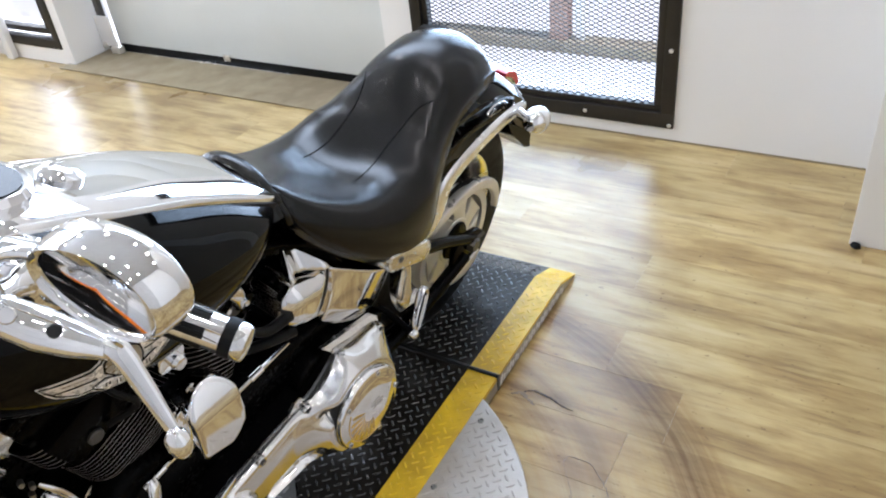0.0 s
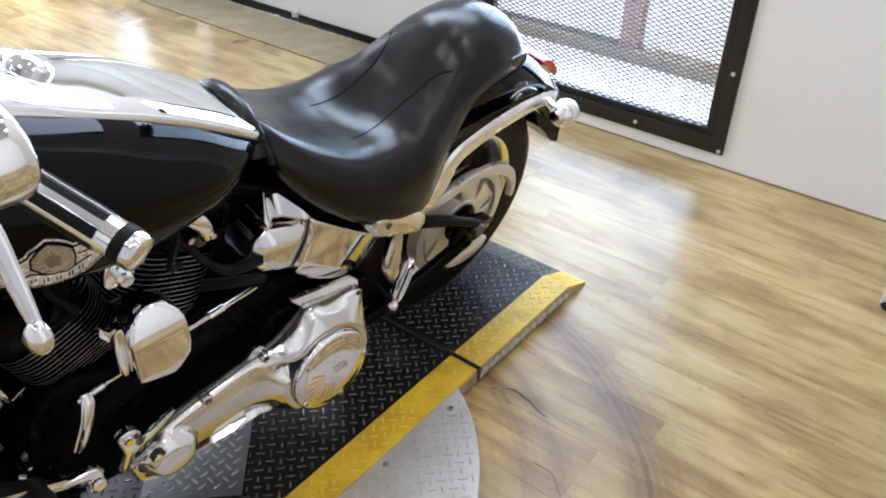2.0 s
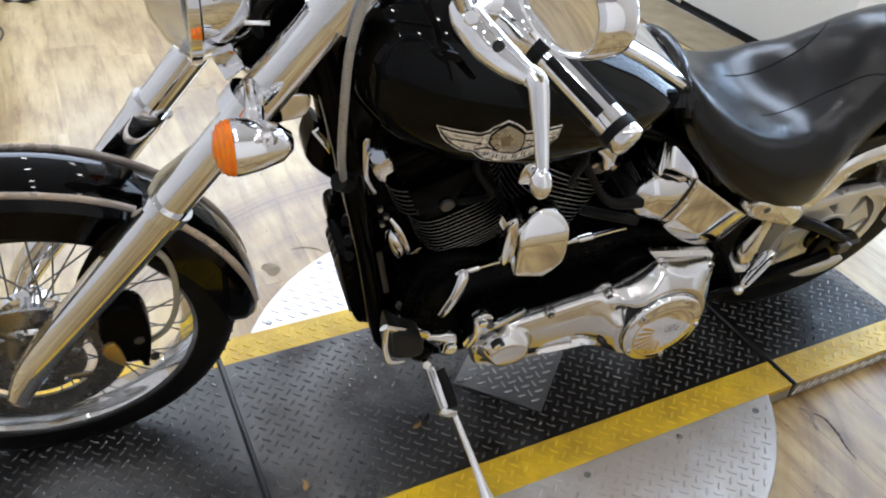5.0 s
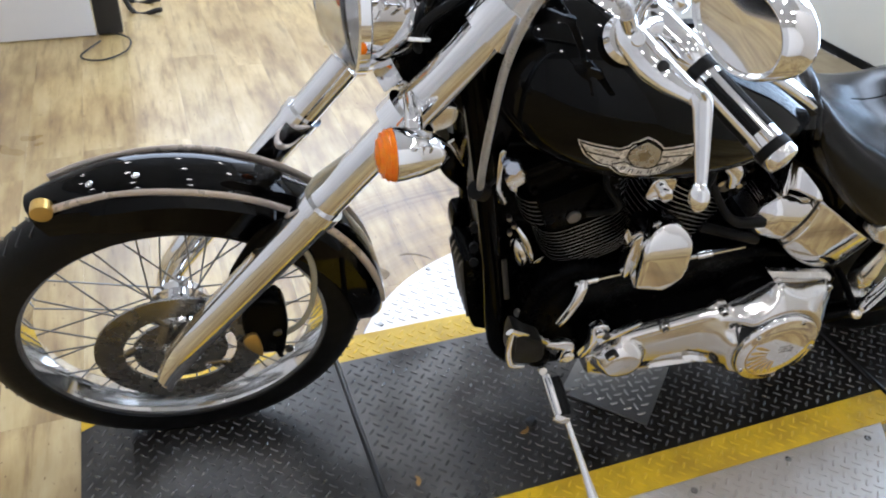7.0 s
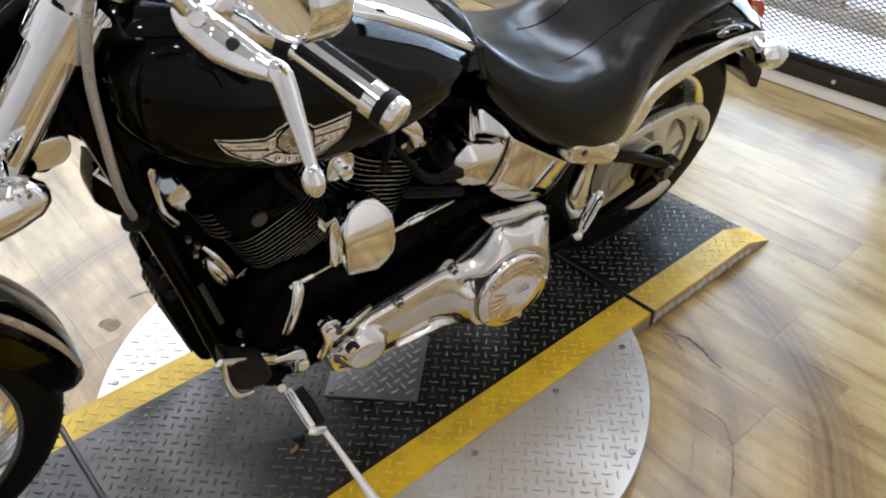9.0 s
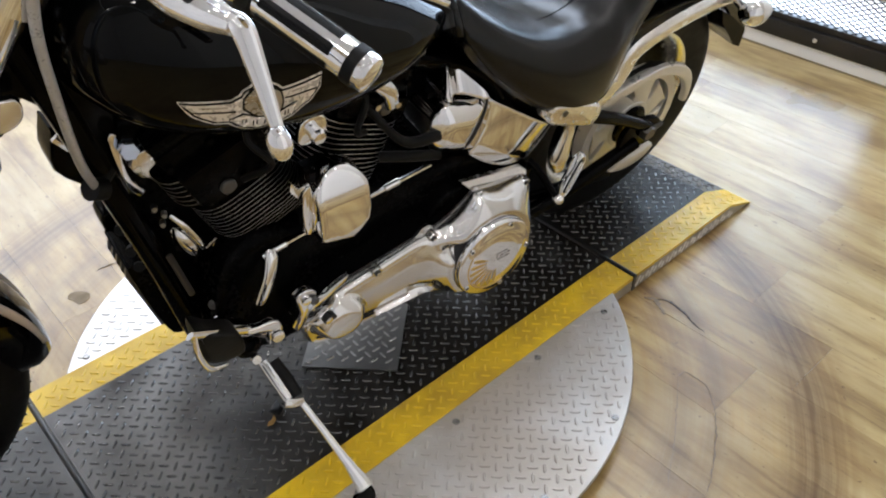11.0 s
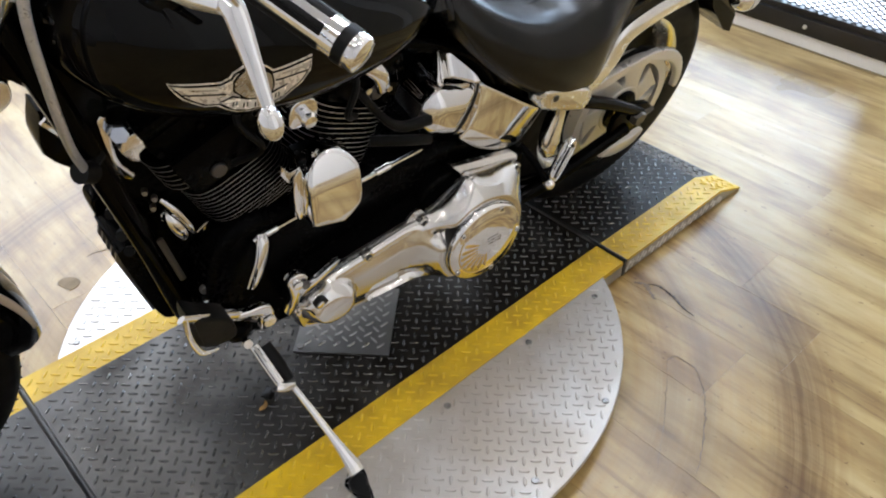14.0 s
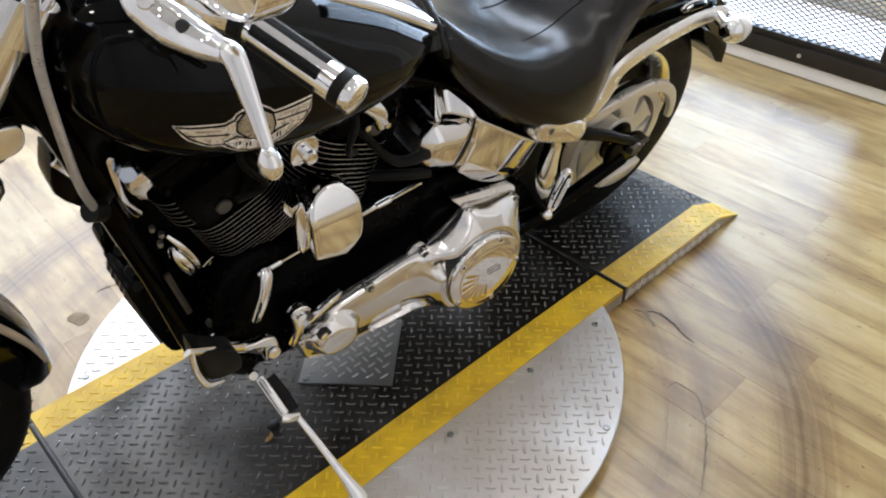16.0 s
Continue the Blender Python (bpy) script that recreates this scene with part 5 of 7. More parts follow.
nacelle = [along(0.68, 0, -0.02), along(0.67, 0, 0.02), along(0.73, 0, 0.040), along(0.80, 0, 0.035), along(0.83, 0, -0.01), along(0.76, 0, -0.03)]
cluster = part("wiring_cover", slab(rounded([(p.x, p.z) for p in nacelle], 3), 0.070, -0.060, 0.012), ENGINE, bike, "black wiring cover between the fork tubes")
for k, (d, y, o) in enumerate(((0.665, -0.058, 0.036), (0.70, -0.040, 0.050), (0.735, -0.064, 0.046), (0.68, 0.010, 0.044))):
    part("cover_plate", moved(box(-0.016, 0.016, -0.020, 0.020, -0.003, 0.003, 0.0015), Matrix.Translation(along(d, y, o)) @ Matrix.Rotation(radians(-38 + 22 * k), 4, "Y") @ Matrix.Rotation(radians(35 - 30 * k), 4, "X")), CHROME, cluster, "small chrome plate")
for y, b in ((-0.070, 0.030), (-0.055, 0.055), (0.02, 0.045)):
    part("harness", tube([along(0.715, y * 0.7, b * 0.5), along(0.735, y, b + 0.015), along(0.77, y * 1.1, b + 0.028), along(0.83, y * 0.9, b), along(0.90, y * 0.5, 0.0)], 0.0065, 10, 6), RUBBER, bike, "black cable harness")

# frame
for s in (-1, 1):
    part("frame_downtube", tube([(-1.198, s * 0.035, 0.93), (-1.166, s * 0.055, 0.80), (-1.104, s * 0.078, 0.50), (-1.069, s * 0.085, 0.30), (-1.040, s * 0.09, 0.215), (-0.97, s * 0.095, 0.185), (-0.7, s * 0.10, 0.175), (-0.50, s * 0.11, 0.19)], 0.019, 14, 6), FRAME_BLACK, bike, "black frame tube")
    part("swingarm", tube([(-0.34, s * 0.120, 0.535), (-0.212, s * 0.146, 0.474), (-0.097, s * 0.149, 0.418), (0.03, s * 0.15, 0.345)], [0.018, 0.016, 0.0145, 0.014], 14, 6), FRAME_BLACK, bike, "black swingarm tube")
    part("lower_swingarm", tube([(-0.46, s * 0.12, 0.20), (-0.25, s * 0.135, 0.22), (0.0, s * 0.15, 0.31)], 0.017, 12, 6), FRAME_BLACK, bike)
    part("axle_plate", slab(rounded([(-0.05, 0.30), (0.05, 0.29), (0.075, 0.33), (0.05, 0.365), (-0.04, 0.375)], 3), s * 0.138, s * 0.152, 0.003), FRAME_BLACK, bike)
    part("axle_nut", merged(bolt((0.02, s * 0.152, 0.338), (0, s, 0), 0.020, 0.018), bolt((0.05, s * 0.150, 0.335), (1, 0, 0), 0.009, 0.03)), SCREW, bike, "dark axle nut")
    part("frame_side", tube([(-0.50, s * 0.11, 0.19), (-0.44, s * 0.115, 0.35), (-0.42, s * 0.11, 0.50), (-0.48, s * 0.08, 0.64), (-0.75, s * 0.04, 0.74), (-1.15, s * 0.03, 0.87)], 0.018, 12, 6), FRAME_BLACK, bike)
part("frame_neck", slab(rounded([(-1.238, 0.847), (-1.222, 0.890), (-1.190, 0.955), (-1.149, 1.000), (-1.10, 0.96), (-1.09, 0.80), (-1.115, 0.66), (-1.147, 0.640), (-1.166, 0.765), (-1.201, 0.822)], 2), 0.045, -0.045, 0.01), FRAME_BLACK, bike, "black frame neck gusset")
part("backbone", tube([(-1.20, 0, 0.90), (-0.8, 0, 0.80), (-0.5, 0, 0.70)], 0.03, 14), FRAME_BLACK, bike)

# fuel tank
TANK = [(-1.165, 0.865, 0.935, 0.03), (-1.158, 0.845, 0.955, 0.075), (-1.14, 0.823, 0.975, 0.115), (-1.1, 0.786, 0.995, 0.155), (-1.04, 0.756, 1.005, 0.184), (-0.97, 0.739, 0.996, 0.198), (-0.9, 0.728, 0.972, 0.2), (-0.82, 0.722, 0.943, 0.19), (-0.74, 0.723, 0.907, 0.172), (-0.67, 0.739, 0.870, 0.152), (-0.62, 0.766, 0.836, 0.128), (-0.585, 0.778, 0.812, 0.100), (-0.565, 0.782, 0.800, 0.060), (-0.560, 0.784, 0.796, 0.02)]


def tank_loop(x, zb, zt, hw, grow=0.0, k=56):
    zm = zb + (zt - zb) * 0.42
    out = []
    for i in range(k):
        a = 2 * math.pi * i / k
        ca, sa = math.cos(a), math.sin(a)
        y = (hw + grow) * math.copysign(abs(ca) ** 0.72, ca)
        h = (zt + grow - zm) if sa > 0 else (zm - zb + grow)
        out.append((x, y, zm + h * math.copysign(abs(sa) ** (1.05 if sa > 0 else 0.62), sa)))
    return out


TANK_ROWS = [(p.x, p.y, p.z, w.x) for p, w in zip(smooth_path([r[:3] for r in TANK], 5), smooth_path([(r[3], 0, 0) for r in TANK], 5))]


def tank_at(x):
    for a, b in zip(TANK_ROWS, TANK_ROWS[1:]):
        if a[0] <= x <= b[0]:
            f = (x - a[0]) / (b[0] - a[0])
            return [p + (q - p) * f for p, q in zip(a, b)]
    return list(TANK[0] if x < TANK[0][0] else TANK[-1])


def tank_side(x, z, lift=0.0):
    """A point on the tank's left side."""
    _, zb, zt, hw = tank_at(x)
    zm = zb + (zt - zb) * 0.42
    h = (zt - zm) if z > zm else (zm - zb)
    s = min(0.999, abs(z - zm) / h)
    sa = s ** (1 / (1.05 if z > zm else 0.62))
    return Vector((x, -(hw * math.sqrt(1 - sa * sa) ** 0.72 + lift), z))


stations = [tank_at(-1.1649 + 0.6046 * (0.5 - 0.5 * math.cos(math.pi * i / 56))) for i in range(57)]
tank = part("fuel_tank", skin([tank_loop(*q) for q in stations]), BLACK, bike, "gloss black fuel tank", sharp=60)


def on_tank(outline, lift):
    """A thin badge that follows the tank's left side, cut to an outline of (x, z) that each upright line crosses twice."""
    xs = sorted(p[0] for p in outline)
    n = max(4, int((xs[-1] - xs[0]) / 0.0016))
    loops = []
    for i in range(n + 1):
        x = xs[0] + (xs[-1] - xs[0]) * (0.001 + 0.998 * i / n)
        cuts = []
        for (x0, z0), (x1, z1) in zip(outline, outline[1:] + outline[:1]):
            if (x0 - x) * (x1 - x) < 0:
                cuts.append(z0 + (z1 - z0) * (x - x0) / (x1 - x0))
        lo, hi = min(cuts), max(cuts)
        up = lift - 0.0005 if i in (0, n) else lift
        loops.append([tank_side(x, lo, -0.001)] + [tank_side(x, lo + (hi - lo) * k / 7, up) for k in range(8)] + [tank_side(x, hi, -0.001)])
    return skin(loops, caps=False, closed=False)


WING = [(-1.0590, 0.8600), (-1.0380, 0.8570), (-0.9980, 0.8515), (-0.9860, 0.8560), (-0.9820, 0.8615), (-0.9720, 0.8650), (-0.9600, 0.8705), (-0.9455, 0.8640), (-0.9345, 0.8560), (-0.9290, 0.8495), (-0.9150, 0.8490), (-0.8690, 0.8490), (-0.8730, 0.8290), (-0.8890, 0.8130), (-0.9030, 0.8070), (-0.9160, 0.7980), (-0.9360, 0.7910), (-0.9570, 0.7875), (-0.9790, 0.7930), (-0.9930, 0.8030), (-1.0040, 0.8140), (-1.0200, 0.8165), (-1.0340, 0.8255), (-1.0450, 0.8340), (-1.0520, 0.8440)]
badge = part("tank_emblem", on_tank(WING, 0.0008), EMBLEM, tank, "winged silver emblem with dark outlines")
part("emblem_outline", on_tank(inset(WING, 0.0022), 0.0012), BLACK, badge)
part("emblem_field", on_tank(inset(WING, 0.0052), 0.0016), EMBLEM, badge, "silver feathered field")
for line in ([(-1.0470, 0.8430), (-0.9930, 0.8335), (-0.9930, 0.8310), (-1.0450, 0.8405)], [(-0.9280, 0.8345), (-0.8790, 0.8320), (-0.8800, 0.8300), (-0.9275, 0.8320)]):
    part("emblem_line", on_tank(line, 0.0020), BLACK, badge)
for line in ([(-1.0350, 0.8478), (-1.0020, 0.8425), (-1.0020, 0.8400), (-1.0350, 0.8453)], [(-0.9180, 0.8412), (-0.8870, 0.8400), (-0.8870, 0.8378), (-0.9180, 0.8390)]):
    part("emblem_bar", on_tank(line, 0.0020), SHIELD_GREY, badge, "row of unreadable small letters")
for line in ([(-1.0260, 0.8330), (-1.0150, 0.8180), (-1.0138, 0.8185), (-1.0245, 0.8335)], [(-1.0050, 0.8300), (-0.9990, 0.8160), (-0.9975, 0.8165), (-1.0035, 0.8305)], [(-0.9080, 0.8290), (-0.9040, 0.8140), (-0.9025, 0.8145), (-0.9065, 0.8290)], [(-0.8960, 0.8280), (-0.8935, 0.8180), (-0.8920, 0.8185), (-0.8945, 0.8285)]):
    part("feather_line", on_tank(line, 0.0020), SHIELD_GREY, badge)
SHIELD = [(-0.9850, 0.8340), (-0.9835, 0.8500), (-0.9730, 0.8595), (-0.9595, 0.8660), (-0.9440, 0.8580), (-0.9310, 0.8470), (-0.9285, 0.8300), (-0.9330, 0.8150), (-0.9480, 0.8090), (-0.9690, 0.8160)]
part("emblem_shield", on_tank(SHIELD, 0.0024), BLACK, badge)
part("emblem_shield_face", on_tank(inset(SHIELD, 0.0028), 0.0028), SHIELD_GREY, badge, "tarnished grey shield")
part("shield_mark", on_tank([(-0.9680, 0.8420), (-0.9570, 0.8480), (-0.9470, 0.8400), (-0.9520, 0.8280), (-0.9630, 0.8270)], 0.0031), DISC_STEEL, badge)
BANNER = [(-1.0030, 0.8215), (-0.9850, 0.8275), (-0.9660, 0.8175), (-0.9430, 0.8130), (-0.9270, 0.8200), (-0.9110, 0.8230), (-0.9160, 0.8070), (-0.9390, 0.7965), (-0.9660, 0.7960), (-0.9860, 0.8030)]
part("emblem_banner_edge", on_tank(BANNER, 0.0034), BLACK, badge)
part("emblem_banner", on_tank(inset(BANNER, 0.0014), 0.0038), EMBLEM, badge)
for x, z in ((-0.9830, 0.8150), (-0.9690, 0.8085), (-0.9540, 0.8050), (-0.9390, 0.8060), (-0.9260, 0.8110)):
    for d in (-0.0032, 0.0012):
        part("emblem_bar", on_tank([(x + d - 0.0013, z - 0.0040), (x + d + 0.0013, z - 0.0040), (x + d + 0.0014, z + 0.0040), (x + d - 0.0012, z + 0.0040)], 0.0042), BLACK, badge)

# chrome console along the tank's top
CON = [(-1.045, 0.968, 0.050), (-1.03, 0.980, 0.070), (-0.98, 0.985, 0.085), (-0.90, 0.962, 0.092), (-0.83, 0.933, 0.096), (-0.75, 0.901, 0.096), (-0.70, 0.877, 0.096), (-0.63, 0.838, 0.094), (-0.59, 0.813, 0.090), (-0.566, 0.797, 0.086)]
CON_ROWS = smooth_path(CON, 5)
loops = []
for x, z, h in CON_ROWS:
    arch = [(-math.cos(math.pi * i / 22), 0.026 * math.sin(math.pi * i / 22) ** 0.9) for i in range(23)]
    loops.append([(x, -h, z - 0.008)] + [(x, h * c_, z + dz) for c_, dz in arch] + [(x, h, z - 0.008)])
console = part("tank_console", skin(loops), CHROME, bike, "chrome tank console with speedometer", sharp=50)
# black strip that stands for the gap and shadow under the console
part("console_gap_strip", skin([[(x, (h + 0.005) * c_, z + dz) for c_, dz in ((-1, -0.022), (-1, -0.004), (1, -0.004), (1, -0.022))] for x, z, h in CON_ROWS]), RUBBER, bike)
collar = [(-0.560, 0.087 * -math.cos(math.pi * i / 12), 0.785 + 0.027 * math.sin(math.pi * i / 12) ** 0.9) for i in range(13)]
part("console_collar", tube([(-0.555, -0.104, 0.750), (-0.558, -0.098, 0.770)] + collar + [(-0.558, 0.098, 0.770), (-0.555, 0.104, 0.750)], 0.0080, 12, 3), LEATHER, bike, "padded black roll between the console and the seat")
part("collar_trim", tube([(x - 0.008, y * 0.985, z + 0.0075) for x, y, z in collar], 0.0030, 8, 3), CHROME, bike, "thin chrome trim along the console's end")
part("speedometer", moved(spun([(0, 0), (0.056, 0), (0.060, 0.012), (0.054, 0.022), (0.048, 0.020), (0, 0.019)], 36), Matrix.Translation((-0.965, 0, 1.001)) @ Matrix.Rotation(radians(12), 4, "Y") @ Matrix.Rotation(radians(90), 4, "X")), CHROME, console, "round chrome speedometer rim")
part("speedometer_dial", moved(spun([(0, 0.0195), (0.047, 0.0195), (0.047, 0.0215), (0, 0.0215)], 36), Matrix.Translation((-0.965, 0, 1.001)) @ Matrix.Rotation(radians(12), 4, "Y") @ Matrix.Rotation(radians(90), 4, "X")), BLACK, console)
part("ignition_switch", moved(spun([(0, 0), (0.030, 0), (0.030, 0.012), (0.020, 0.02), (0, 0.022)], 24), Matrix.Translation((-0.865, 0, 0.968)) @ Matrix.Rotation(radians(18), 4, "Y") @ Matrix.Rotation(radians(90), 4, "X")), CHROME, console, "chrome ignition switch")
for s in (-1, 1):
    part("filler_cap", moved(spun([(0, 0), (0.032, 0), (0.036, 0.006), (0.030, 0.014), (0, 0.018)], 28), Matrix.Translation((-1.0, s * 0.125, 0.985)) @ Matrix.Rotation(radians(s * -38), 4, "X") @ Matrix.Rotation(radians(90), 4, "X")), CHROME, tank, "chrome filler cap")
# seat: one loft, dished for the rider, raised behind
SEAT = [(-0.562, 0.798, 0.770, 0.070), (-0.556, 0.808, 0.752, 0.096), (-0.542, 0.804, 0.720, 0.116), (-0.50, 0.772, 0.665, 0.145), (-0.44, 0.737, 0.612, 0.168), (-0.38, 0.712, 0.572, 0.182), (-0.32, 0.700, 0.545, 0.188), (-0.26, 0.703, 0.530, 0.186), (-0.21, 0.722, 0.535, 0.178), (-0.17, 0.742, 0.570, 0.162), (-0.135, 0.772, 0.610, 0.146), (-0.10, 0.800, 0.650, 0.134), (-0.05, 0.828, 0.702, 0.125), (0.02, 0.842, 0.722, 0.120), (0.07, 0.836, 0.724, 0.114), (0.11, 0.822, 0.722, 0.106), (0.138, 0.800, 0.718, 0.096), (0.156, 0.774, 0.716, 0.080), (0.166, 0.750, 0.716, 0.056), (0.169, 0.735, 0.718, 0.028)]


def spline(table, n):
    pts = smooth_path([(r[0], r[1], r[2]) for r in table], n)
    ws = smooth_path([(r[3], 0, 0) for r in table], n)
    return [(p.x, p.y, p.z, w.x) for p, w in zip(pts, ws)]


def seat_loop(x, zt, zb, hw):
    dish = 0.020 * math.exp(-((x + 0.33) / 0.11) ** 2)
    crown = 1 / (1 + math.exp(-(x + 0.16) / 0.03))
    shape = [(0.0, -dish), (0.25, -dish * 0.8 - 0.003 * crown), (0.5, -dish * 0.3 - 0.012 * crown), (0.7, -0.004 - 0.022 * crown), (0.84, -0.018 - 0.026 * crown), (0.94, -0.045 - 0.024 * crown), (0.99, -0.075 - 0.02 * crown)]
    h = zt - zb
    side = [(y, max(d, -0.6 * h)) for y, d in shape]
    half = [(y * hw, zt + d) for y, d in side] + [(hw, zb + 0.35 * h * 0.4), (hw * 0.985, zb + 0.012), (hw * 0.95, zb), (hw * 0.5, zb - 0.0)]
    return [(x, -y, z) for y, z in half[::-1]] + [(x, y, z) for y, z in half[1:]]


seat_rows = spline(SEAT, 4)
seat = part("seat", skin([seat_loop(*r) for r in seat_rows]), LEATHER, bike, "stitched black leather two-up seat", sharp=75)


def seat_top(x, y):
    """A point on the seat's upper surface."""
    k = max(i for i, r in enumerate(seat_rows) if r[0] <= x)
    a, b = seat_rows[k], seat_rows[k + 1]
    f = (x - a[0]) / (b[0] - a[0])
    row = [p + (q - p) * f for p, q in zip(a, b)]
    half = sorted((p[1], p[2]) for p in seat_loop(*row) if p[1] >= 0 and p[2] > row[2] + 0.02)
    for (y0, z0), (y1, z1) in zip(half, half[1:]):
        if y0 <= abs(y) <= y1:
            return Vector((x, y, z0 + (z1 - z0) * (abs(y) - y0) / max(1e-6, y1 - y0)))
    return Vector((x, y, half[-1][1]))


for s in (-1, 1):
    line = [(-0.105, 0.088), (-0.130, 0.073), (-0.165, 0.063), (-0.215, 0.059), (-0.27, 0.060), (-0.335, 0.064)]
    part("seam", tube([seat_top(p.x, s * p.y) for p in smooth_path([(x, y, 0) for x, y in line], 8)], 0.0013, 6, 1), STITCH, seat, "stitched seam")
part("seat_strap", tube([(-0.575, -0.10, 0.768), (-0.572, -0.06, 0.822), (-0.57, 0, 0.838), (-0.572, 0.06, 0.822), (-0.575, 0.10, 0.768)], 0.016, 10, 6, 0.4), LEATHER, seat)

# rear mudguard, struts, lamp
rear_fender = part("rear_fender", arc_guard(REAR, lambda f: 0.400 + 0.034 * max(0, 1 - f / 0.75) ** 0.8, 20, 150, lambda f: 0.113 * min(1, 0.80 + 0.8 * f), 0.035, lambda f: 0.055 + 0.02 * f), BLACK, bike, "gloss black rear fender")
OVAL = rounded([(0.088, 0.662), (0.110, 0.674), (0.150, 0.672), (0.182, 0.655), (0.176, 0.645), (0.140, 0.646), (0.105, 0.650)], 3)
oval_badge = part("fender_badge", slab(OVAL, -0.100, -0.116, 0.002), CHROME, rear_fender, "chrome rimmed oval fender emblem")
part("badge_field", slab(inset(OVAL, 0.0035), -0.110, -0.1166, 0.0006), BLACK, oval_badge)
part("badge_mark", slab(rounded([(0.104, 0.656), (0.112, 0.665), (0.122, 0.666), (0.126, 0.658), (0.115, 0.654)], 3), -0.112, -0.1175, 0.0006), POLISHED, oval_badge)
for s in (-1, 1):
    rail = [(-0.335, s * 0.150, 0.545), (-0.26, s * 0.150, 0.520), (-0.19, s * 0.150, 0.512), (-0.145, s * 0.148, 0.545), (-0.118, s * 0.146, 0.595), (-0.06, s * 0.144, 0.618), (0.03, s * 0.140, 0.631), (0.12, s * 0.136, 0.636), (0.205, s * 0.132, 0.629), (0.245, s * 0.130, 0.618)]
    strut = part("fender_strut", tube(rail, [0.020, 0.024, 0.025, 0.026, 0.025, 0.023, 0.022, 0.021, 0.019, 0.014], 12, 5, 0.40, up=(0, 1, 0)), POLISHED, bike, "polished fender strut")
    part("strut_cap", slab(rounded([(-0.368, 0.568), (-0.352, 0.582), (-0.245, 0.545), (-0.222, 0.520), (-0.232, 0.492), (-0.252, 0.490), (-0.352, 0.532), (-0.368, 0.548)], 3), s * 0.146, s * 0.188, 0.008), POLISHED, strut, "polished strut cover")
    part("strut_screw", bolt((-0.335, s * 0.1885, 0.557), (0, s, 0), 0.007, 0.002, 8), SCREW, strut)
    part("peg_hanger", tube([(-0.268, s * 0.152, 0.500), (-0.262, s * 0.152, 0.462), (-0.268, s * 0.155, 0.425), (-0.274, s * 0.158, 0.392), (-0.268, s * 0.160, 0.362)], [0.018, 0.015, 0.020, 0.026, 0.018], 14, 6, 0.55, up=(0, 1, 0)), POLISHED, bike, "polished passenger peg hanger")
    p0, p1 = Vector((-0.322, s * 0.222, 0.358)), Vector((-0.267, s * 0.207, 0.444))
    u = (p1 - p0).normalized()
    w_ = Vector((u.z, 0, -u.x)).normalized()
    n_ = Vector((0, s, 0))
    oval = [p0.lerp(p1, 0.5) + u * (a_ * 0.050) + w_ * (b_ * 0.0145) for a_, b_ in [(math.copysign(abs(math.sin(t)) ** 0.6, math.sin(t)), math.copysign(abs(math.cos(t)) ** 0.8, math.cos(t))) for t in (2 * math.pi * i / 28 for i in range(28))]]
    mid_ = p0.lerp(p1, 0.5)
    peg = part("passenger_peg", skin([[mid_ + (q - mid_) * k + n_ * o for q in oval] for k, o in ((0.85, -0.010), (1.0, -0.006), (1.0, 0.004), (0.93, 0.008), (0.86, 0.006))]), CHROME, bike, "folded chrome passenger footpeg with a rubber pad")
    part("peg_rubber", skin([[mid_ + Vector((0, 0, 0)) + ((q - mid_).dot(u) * 0.78) * u + ((q - mid_).dot(w_) * 0.52) * w_ + n_ * o for q in oval] for o in (0.004, 0.0085)]), RUBBER, peg, "black ribbed rubber pad")
    for k in (-1, 0, 1):
        part("pad_rib", tube([mid_ + w_ * (0.004 * k) + n_ * 0.009 - u * 0.034, mid_ + w_ * (0.004 * k) + n_ * 0.009 + u * 0.034], 0.0011, 6, 1), POLISHED, peg)
    part("peg_clevis", ball(p0 - u * 0.006, (0.012, 0.013, 0.012)), CHROME, peg)
    part("peg_link", tube([p0 - u * 0.006, (-0.345, s * 0.175, 0.398), (-0.36, s * 0.15, 0.42)], 0.008, 10, 3), ENGINE, peg, "black peg link")
    c0 = Vector((0.213, s * 0.178, 0.610))
    rs = part("rear_turn_signal", moved(spun([(0, -0.026), (0.014, -0.025), (0.025, -0.014), (0.030, -0.002), (0.031, 0.002), (0, 0.002)], 28), Matrix.Translation(c0) @ Matrix.Rotation(radians(-90), 4, "Z")), CHROME, bike, "chrome bullet rear turn signal with clear lens")
    part("lens", moved(spun([(0, 0.0025), (0.032, 0.0025), (0.0325, 0.016), (0.027, 0.036), (0.014, 0.050), (0, 0.053)], 28), Matrix.Translation(c0) @ Matrix.Rotation(radians(-90), 4, "Z")), FROST, rs, "frosted clear lens")
    part("signal_stalk", tube([(0.205, s * 0.12, 0.63), (0.195, s * 0.165, 0.622)], 0.012, 10, 1), CHROME, rs)
lamp = part("tail_lamp", slab(rounded([(0.262, 0.640), (0.29, 0.645), (0.325, 0.628), (0.355, 0.595), (0.345, 0.575), (0.28, 0.600)], 4), -0.040, 0.040, 0.012), CHROME, bike, "chrome tail lamp with red lens")
part("lens", slab(rounded([(0.300, 0.655), (0.340, 0.643), (0.372, 0.606), (0.364, 0.594), (0.330, 0.628), (0.300, 0.643)], 4), -0.044, 0.044, 0.008), RED, lamp, "red lens")
part("plate_bracket", slab([(0.205, 0.580), (0.26, 0.550), (0.34, 0.492), (0.348, 0.442), (0.316, 0.456), (0.225, 0.545)], -0.118, 0.118, 0.004), FRAME_BLACK, bike, "black number plate bracket")

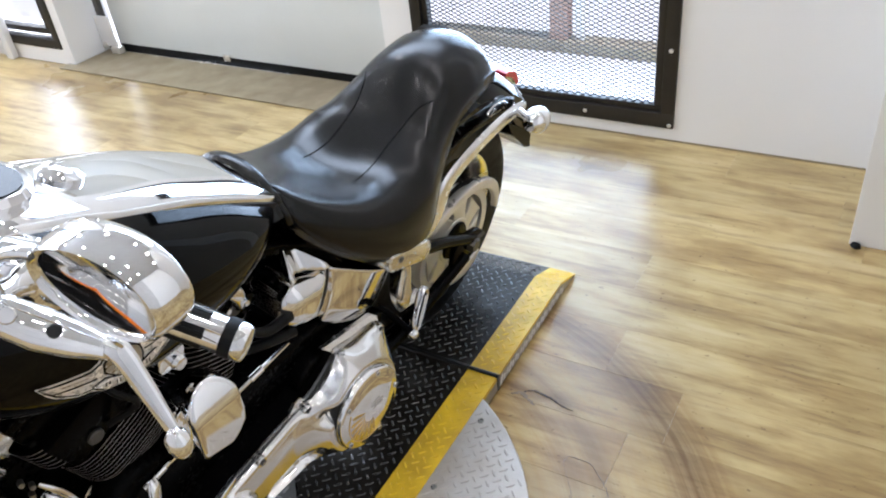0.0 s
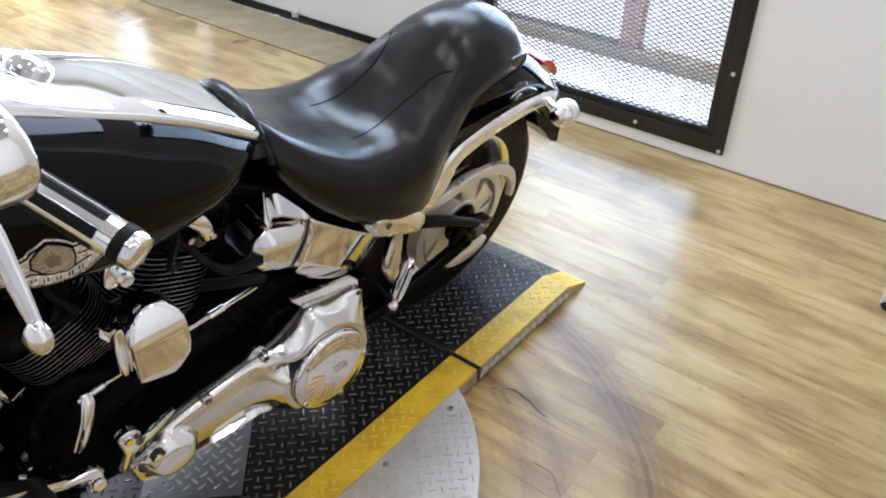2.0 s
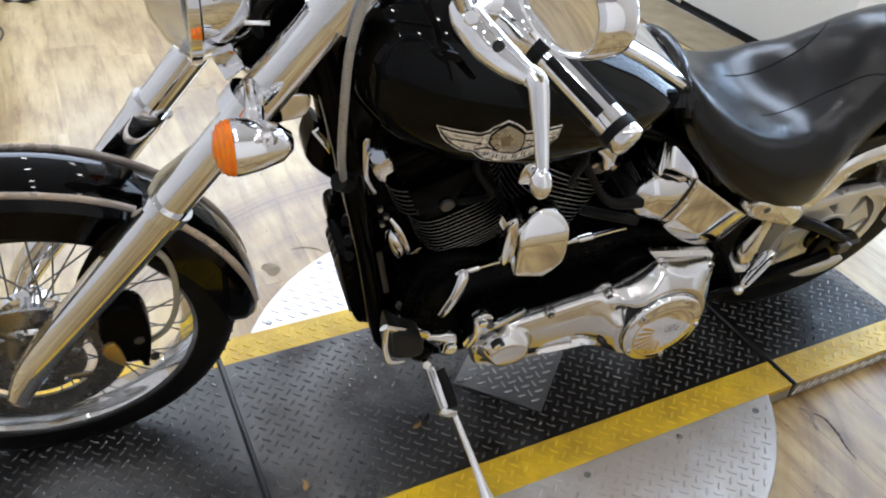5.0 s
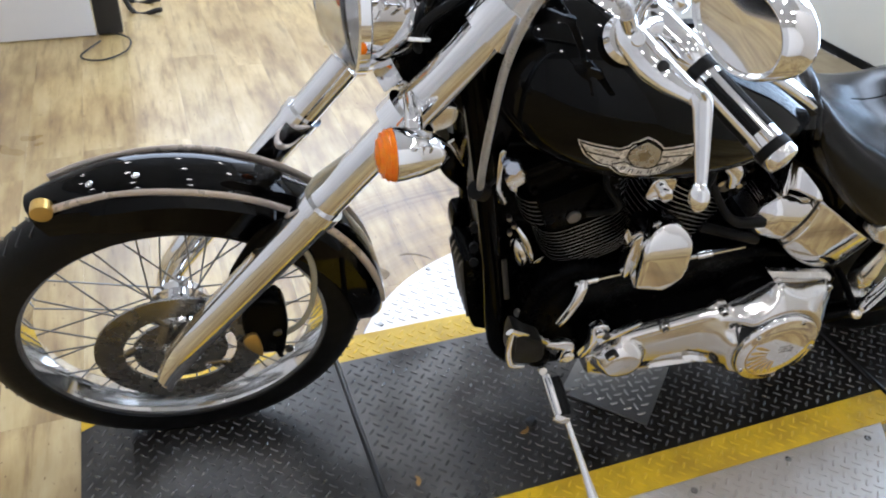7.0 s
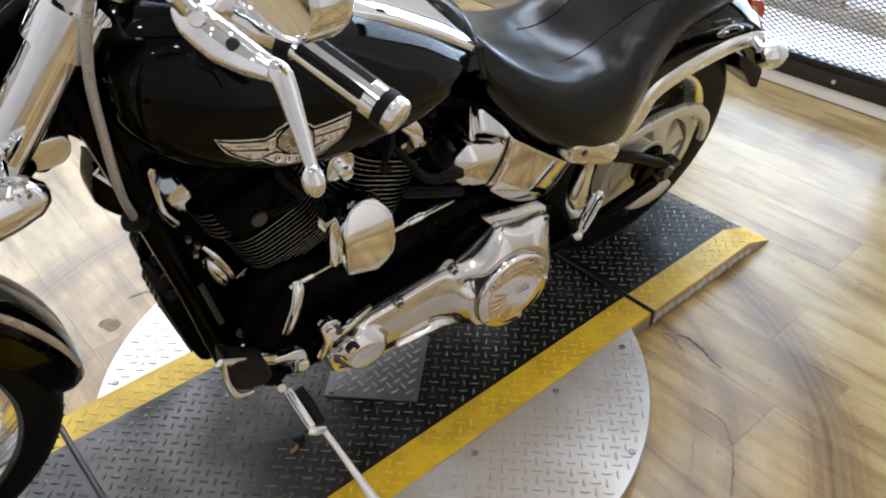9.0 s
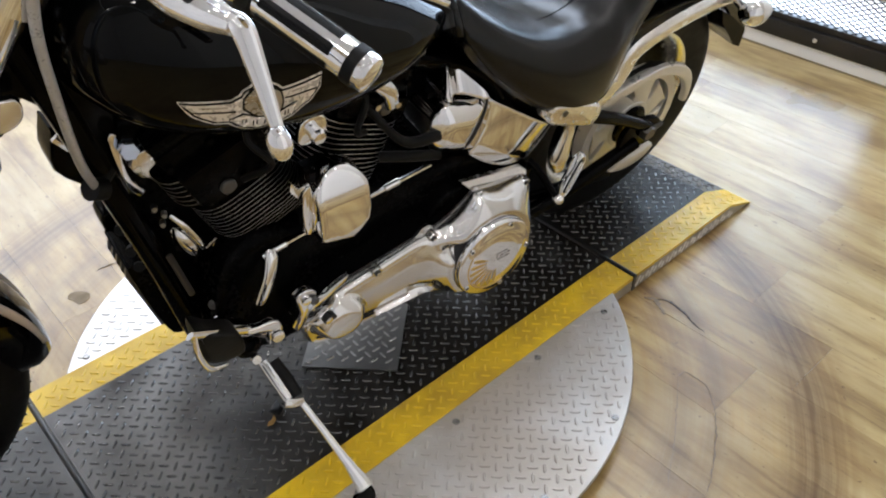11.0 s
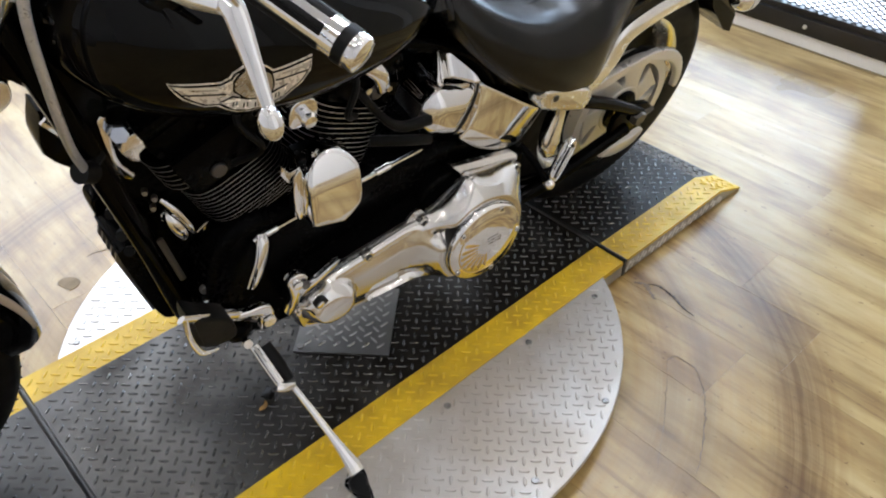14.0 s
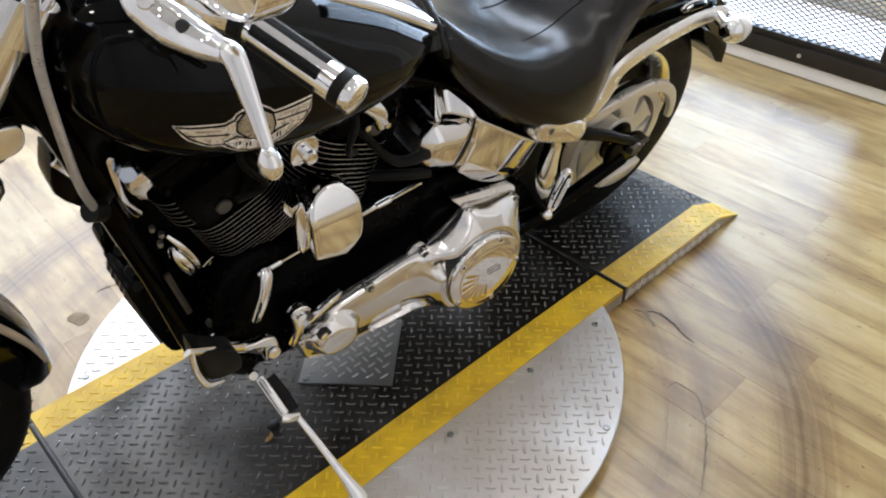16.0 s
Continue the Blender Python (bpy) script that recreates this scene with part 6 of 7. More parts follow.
# belt, guard
part("belt_guard", slab(rounded([(-0.185, 0.436), (-0.165, 0.456), (-0.10, 0.477), (0.0, 0.491), (0.06, 0.493), (0.12, 0.472), (0.165, 0.435), (0.186, 0.388), (0.188, 0.350), (0.172, 0.348), (0.166, 0.382), (0.143, 0.418), (0.105, 0.446), (0.05, 0.464), (0.0, 0.466), (-0.06, 0.456), (-0.12, 0.438), (-0.17, 0.424)], 3), -0.116, -0.130, 0.005), SATIN, bike, "silver upper belt guard")
belt = []
for i in range(25):
    a = radians(96 - 192 * i / 24)
    belt.append((REAR.x + 0.150 * math.cos(a), -0.093, REAR.z + 0.150 * math.sin(a)))
belt = [(-0.50, -0.093, 0.395)] + belt + [(-0.50, -0.093, 0.255)]
part("drive_belt", tube(belt, 0.013, 8, 2, 0.25, up=(0, 1, 0)), RUBBER, bike, "black drive belt")
part("lower_guard", slab(rounded([(-0.30, 0.235), (-0.10, 0.185), (-0.01, 0.170), (-0.01, 0.188), (-0.10, 0.205), (-0.30, 0.255)], 3), -0.108, -0.118, 0.003), FRAME_BLACK, bike)
part("belt_deflector", slab(rounded([(-0.005, 0.190), (0.032, 0.176), (0.074, 0.175), (0.114, 0.187), (0.136, 0.213), (0.128, 0.224), (0.098, 0.214), (0.062, 0.210), (0.024, 0.206)], 3), -0.108, -0.120, 0.004), SATIN, bike, "silver lower belt deflector")

# engine
CRANK = Vector((-0.845, 0, 0.345))
part("crankcase", slab(rounded([(-1.04, 0.26), (-1.02, 0.42), (-0.95, 0.49), (-0.845, 0.47), (-0.74, 0.49), (-0.60, 0.47), (-0.46, 0.45), (-0.43, 0.30), (-0.50, 0.18), (-0.80, 0.165), (-0.98, 0.18)], 4), 0.12, -0.12, 0.02), ENGINE, bike, "black engine case")
for s, name in ((-1, "front_cylinder"), (1, "rear_cylinder")):
    tilt = Matrix.Translation(CRANK) @ Matrix.Rotation(radians(22.5 * s), 4, "Y")
    cyl = part(name, moved(moved(spun([(0, 0.08), (0.055, 0.08), (0.055, 0.34), (0, 0.34)], 32), Matrix.Rotation(radians(90), 4, "X")), tilt), ENGINE, bike, "black finned cylinder with bright fin edges")
    squared = lambda wx, wy: [(wx * math.copysign(abs(math.cos(t)) ** 0.5, math.cos(t)), wy * math.copysign(abs(math.sin(t)) ** 0.5, math.sin(t))) for t in (2 * math.pi * j / 40 for j in range(40))]
    count = 13 if s < 0 else 17
    head = 0.148 + 0.010 * count - 0.002
    for i in range(count):
        h = 0.148 + i * 0.0100
        ring = squared(0.080 + 0.009 * min(1, i / 4), 0.094 + 0.008 * min(1, i / 4))
        part("fin", moved(skin([[(x, y, z) for x, y in ring] for z in (h - 0.0018, h + 0.0018)]), tilt), ENGINE, cyl)
        part("fin_edge", moved(skin([[(x * k, y * k, z) for x, y in ring] for z, k in ((h + 0.0009, 1.0015), (h + 0.0017, 1.0015), (h + 0.0018, 0.997))], caps=False), tilt), FIN_EDGE, cyl, "bright machined fin edge")
    # the head: a smooth block whose front and back carry short fins
    part("head_block", moved(box(-0.072, 0.072, -0.102, 0.09, head, 0.362, 0.012), tilt), ENGINE, cyl, "black cylinder head")
    for i in range(6 if s < 0 else 3):
        h = head + 0.010 + i * 0.0125
        ring = squared(0.102, 0.090)
        part("head_fin", moved(skin([[(x, y, z) for x, y in ring] for z in (h - 0.002, h + 0.002)]), tilt), ENGINE, cyl)
        for first, last in ((18, 28), (32, 40)):
            arc = [p for p in ring[first:last] if p[1] < 0.02]
            part("fin_edge", moved(skin([[(x * k, y * k, z) for x, y in arc] for z, k in ((h + 0.0010, 1.002), (h + 0.0019, 1.002), (h + 0.0020, 0.997))], caps=False, closed=False), tilt), FIN_EDGE, cyl)
    rb = part("rocker_box", moved(box(-0.080, 0.080, -0.080, 0.080, 0.355, 0.405, 0.014), tilt), ENGINE, bike, "black rocker box")
    part("rocker_lid", moved(box(-0.078, 0.078, -0.082, 0.082, 0.407, 0.432, 0.010), tilt), ENGINE, rb)
    for x in (-0.07, 0.0, 0.07):
        part("rocker_bolt", moved(bolt((x, -0.0805, 0.378), (0, -1, 0), 0.007, 0.006), tilt), ENGINE, rb)
    part("head_bolt", moved(bolt((0.02 * s, -0.1015, head + 0.026), (0, -1, 0), 0.013, 0.007, 8), tilt), SCREW, cyl, "dull round head plug")
    part("plug_cable", tube([(-0.845 + s * 0.11, -0.105, 0.62), (-0.845 + s * 0.075, -0.135, 0.66), (-0.845 + s * 0.10, -0.11, 0.71), (-0.845 + s * 0.02, -0.05, 0.74)], 0.006, 8, 6), RUBBER, bike, "black spark plug cable")
    for k in (0, 1):
        part("pushrod_tube", tube([CRANK + Vector((s * (0.02 + 0.03 * k), 0.105, 0.08)), CRANK + Vector((s * (0.10 + 0.02 * k), 0.095, 0.32))], 0.013, 12, 1), CHROME, bike, "chrome pushrod tube")
HORN = [(-0.872, 0.513), (-0.873, 0.56), (-0.873, 0.590)] + [(-0.825 + 0.0485 * math.cos(radians(a)), 0.588 + 0.044 * math.sin(radians(a))) for a in range(165, 0, -15)] + [(-0.777, 0.580), (-0.776, 0.55), (-0.780, 0.528), (-0.797, 0.510), (-0.815, 0.499), (-0.845, 0.507)]
shell = relief(HORN, lambda x, z, d: 0.196 - rolled(d, 0.007) - 9.0 * max(0.0, z - 0.578) ** 2 + 0.16 * (0.565 - z) - 0.10 * max(0.0, 0.512 + 0.3 * abs(x + 0.83) - z), 0.135, 0.005, (0.0015, 0.004, 0.007))
horn = part("horn_cover", shell, CHROME, bike, "chrome horn cover")
part("horn_flange", merged(slab(rounded([(-0.884, 0.515), (-0.890, 0.560), (-0.889, 0.610), (-0.876, 0.622), (-0.872, 0.59), (-0.873, 0.52)], 2), -0.150, -0.172, 0.003), slab([(-0.886, 0.580), (-0.905, 0.612), (-0.902, 0.630), (-0.884, 0.602)], -0.150, -0.158, 0.001)), CHROME, horn, "chrome side flange")
part("horn_mount", box(-0.855, -0.80, -0.150, -0.09, 0.53, 0.60, 0.006), ENGINE, horn)
part("choke_knob", merged(slab(rounded([(-0.872, 0.672), (-0.868, 0.712), (-0.845, 0.722), (-0.825, 0.708), (-0.830, 0.675)], 3), -0.125, -0.135, 0.003), moved(spun([(0, 0), (0.012, 0), (0.014, -0.014), (0.010, -0.020), (0, -0.021)], 16), Matrix.Translation((-0.848, -0.135, 0.693)))), CHROME, bike, "chrome choke knob on a bracket")

# primary drive cover: a polished casting with a raised rim, a scoop in its lower edge, a hollow beside the clutch and a nose in front
PRIM = rounded([(-0.904, 0.258), (-0.908, 0.288), (-0.888, 0.313), (-0.850, 0.336), (-0.740, 0.357), (-0.676, 0.368), (-0.606, 0.379), (-0.557, 0.406), (-0.527, 0.430), (-0.511, 0.434), (-0.460, 0.422), (-0.400, 0.413), (-0.378, 0.396), (-0.380, 0.360), (-0.388, 0.300), (-0.405, 0.225), (-0.455, 0.19), (-0.52, 0.188), (-0.560, 0.210), (-0.598, 0.226), (-0.640, 0.222), (-0.690, 0.222), (-0.758, 0.224), (-0.80, 0.226), (-0.855, 0.226), (-0.893, 0.240)], 3)
DC = Vector((-0.503, -0.238, 0.297))


SCOOP = ((-0.735, 0.248), (-0.640, 0.256))


def primary_face(x, z, d):
    r = math.hypot(x - DC.x, z - DC.z)
    h = 0.184 - rolled(d, 0.004) + 0.0035 * math.exp(-((d - 0.006) / 0.004) ** 2) + 0.012 * min(1.0, d / 0.04) ** 0.7
    flare = max(0.0, min(1.0, (0.176 - r) / 0.072))
    h += (0.231 - h) * flare ** 1.8 * min(1.0, d / 0.012)
    h -= 0.024 * bell(x, z, -0.592, 0.345, 0.022, 0.016)
    gap = capsule(x, z, *SCOOP)
    h -= 0.013 * max(0.0, min(1.0, (0.025 - gap) / 0.006)) * max(0.0, min(1.0, (d - 0.006) / 0.006))
    nose = math.hypot((x + 0.840) / 0.056, (z - 0.292) / 0.043)
    h += 0.026 * max(0.0, min(1.0, (1.0 - nose) / 0.35)) ** 0.6
    return h + 0.10 * (0.33 - z)


SCOOP_EDGE = [(cx + r * math.cos(radians(a)), cz + r * math.sin(radians(a))) for r in (0.0185, 0.022, 0.0255) for (cx, cz), first in ((SCOOP[0], 95), (SCOOP[1], -85)) for a in range(first, first + 181, 9)]
SCOOP_EDGE += [(SCOOP[0][0] + (SCOOP[1][0] - SCOOP[0][0]) * i / 28, SCOOP[0][1] + (SCOOP[1][1] - SCOOP[0][1]) * i / 28 + r) for i in range(1, 28) for r in (0.0185, 0.022, 0.0255)]
primary = part("primary_cover", relief(PRIM, primary_face, 0.165, 0.0036, (0.0012, 0.003, 0.006, 0.009, 0.012), SCOOP_EDGE), CASE, bike, "polished aluminium primary drive cover", sharp=50)
part("inner_primary", slab(inset(PRIM, 0.003), -0.100, -0.168, 0.002), ENGINE, primary, "black inner case")
LEANING = Matrix(((1, 0, 0, 0), (0, 1, 0.10, -0.033), (0, 0, 1, 0), (0, 0, 0, 1)))
derby_at = LEANING @ Matrix.Translation((DC.x, 0, DC.z))
part("derby_groove", moved(spun([(0, -0.205), (0.0940, -0.205), (0.0940, -0.2312), (0, -0.2314)], 48), derby_at), SEAM_BLACK, primary)
derby = part("derby_cover", moved(spun([(0, -0.2320), (0.0928, -0.2320), (0.0924, -0.2405), (0.0905, -0.2432), (0.087, -0.2446), (0.079, -0.2450), (0.077, -0.2462), (0.05, -0.248), (0, -0.249)], 48), derby_at), CHROME, primary, "chrome round derby cover with worn gold print")
for i in range(5):
    a = 2 * math.pi * i / 5 + 1.2
    part("derby_screw", moved(bolt((DC.x + 0.083 * math.cos(a), -0.2440, DC.z + 0.083 * math.sin(a)), (0, -1, 0), 0.0065, 0.003, 8), LEANING), CASE, primary)
    part("screw_socket", moved(bolt((DC.x + 0.083 * math.cos(a), -0.2468, DC.z + 0.083 * math.sin(a)), (0, -1, 0), 0.0034, 0.0006, 6), LEANING), SEAM_BLACK, primary)
ring = [(0.070, -0.2462), (0.0725, -0.2462), (0.0725, -0.2474), (0.070, -0.2476)]
part("print_ring", moved(lathe(ring, 40, (150, 290)), derby_at), GOLD, primary, "worn gold ring print")
for k, (x, z, w_, h_) in enumerate(((0.012, 0.016, 0.014, 0.003), (0.016, 0.008, 0.018, 0.003), (0.018, 0.000, 0.016, 0.003))):
    part("print_bar", moved(slab([(DC.x + x - w_, DC.z + z - h_ / 2), (DC.x + x + w_, DC.z + z - h_ / 2), (DC.x + x + w_, DC.z + z + h_ / 2), (DC.x + x - w_, DC.z + z + h_ / 2)], -0.2480, -0.2494, 0.0002, 1), LEANING), DISC_STEEL, primary)
for k in range(8):
    t = radians(158 + 16 * k)
    long = 0.066 - 0.002 * abs(k - 3)
    part("print_feather", moved(slab(rounded([(DC.x + r * math.cos(t + d), DC.z + r * math.sin(t + d)) for r, d in ((0.026, -0.05), (0.048, -0.10), (long, -0.055), (long + 0.003, 0.03), (0.048, 0.07), (0.026, 0.05))], 2), -0.2470, -0.2486, 0.0002, 1), LEANING), GOLD, primary)
part("nose_slot", slab(rounded([(-0.880, 0.318), (-0.868, 0.334), (-0.853, 0.322), (-0.862, 0.304)], 3), -0.205, -0.2165, 0.001), SEAM_BLACK, primary, "dark slot in the nose")
part("nose_window", slab(rounded([(-0.877, 0.318), (-0.869, 0.328), (-0.862, 0.322), (-0.867, 0.309)], 3), -0.2160, -0.2175, 0.0005), CHROME, primary)
for x, z in ((-0.751, 0.352), (-0.623, 0.370), (-0.514, 0.424), (-0.394, 0.401)):
    lift = 0.10 * (z - 0.33)
    part("cover_lug", moved(spun([(0, -0.172), (0.0115, -0.174), (0.0115, -0.190), (0.0100, -0.1935), (0, -0.1935)], 18), Matrix.Translation((x, lift, z))), CASE, primary)
    part("cover_bolt", bolt((x, -0.1942 + lift, z), (0, -1, 0), 0.0072, 0.0025), SEAM_BLACK, primary)
    part("bolt_socket", bolt((x, -0.1966 + lift, z), (0, -1, 0), 0.0034, 0.0008, 8), CHROME, primary)
# the gearbox's flat side panel, leaning in, and a bracket tab on the cover's upper edge
part("transmission_cover", skin([[(-0.541, o - 0.154, 0.448), (-0.384, o - 0.154, 0.416), (-0.374, o - 0.160, 0.408), (-0.380, o - 0.170, 0.398), (-0.514, o - 0.170, 0.421)] for o in (0.0, 0.010)]), POLISHED, bike, "satin gearbox side panel", sharp=20)
part("gearbox", slab(rounded([(-0.60, 0.30), (-0.60, 0.40), (-0.53, 0.425), (-0.36, 0.395), (-0.34, 0.36), (-0.36, 0.24), (-0.50, 0.22)], 3), 0.10, -0.150, 0.008), ENGINE, bike, "black gearbox")
for k in range(5):
    part("gearbox_rib", tube([(-0.592 + 0.014 * k, -0.150, 0.372 + 0.010 * k), (-0.585 + 0.014 * k, -0.152, 0.335 + 0.010 * k)], 0.003, 6, 1), ENGINE, bike)
part("bracket_tab", slab([(-0.652, 0.372), (-0.638, 0.388), (-0.620, 0.388), (-0.606, 0.370)], -0.162, -0.170, 0.001), CASE, bike, "small bright bracket tab")

# oil tank and its chrome cover
def rolled_panel(outline, base, dome, reach_, edge):
    """A bowed chrome cover: it rises from its rim over the given reach."""
    return relief(outline, lambda x, z, d: base - rolled(d, edge) + dome * (1 - (1 - min(1.0, d / reach_)) ** 2), base - 0.07, 0.005, (0.0012, 0.003))


OIL_SIDE = [(-0.484, 0.612), (-0.440, 0.583), (-0.395, 0.550), (-0.305, 0.485), (-0.322, 0.452), (-0.350, 0.418), (-0.383, 0.414), (-0.418, 0.427), (-0.449, 0.443), (-0.488, 0.468), (-0.519, 0.496), (-0.506, 0.523), (-0.491, 0.555), (-0.485, 0.588)]


def oil_face(x, z, d):
    """Bowed from front to back like a wide cylinder, with its lower edge turned in."""
    u = ((x + 0.405) * 0.80 - (z - 0.515) * 0.60) / 0.105
    v = ((x + 0.405) * 0.60 + (z - 0.515) * 0.80) / 0.085
    return 0.138 + 0.014 * (1 - u * u) - 0.020 * max(0.0, -v - 0.62) - rolled(d, 0.003)


part("oil_tank", relief(OIL_SIDE, oil_face, 0.02, 0.005, (0.001, 0.0025)), CHROME, bike, "chrome oil tank side", sharp=50)
OIL_FRONT = rounded([(-0.486, 0.606), (-0.489, 0.580), (-0.496, 0.553), (-0.511, 0.522), (-0.524, 0.498), (-0.548, 0.503), (-0.574, 0.512), (-0.602, 0.530), (-0.612, 0.555), (-0.610, 0.580), (-0.598, 0.606), (-0.575, 0.622), (-0.545, 0.618), (-0.515, 0.612)], 2)
part("oil_tank_end", rolled_panel(OIL_FRONT, 0.118, 0.026, 0.040, 0.004), CHROME, bike, "chrome rounded oil tank end", sharp=60)
OIL_TOP = rounded([(-0.484, 0.618), (-0.515, 0.620), (-0.548, 0.626), (-0.578, 0.634), (-0.574, 0.655), (-0.558, 0.682), (-0.540, 0.674), (-0.515, 0.652)], 2)
part("oil_tank_shoulder", relief(OIL_TOP, lambda x, z, d: 0.125 - rolled(d, 0.003) - 0.55 * max(0.0, z - 0.615) + 0.012 * math.sin((x + 0.6) * 75), 0.06, 0.004, (0.001, 0.0025)), CHROME, bike, "chrome swept oil tank shoulder", sharp=60)
part("oil_tank_seam", tube([(-0.4845, -0.124, 0.616), (-0.487, -0.126, 0.584), (-0.4935, -0.126, 0.554), (-0.5085, -0.126, 0.5225), (-0.521, -0.120, 0.497)], 0.0022, 6, 4), SEAM_BLACK, bike)
part("oil_hose", tube([(-0.596, -0.13, 0.573), (-0.652, -0.130, 0.580), (-0.690, -0.125, 0.610), (-0.727, -0.105, 0.664), (-0.75, -0.08, 0.70)], [0.0115, 0.0100, 0.0075, 0.0070, 0.0065], 12, 6), RUBBER, bike, "black ribbed hose")
part("oil_hose", tube([(-0.588, -0.13, 0.523), (-0.649, -0.125, 0.543), (-0.70, -0.10, 0.545)], 0.010, 12, 4), RUBBER, bike)
part("battery_box", box(-0.59, -0.36, -0.085, 0.085, 0.50, 0.63, 0.012), ENGINE, bike)
for x, z in ((-0.70, 0.70), (-0.68, 0.665), (-0.72, 0.675)):
    part("frame_bolt", bolt((x, -0.11, z), (0, -1, 0), 0.007, 0.010), CHROME, bike)
part("coil_bracket", tube([(-0.735, -0.10, 0.725), (-0.70, -0.115, 0.70), (-0.685, -0.11, 0.66)], 0.014, 10, 5, 0.5), CHROME, bike)

# foot controls, kickstand, linkage
part("rider_peg_bracket", merged(tube([(-1.045, -0.10, 0.31), (-1.0, -0.16, 0.325), (-0.965, -0.195, 0.345)], 0.014, 10, 5), tube([(-1.125, -0.252, 0.512), (-1.08, -0.235, 0.462), (-1.02, -0.213, 0.395), (-0.966, -0.193, 0.336)], [0.008, 0.010, 0.012, 0.017], 12, 6, 0.5, up=(0, 1, 0))), CHROME, bike, "chrome forward control bracket")
part("control_plate", slab(rounded([(-1.112, 0.470), (-1.086, 0.458), (-1.022, 0.410), (-0.990, 0.405), (-0.968, 0.394), (-0.962, 0.358), (-0.973, 0.336), (-0.990, 0.344), (-0.990, 0.382), (-1.024, 0.398), (-1.088, 0.447)], 2), -0.208, -0.222, 0.004), CHROME, bike, "chrome footpeg plate with a round boss")
part("plate_boss", bolt((-0.975, -0.224, 0.362), (0, -1, 0), 0.012, 0.005, 8), POLISHED, bike)
part("bracket_web", tube([(-1.10, -0.225, 0.455), (-1.05, -0.21, 0.40), (-0.99, -0.185, 0.335)], [0.018, 0.022, 0.020], 12, 5, 0.6), ENGINE, bike, "black bracket web")
peg = part("rider_peg", slab(rounded([(-1.114, 0.504), (-1.085, 0.478), (-1.050, 0.450), (-1.043, 0.402), (-1.078, 0.398), (-1.102, 0.413), (-1.112, 0.440)], 3), -0.212, -0.248, 0.006), RUBBER, bike, "black rubber rider footpeg with chrome edge")
part("peg_edge", tube([(-1.118, -0.250, 0.506), (-1.119, -0.252, 0.474), (-1.115, -0.252, 0.440), (-1.106, -0.252, 0.411), (-1.094, -0.252, 0.402), (-1.078, -0.251, 0.397)], [0.0045, 0.0055, 0.0060, 0.0065, 0.0045, 0.0030], 12, 6, 0.8), CHROME, peg, "curved chrome peg edge")
part("peg_bolt", bolt((-1.018, -0.222, 0.326), (-0.1, -0.8, 0.5), 0.009, 0.008, 10), POLISHED, bike)
part("shift_lever", tube([(-0.930, -0.128, 0.462), (-0.934, -0.138, 0.452), (-0.946, -0.150, 0.425), (-0.962, -0.155, 0.390), (-0.972, -0.157, 0.374)], [0.010, 0.012, 0.0105, 0.0105, 0.008], 14, 5, 0.6), CHROME, bike, "chrome shift lever")
part("shift_rod", tube([(-0.94, -0.125, 0.452), (-0.80, -0.125, 0.475), (-0.60, -0.125, 0.50)], 0.0042, 8, 1), CHROME, bike, "chrome shift rod")
for a, b in (((-0.945, -0.125, 0.451), (-0.90, -0.125, 0.459)), ((-0.70, -0.125, 0.488), (-0.67, -0.125, 0.492))):
    part("shift_joint", tube([a, b], 0.0070, 10, 1), CHROME, bike)
part("shift_blade", slab([(-0.900, 0.352), (-0.878, 0.374), (-0.838, 0.396), (-0.822, 0.403), (-0.829, 0.388), (-0.860, 0.368), (-0.890, 0.346)], -0.192, -0.202, 0.002), CHROME, bike, "thin chrome blade over the cover's front")
part("blade_clamp", merged(slab(rounded([(-0.922, 0.392), (-0.902, 0.404), (-0.882, 0.388), (-0.892, 0.352), (-0.912, 0.300), (-0.926, 0.305), (-0.914, 0.345)], 2), -0.180, -0.196, 0.004), tube([(-0.905, -0.19, 0.385), (-0.905, -0.203, 0.385)], 0.009, 12, 1)), CHROME, bike, "chrome linkage clamp")
part("clamp_bolt", bolt((-0.890, -0.198, 0.376), (0, -1, 0), 0.008, 0.008), SCREW, bike)
stand = part("kickstand", tube([(-1.005, -0.218, 0.300), (-1.000, -0.252, 0.281), (-0.995, -0.286, 0.262)], [0.0095, 0.0105, 0.0100], 18, 6), CHROME, bike, "chrome kickstand with a rubber pad, folded down")
for o in (-0.0045, 0.0025):
    part("stand_groove", tube([(-1.005 + o, -0.2275, 0.3055 - abs(o) * 0.3), (-0.996 + o, -0.2880, 0.2705 - abs(o) * 0.3)], 0.0014, 8, 1), SEAM_BLACK, stand, "dark groove")
part("stand_pad", tube([(-0.986, -0.220, 0.292), (-0.980, -0.252, 0.273), (-0.976, -0.284, 0.254)], [0.0105, 0.0120, 0.0110], 14, 5), RUBBER, stand, "black rubber pad")
part("stand_knee", tube([(-1.002, -0.289, 0.262), (-0.988, -0.294, 0.255), (-0.970, -0.293, 0.243)], [0.0085, 0.0080, 0.0065], 14, 4, 0.4, up=(0, -0.6, 0.8)), CHROME, stand, "chrome knee plate")
part("stand_leg", tube([(-0.974, -0.292, 0.244), (-0.961, -0.335, 0.208), (-0.949, -0.377, 0.173), (-0.940, -0.410, 0.146), (-0.934, -0.434, 0.127)], [0.0060, 0.0064, 0.0074, 0.0105, 0.0150], 14, 6, 0.5, up=(0, -0.6, 0.8)), CHROME, stand, "slim leg that widens to a paddle")
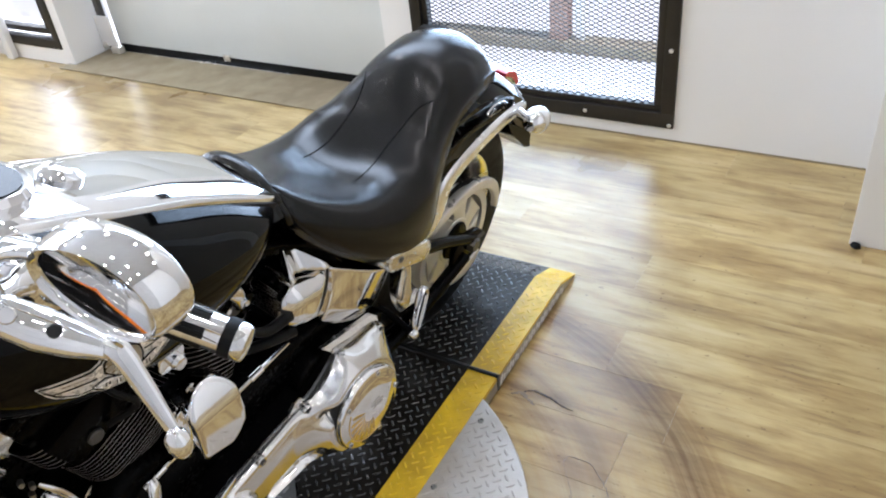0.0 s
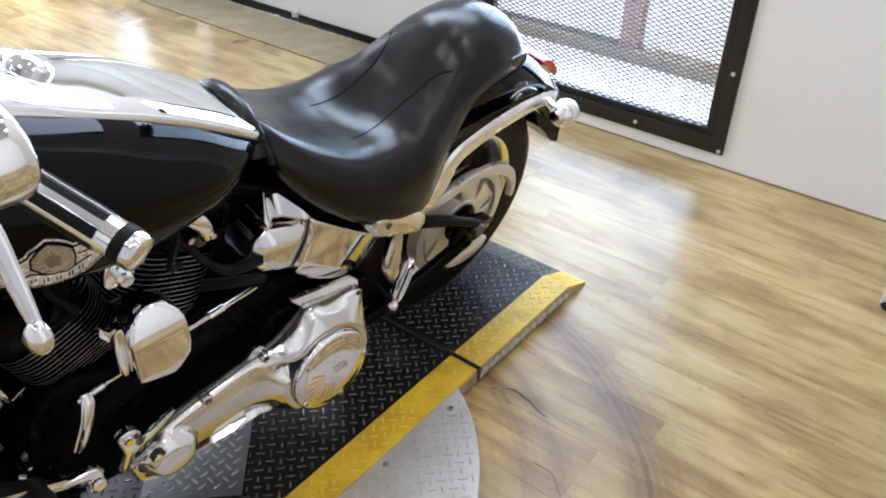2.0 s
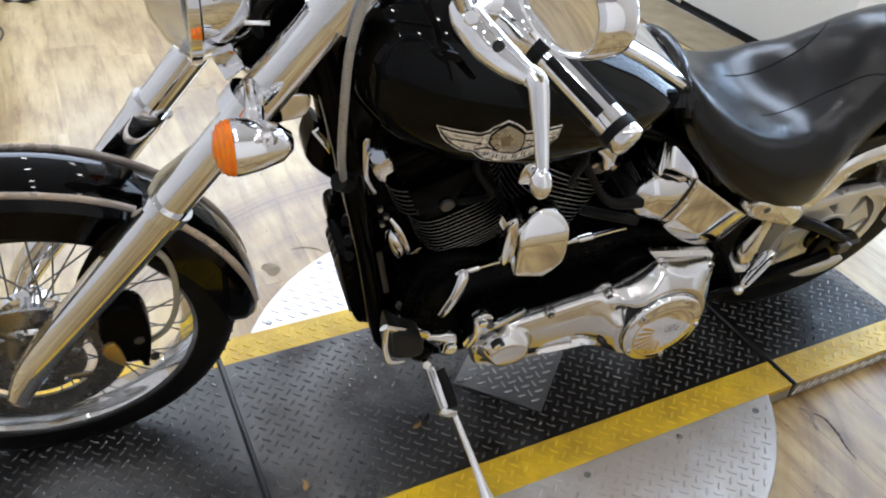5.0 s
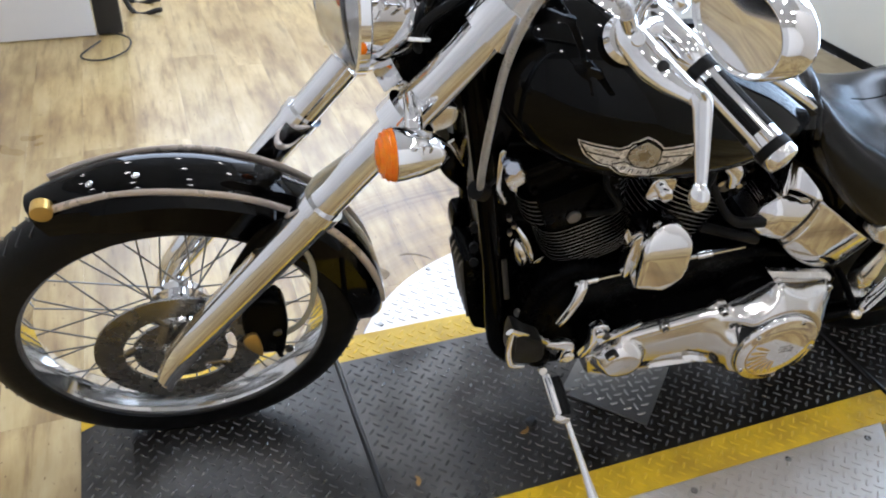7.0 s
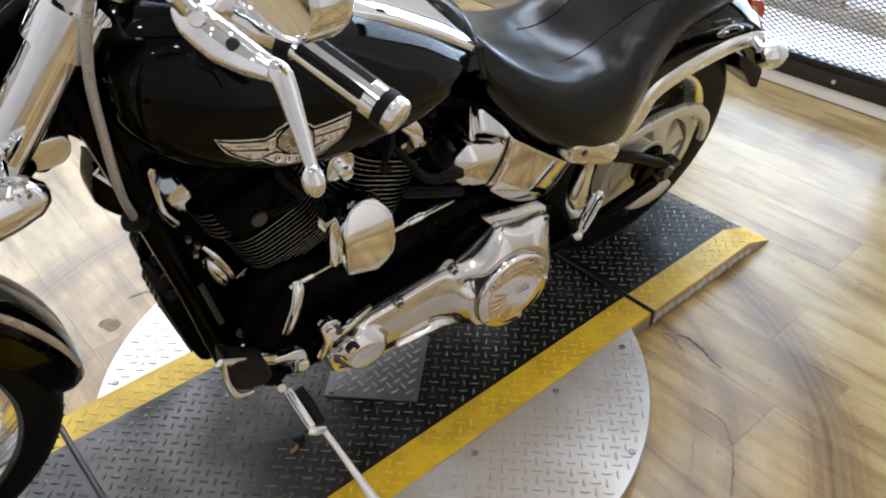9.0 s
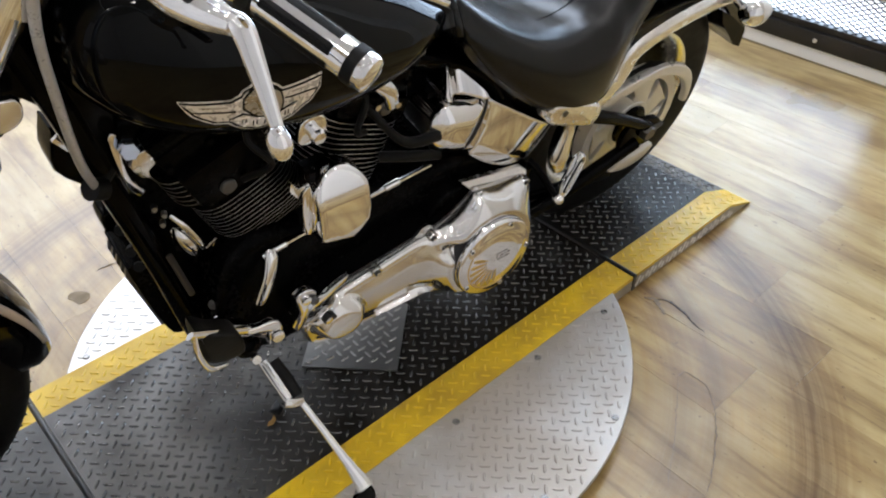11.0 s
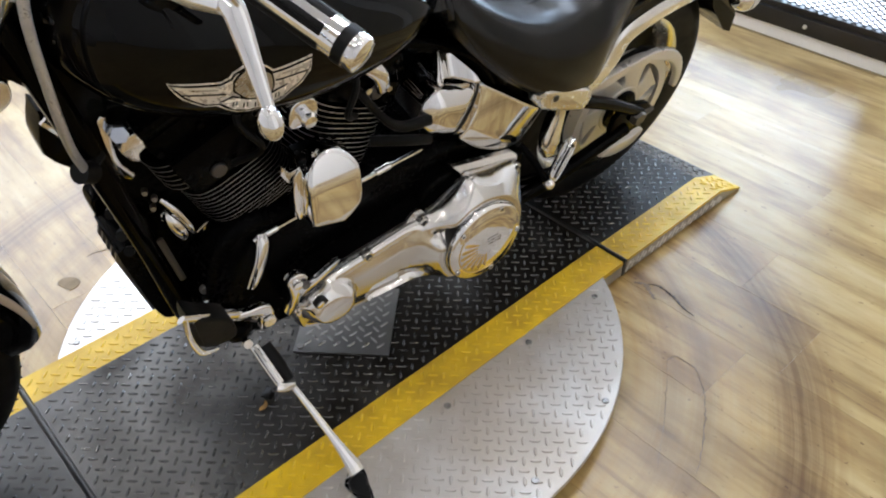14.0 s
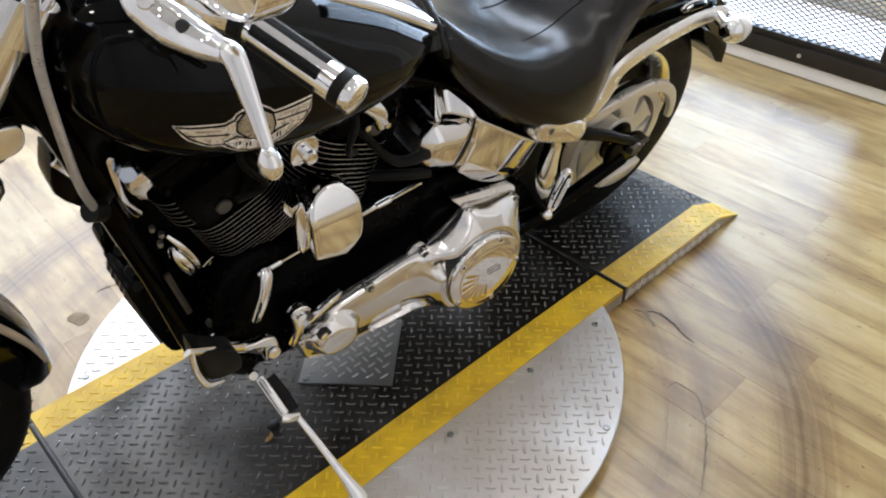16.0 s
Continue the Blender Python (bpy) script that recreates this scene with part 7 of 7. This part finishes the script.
part("stand_band", tube([(-0.934, -0.432, 0.1285), (-0.933, -0.444, 0.119)], [0.0155, 0.0160], 14, 1, 0.45, up=(0, -0.6, 0.8)), POLISHED, stand, "bright band above the foot")
FOOT = [(-0.954, -0.437), (-0.915, -0.437), (-0.924, -0.470), (-0.935, -0.505), (-0.947, -0.505), (-0.963, -0.462)]
deck_at = lambda y: -0.2126 * y
foot = part("stand_foot", skin([[(x, y, deck_at(y) + h) for x, y in rounded(FOOT, 2)] for h in (0.001, 0.006)]), CHROME, stand, "flat chrome foot with a black top")
part("foot_top", skin([[(-0.938 + k * (x + 0.938), -0.466 + k * (y + 0.466), deck_at(y) + h) for x, y in rounded(FOOT, 2)] for h, k in ((0.006, 0.80), (0.012, 0.70))]), RUBBER, foot, "black foot top")
part("stand_pivot", merged(ball((-1.022, -0.20, 0.338), (0.024, 0.018, 0.022)), tube([(-1.03, -0.11, 0.31), (-1.02, -0.20, 0.338)], 0.02, 12, 1)), ENGINE, bike)
part("regulator", slab(rounded([(-1.139, 0.436), (-1.136, 0.456), (-1.120, 0.464), (-1.090, 0.44), (-1.055, 0.25), (-1.078, 0.235), (-1.104, 0.268)], 3), -0.042, 0.06, 0.008), ENGINE, bike, "black voltage regulator")
for i in range(5):
    part("regulator_fin", slab([(-1.146, 0.432), (-1.142, 0.450), (-1.120, 0.440), (-1.090, 0.275), (-1.110, 0.272)], -0.036 + 0.018 * i, -0.030 + 0.018 * i, 0.001), SCREW, bike)
part("front_horn", merged(slab(rounded([(-1.172, 0.674), (-1.164, 0.681), (-1.120, 0.620), (-1.115, 0.555), (-1.140, 0.560), (-1.182, 0.614)], 3), 0.110, 0.050, 0.008), slab(rounded([(-1.140, 0.486), (-1.120, 0.497), (-1.085, 0.48), (-1.085, 0.42), (-1.115, 0.425), (-1.133, 0.430)], 3), 0.090, 0.050, 0.005)), FRAME_BLACK, bike, "black fitting on the frame")
part("front_fitting", slab([(-1.174, 0.676), (-1.164, 0.684), (-1.130, 0.632), (-1.140, 0.620)], 0.0495, 0.044, 0.001), CHROME, bike)
for z in (0.555, 0.50, 0.46):
    part("wire_clip", tube([(-1.136 + (0.555 - z) * 0.12, -0.05, z), (-1.128 + (0.555 - z) * 0.12, -0.03, z - 0.016)], 0.009, 10, 1), RUBBER, bike)
part("engine_mount", slab(rounded([(-1.122, 0.738), (-1.108, 0.740), (-1.108, 0.690), (-1.103, 0.652), (-1.088, 0.624), (-1.098, 0.616), (-1.113, 0.638), (-1.119, 0.680)], 2), -0.045, -0.060, 0.003), CHROME, bike, "chrome front engine mount plate")
part("mount_arm", slab([(-1.096, 0.698), (-1.070, 0.706), (-1.036, 0.680), (-1.040, 0.674), (-1.062, 0.676), (-1.078, 0.664), (-1.078, 0.650), (-1.090, 0.655), (-1.103, 0.680)], -0.050, -0.066, 0.002), POLISHED, bike, "bright mount arm")
for x, z in ((-1.085, 0.600), (-1.073, 0.580), (-1.078, 0.562)):
    part("mount_bolt", bolt((x, -0.072, z), (-0.3, -1, 0.3), 0.0045, 0.012, 8), ZINC, bike)
# added slab that fills in for the dark wiring and cases here
part("engine_front_filler", slab(rounded([(-1.150, 0.72), (-1.06, 0.74), (-0.97, 0.70), (-0.95, 0.40), (-0.97, 0.22), (-1.05, 0.21), (-1.085, 0.32), (-1.115, 0.50)], 3), 0.03, -0.040, 0.010), ENGINE, bike, "plain black slab standing for dark clutter at the engine's front")
part("mount_nut", bolt((-1.097, -0.058, 0.712), (-0.2, -1, 0.4), 0.015, 0.022), BLUE, bike, "polished nut with a bluish reflection put into its colour")
part("cam_breather", moved(ball((0, 0, 0), (0.019, 0.026, 0.043)), Matrix.Translation((-1.048, -0.070, 0.502)) @ Matrix.Rotation(radians(-20), 4, "Y")), CHROME, bike, "chrome tappet cover")
part("cover_lip", tube([(-1.066, -0.075, 0.572), (-1.052, -0.088, 0.552), (-1.036, -0.096, 0.515), (-1.029, -0.094, 0.492), (-1.016, -0.088, 0.491), (-1.004, -0.082, 0.489), (-1.008, -0.080, 0.473)], [0.004, 0.0055, 0.005, 0.0035, 0.0045, 0.0055, 0.003], 12, 6, 0.6), CHROME, bike, "bent chrome lip over the tappet cover")
part("frame_strip", tube([(-1.086, -0.094, 0.510), (-1.075, -0.098, 0.455), (-1.064, -0.100, 0.402)], 0.0055, 10, 4, 0.5), SCREW, bike, "dark grey strip on the frame tube")
for x, z, r in ((-1.032, 0.355, 0.010), (-1.005, 0.300, 0.0045), (-0.962, 0.443, 0.008)):
    part("case_bolt", bolt((x, -0.100, z), (0, -1, 0.15), r, 0.008, 8), ZINC, bike)
part("frame_plug", bolt((-1.03, -0.105, 0.325), (0, -1, 0), 0.011, 0.008), CHROME, bike)
part("exhaust_pipe", tube([(-1.0, 0.10, 0.55), (-1.05, 0.17, 0.48), (-1.0, 0.21, 0.30), (-0.8, 0.22, 0.22), (-0.2, 0.22, 0.24), (0.35, 0.22, 0.27)], [0.022, 0.022, 0.022, 0.024, 0.04, 0.042], 16, 6), CHROME, bike, "chrome exhaust pipe")

# ---------------------------------------------------------------- floor planks
def floor_planks():
    fl = single("floor", box(ROOM_X0, WALL_X + 0.1, ROOM_Y0, ROOM_Y1, -0.06, -0.004), SUBFLOOR, "wood-look vinyl plank floor, scuffed by tyres", "floor", kind="structure")
    wide, long = 0.178, 1.22
    gap = 0.0002
    bm = box(gap, wide - gap, gap, long - gap, -0.0035, 0.0, 0.0)
    full = finish(bm, FLOOR)
    cuts = {}
    random.seed(4)
    x = ROOM_X0
    while x < WALL_X - 0.001:
        w = min(wide, WALL_X - x)
        y = ROOM_Y0 - random.random() * long
        while y < ROOM_Y1:
            a, b = max(y, ROOM_Y0), min(y + long, ROOM_Y1)
            if b - a > 0.01:
                if w < wide - 1e-6 or b - a < long - 1e-6:
                    me = finish(box(gap, w - gap, gap, b - a - gap, -0.0035, 0.0, 0.0), FLOOR)
                else:
                    me = full
                part("plank", me, None, fl, at=Matrix.Translation((x, a, 0)))
            y += long
        x += wide


floor_planks()
# torn patches of the vinyl's top layer beside the turntable
BACKING = material("exposed_floor_backing", (0.05, 0.036, 0.024), 0.8, 0, 0.6, 60)
SCUFFED = material("scuffed_bare_vinyl", (0.30, 0.235, 0.155), 0.75, 0, 0.8, 25, tint=(0.12, 0.086, 0.054), spec=0.2)


def floor_tear(points, mat, label):
    edge = rounded(points, 3)
    return single("floor_tear", skin([[(x, y, z) for x, y in edge] for z in (0.0004, 0.0012)]), mat, label, "floor damage", kind="structure")


def floor_crack(path, width, mat, label, seed):
    """A ragged line that opens and closes along its way."""
    random.seed(seed)
    line = smooth_path([(x, y, 0) for x, y in path], 8)
    left, right = [], []
    for i, p in enumerate(line):
        d = (line[min(i + 1, len(line) - 1)] - line[max(i - 1, 0)]).normalized()
        w = width * (0.35 + 0.9 * random.random()) * math.sin(math.pi * (i + 0.4) / len(line)) ** 0.4
        p = p + Vector((random.uniform(-0.0015, 0.0015), random.uniform(-0.0015, 0.0015), 0))
        left.append((p.x - d.y * w / 2, p.y + d.x * w / 2)), right.append((p.x + d.y * w / 2, p.y - d.x * w / 2))
    edge = left + right[::-1]
    return single("floor_crack", skin([[(x, y, z) for x, y in edge] for z in (0.0004, 0.0011)]), mat, label, "floor damage", kind="structure")


floor_crack([(0.632, -0.398), (0.644, -0.418), (0.643, -0.440), (0.636, -0.474), (0.623, -0.508), (0.619, -0.536)], 0.0048, BACKING, "dark torn crack in the vinyl floor", 3)
floor_crack([(0.612, -0.372), (0.626, -0.392), (0.612, -0.416), (0.600, -0.440)], 0.012, SCUFFED, "scuffed flap beside the torn crack", 5)
floor_crack([(0.459, -0.574), (0.420, -0.602), (0.380, -0.627), (0.340, -0.653), (0.298, -0.678), (0.217, -0.722)], 0.0017, SCUFFED, "thin curved tear along the turning circle", 7)
floor_crack([(0.459, -0.572), (0.484, -0.578), (0.486, -0.605), (0.485, -0.630), (0.470, -0.650)], 0.0026, SCUFFED, "torn end of a lifted vinyl strip", 8)
floor_crack([(0.473, -0.647), (0.438, -0.682), (0.410, -0.702), (0.382, -0.720), (0.316, -0.756), (0.260, -0.782)], 0.0036, SCUFFED, "ragged edge of a lifted vinyl strip", 9)
floor_crack([(-0.318, 0.641), (-0.300, 0.645), (-0.268, 0.637), (-0.243, 0.615), (-0.235, 0.600)], 0.006, SCUFFED, "thin curved crack in the vinyl floor", 10)
floor_tear([(-0.416, 0.590), (-0.404, 0.604), (-0.384, 0.600), (-0.371, 0.580), (-0.370, 0.562), (-0.386, 0.550), (-0.404, 0.552), (-0.408, 0.572)], SCUFFED, "worn through patch of the vinyl floor")


def grime_clump(x, y, z, size, mat, label):
    """A small uneven lump of dirt."""
    random.seed(11)
    bm = bmesh.new()
    bmesh.ops.create_icosphere(bm, subdivisions=2, radius=size)
    for v in bm.verts:
        v.co *= 0.7 + 0.5 * random.random()
        v.co.z *= 0.5
    ob = single("grime_clump", bm, mat, label, "debris")
    ob.matrix_world = pose(x, y, z + 0.45 * size)
    return ob


grime_clump(-0.247, -0.098, DECK_Z, 0.014, RUBBER, "small black lump of grease on the deck")
grime_clump(1.572, -1.055, 0.0, 0.016, RUBBER, "small dark stub at the foot of the pilaster")
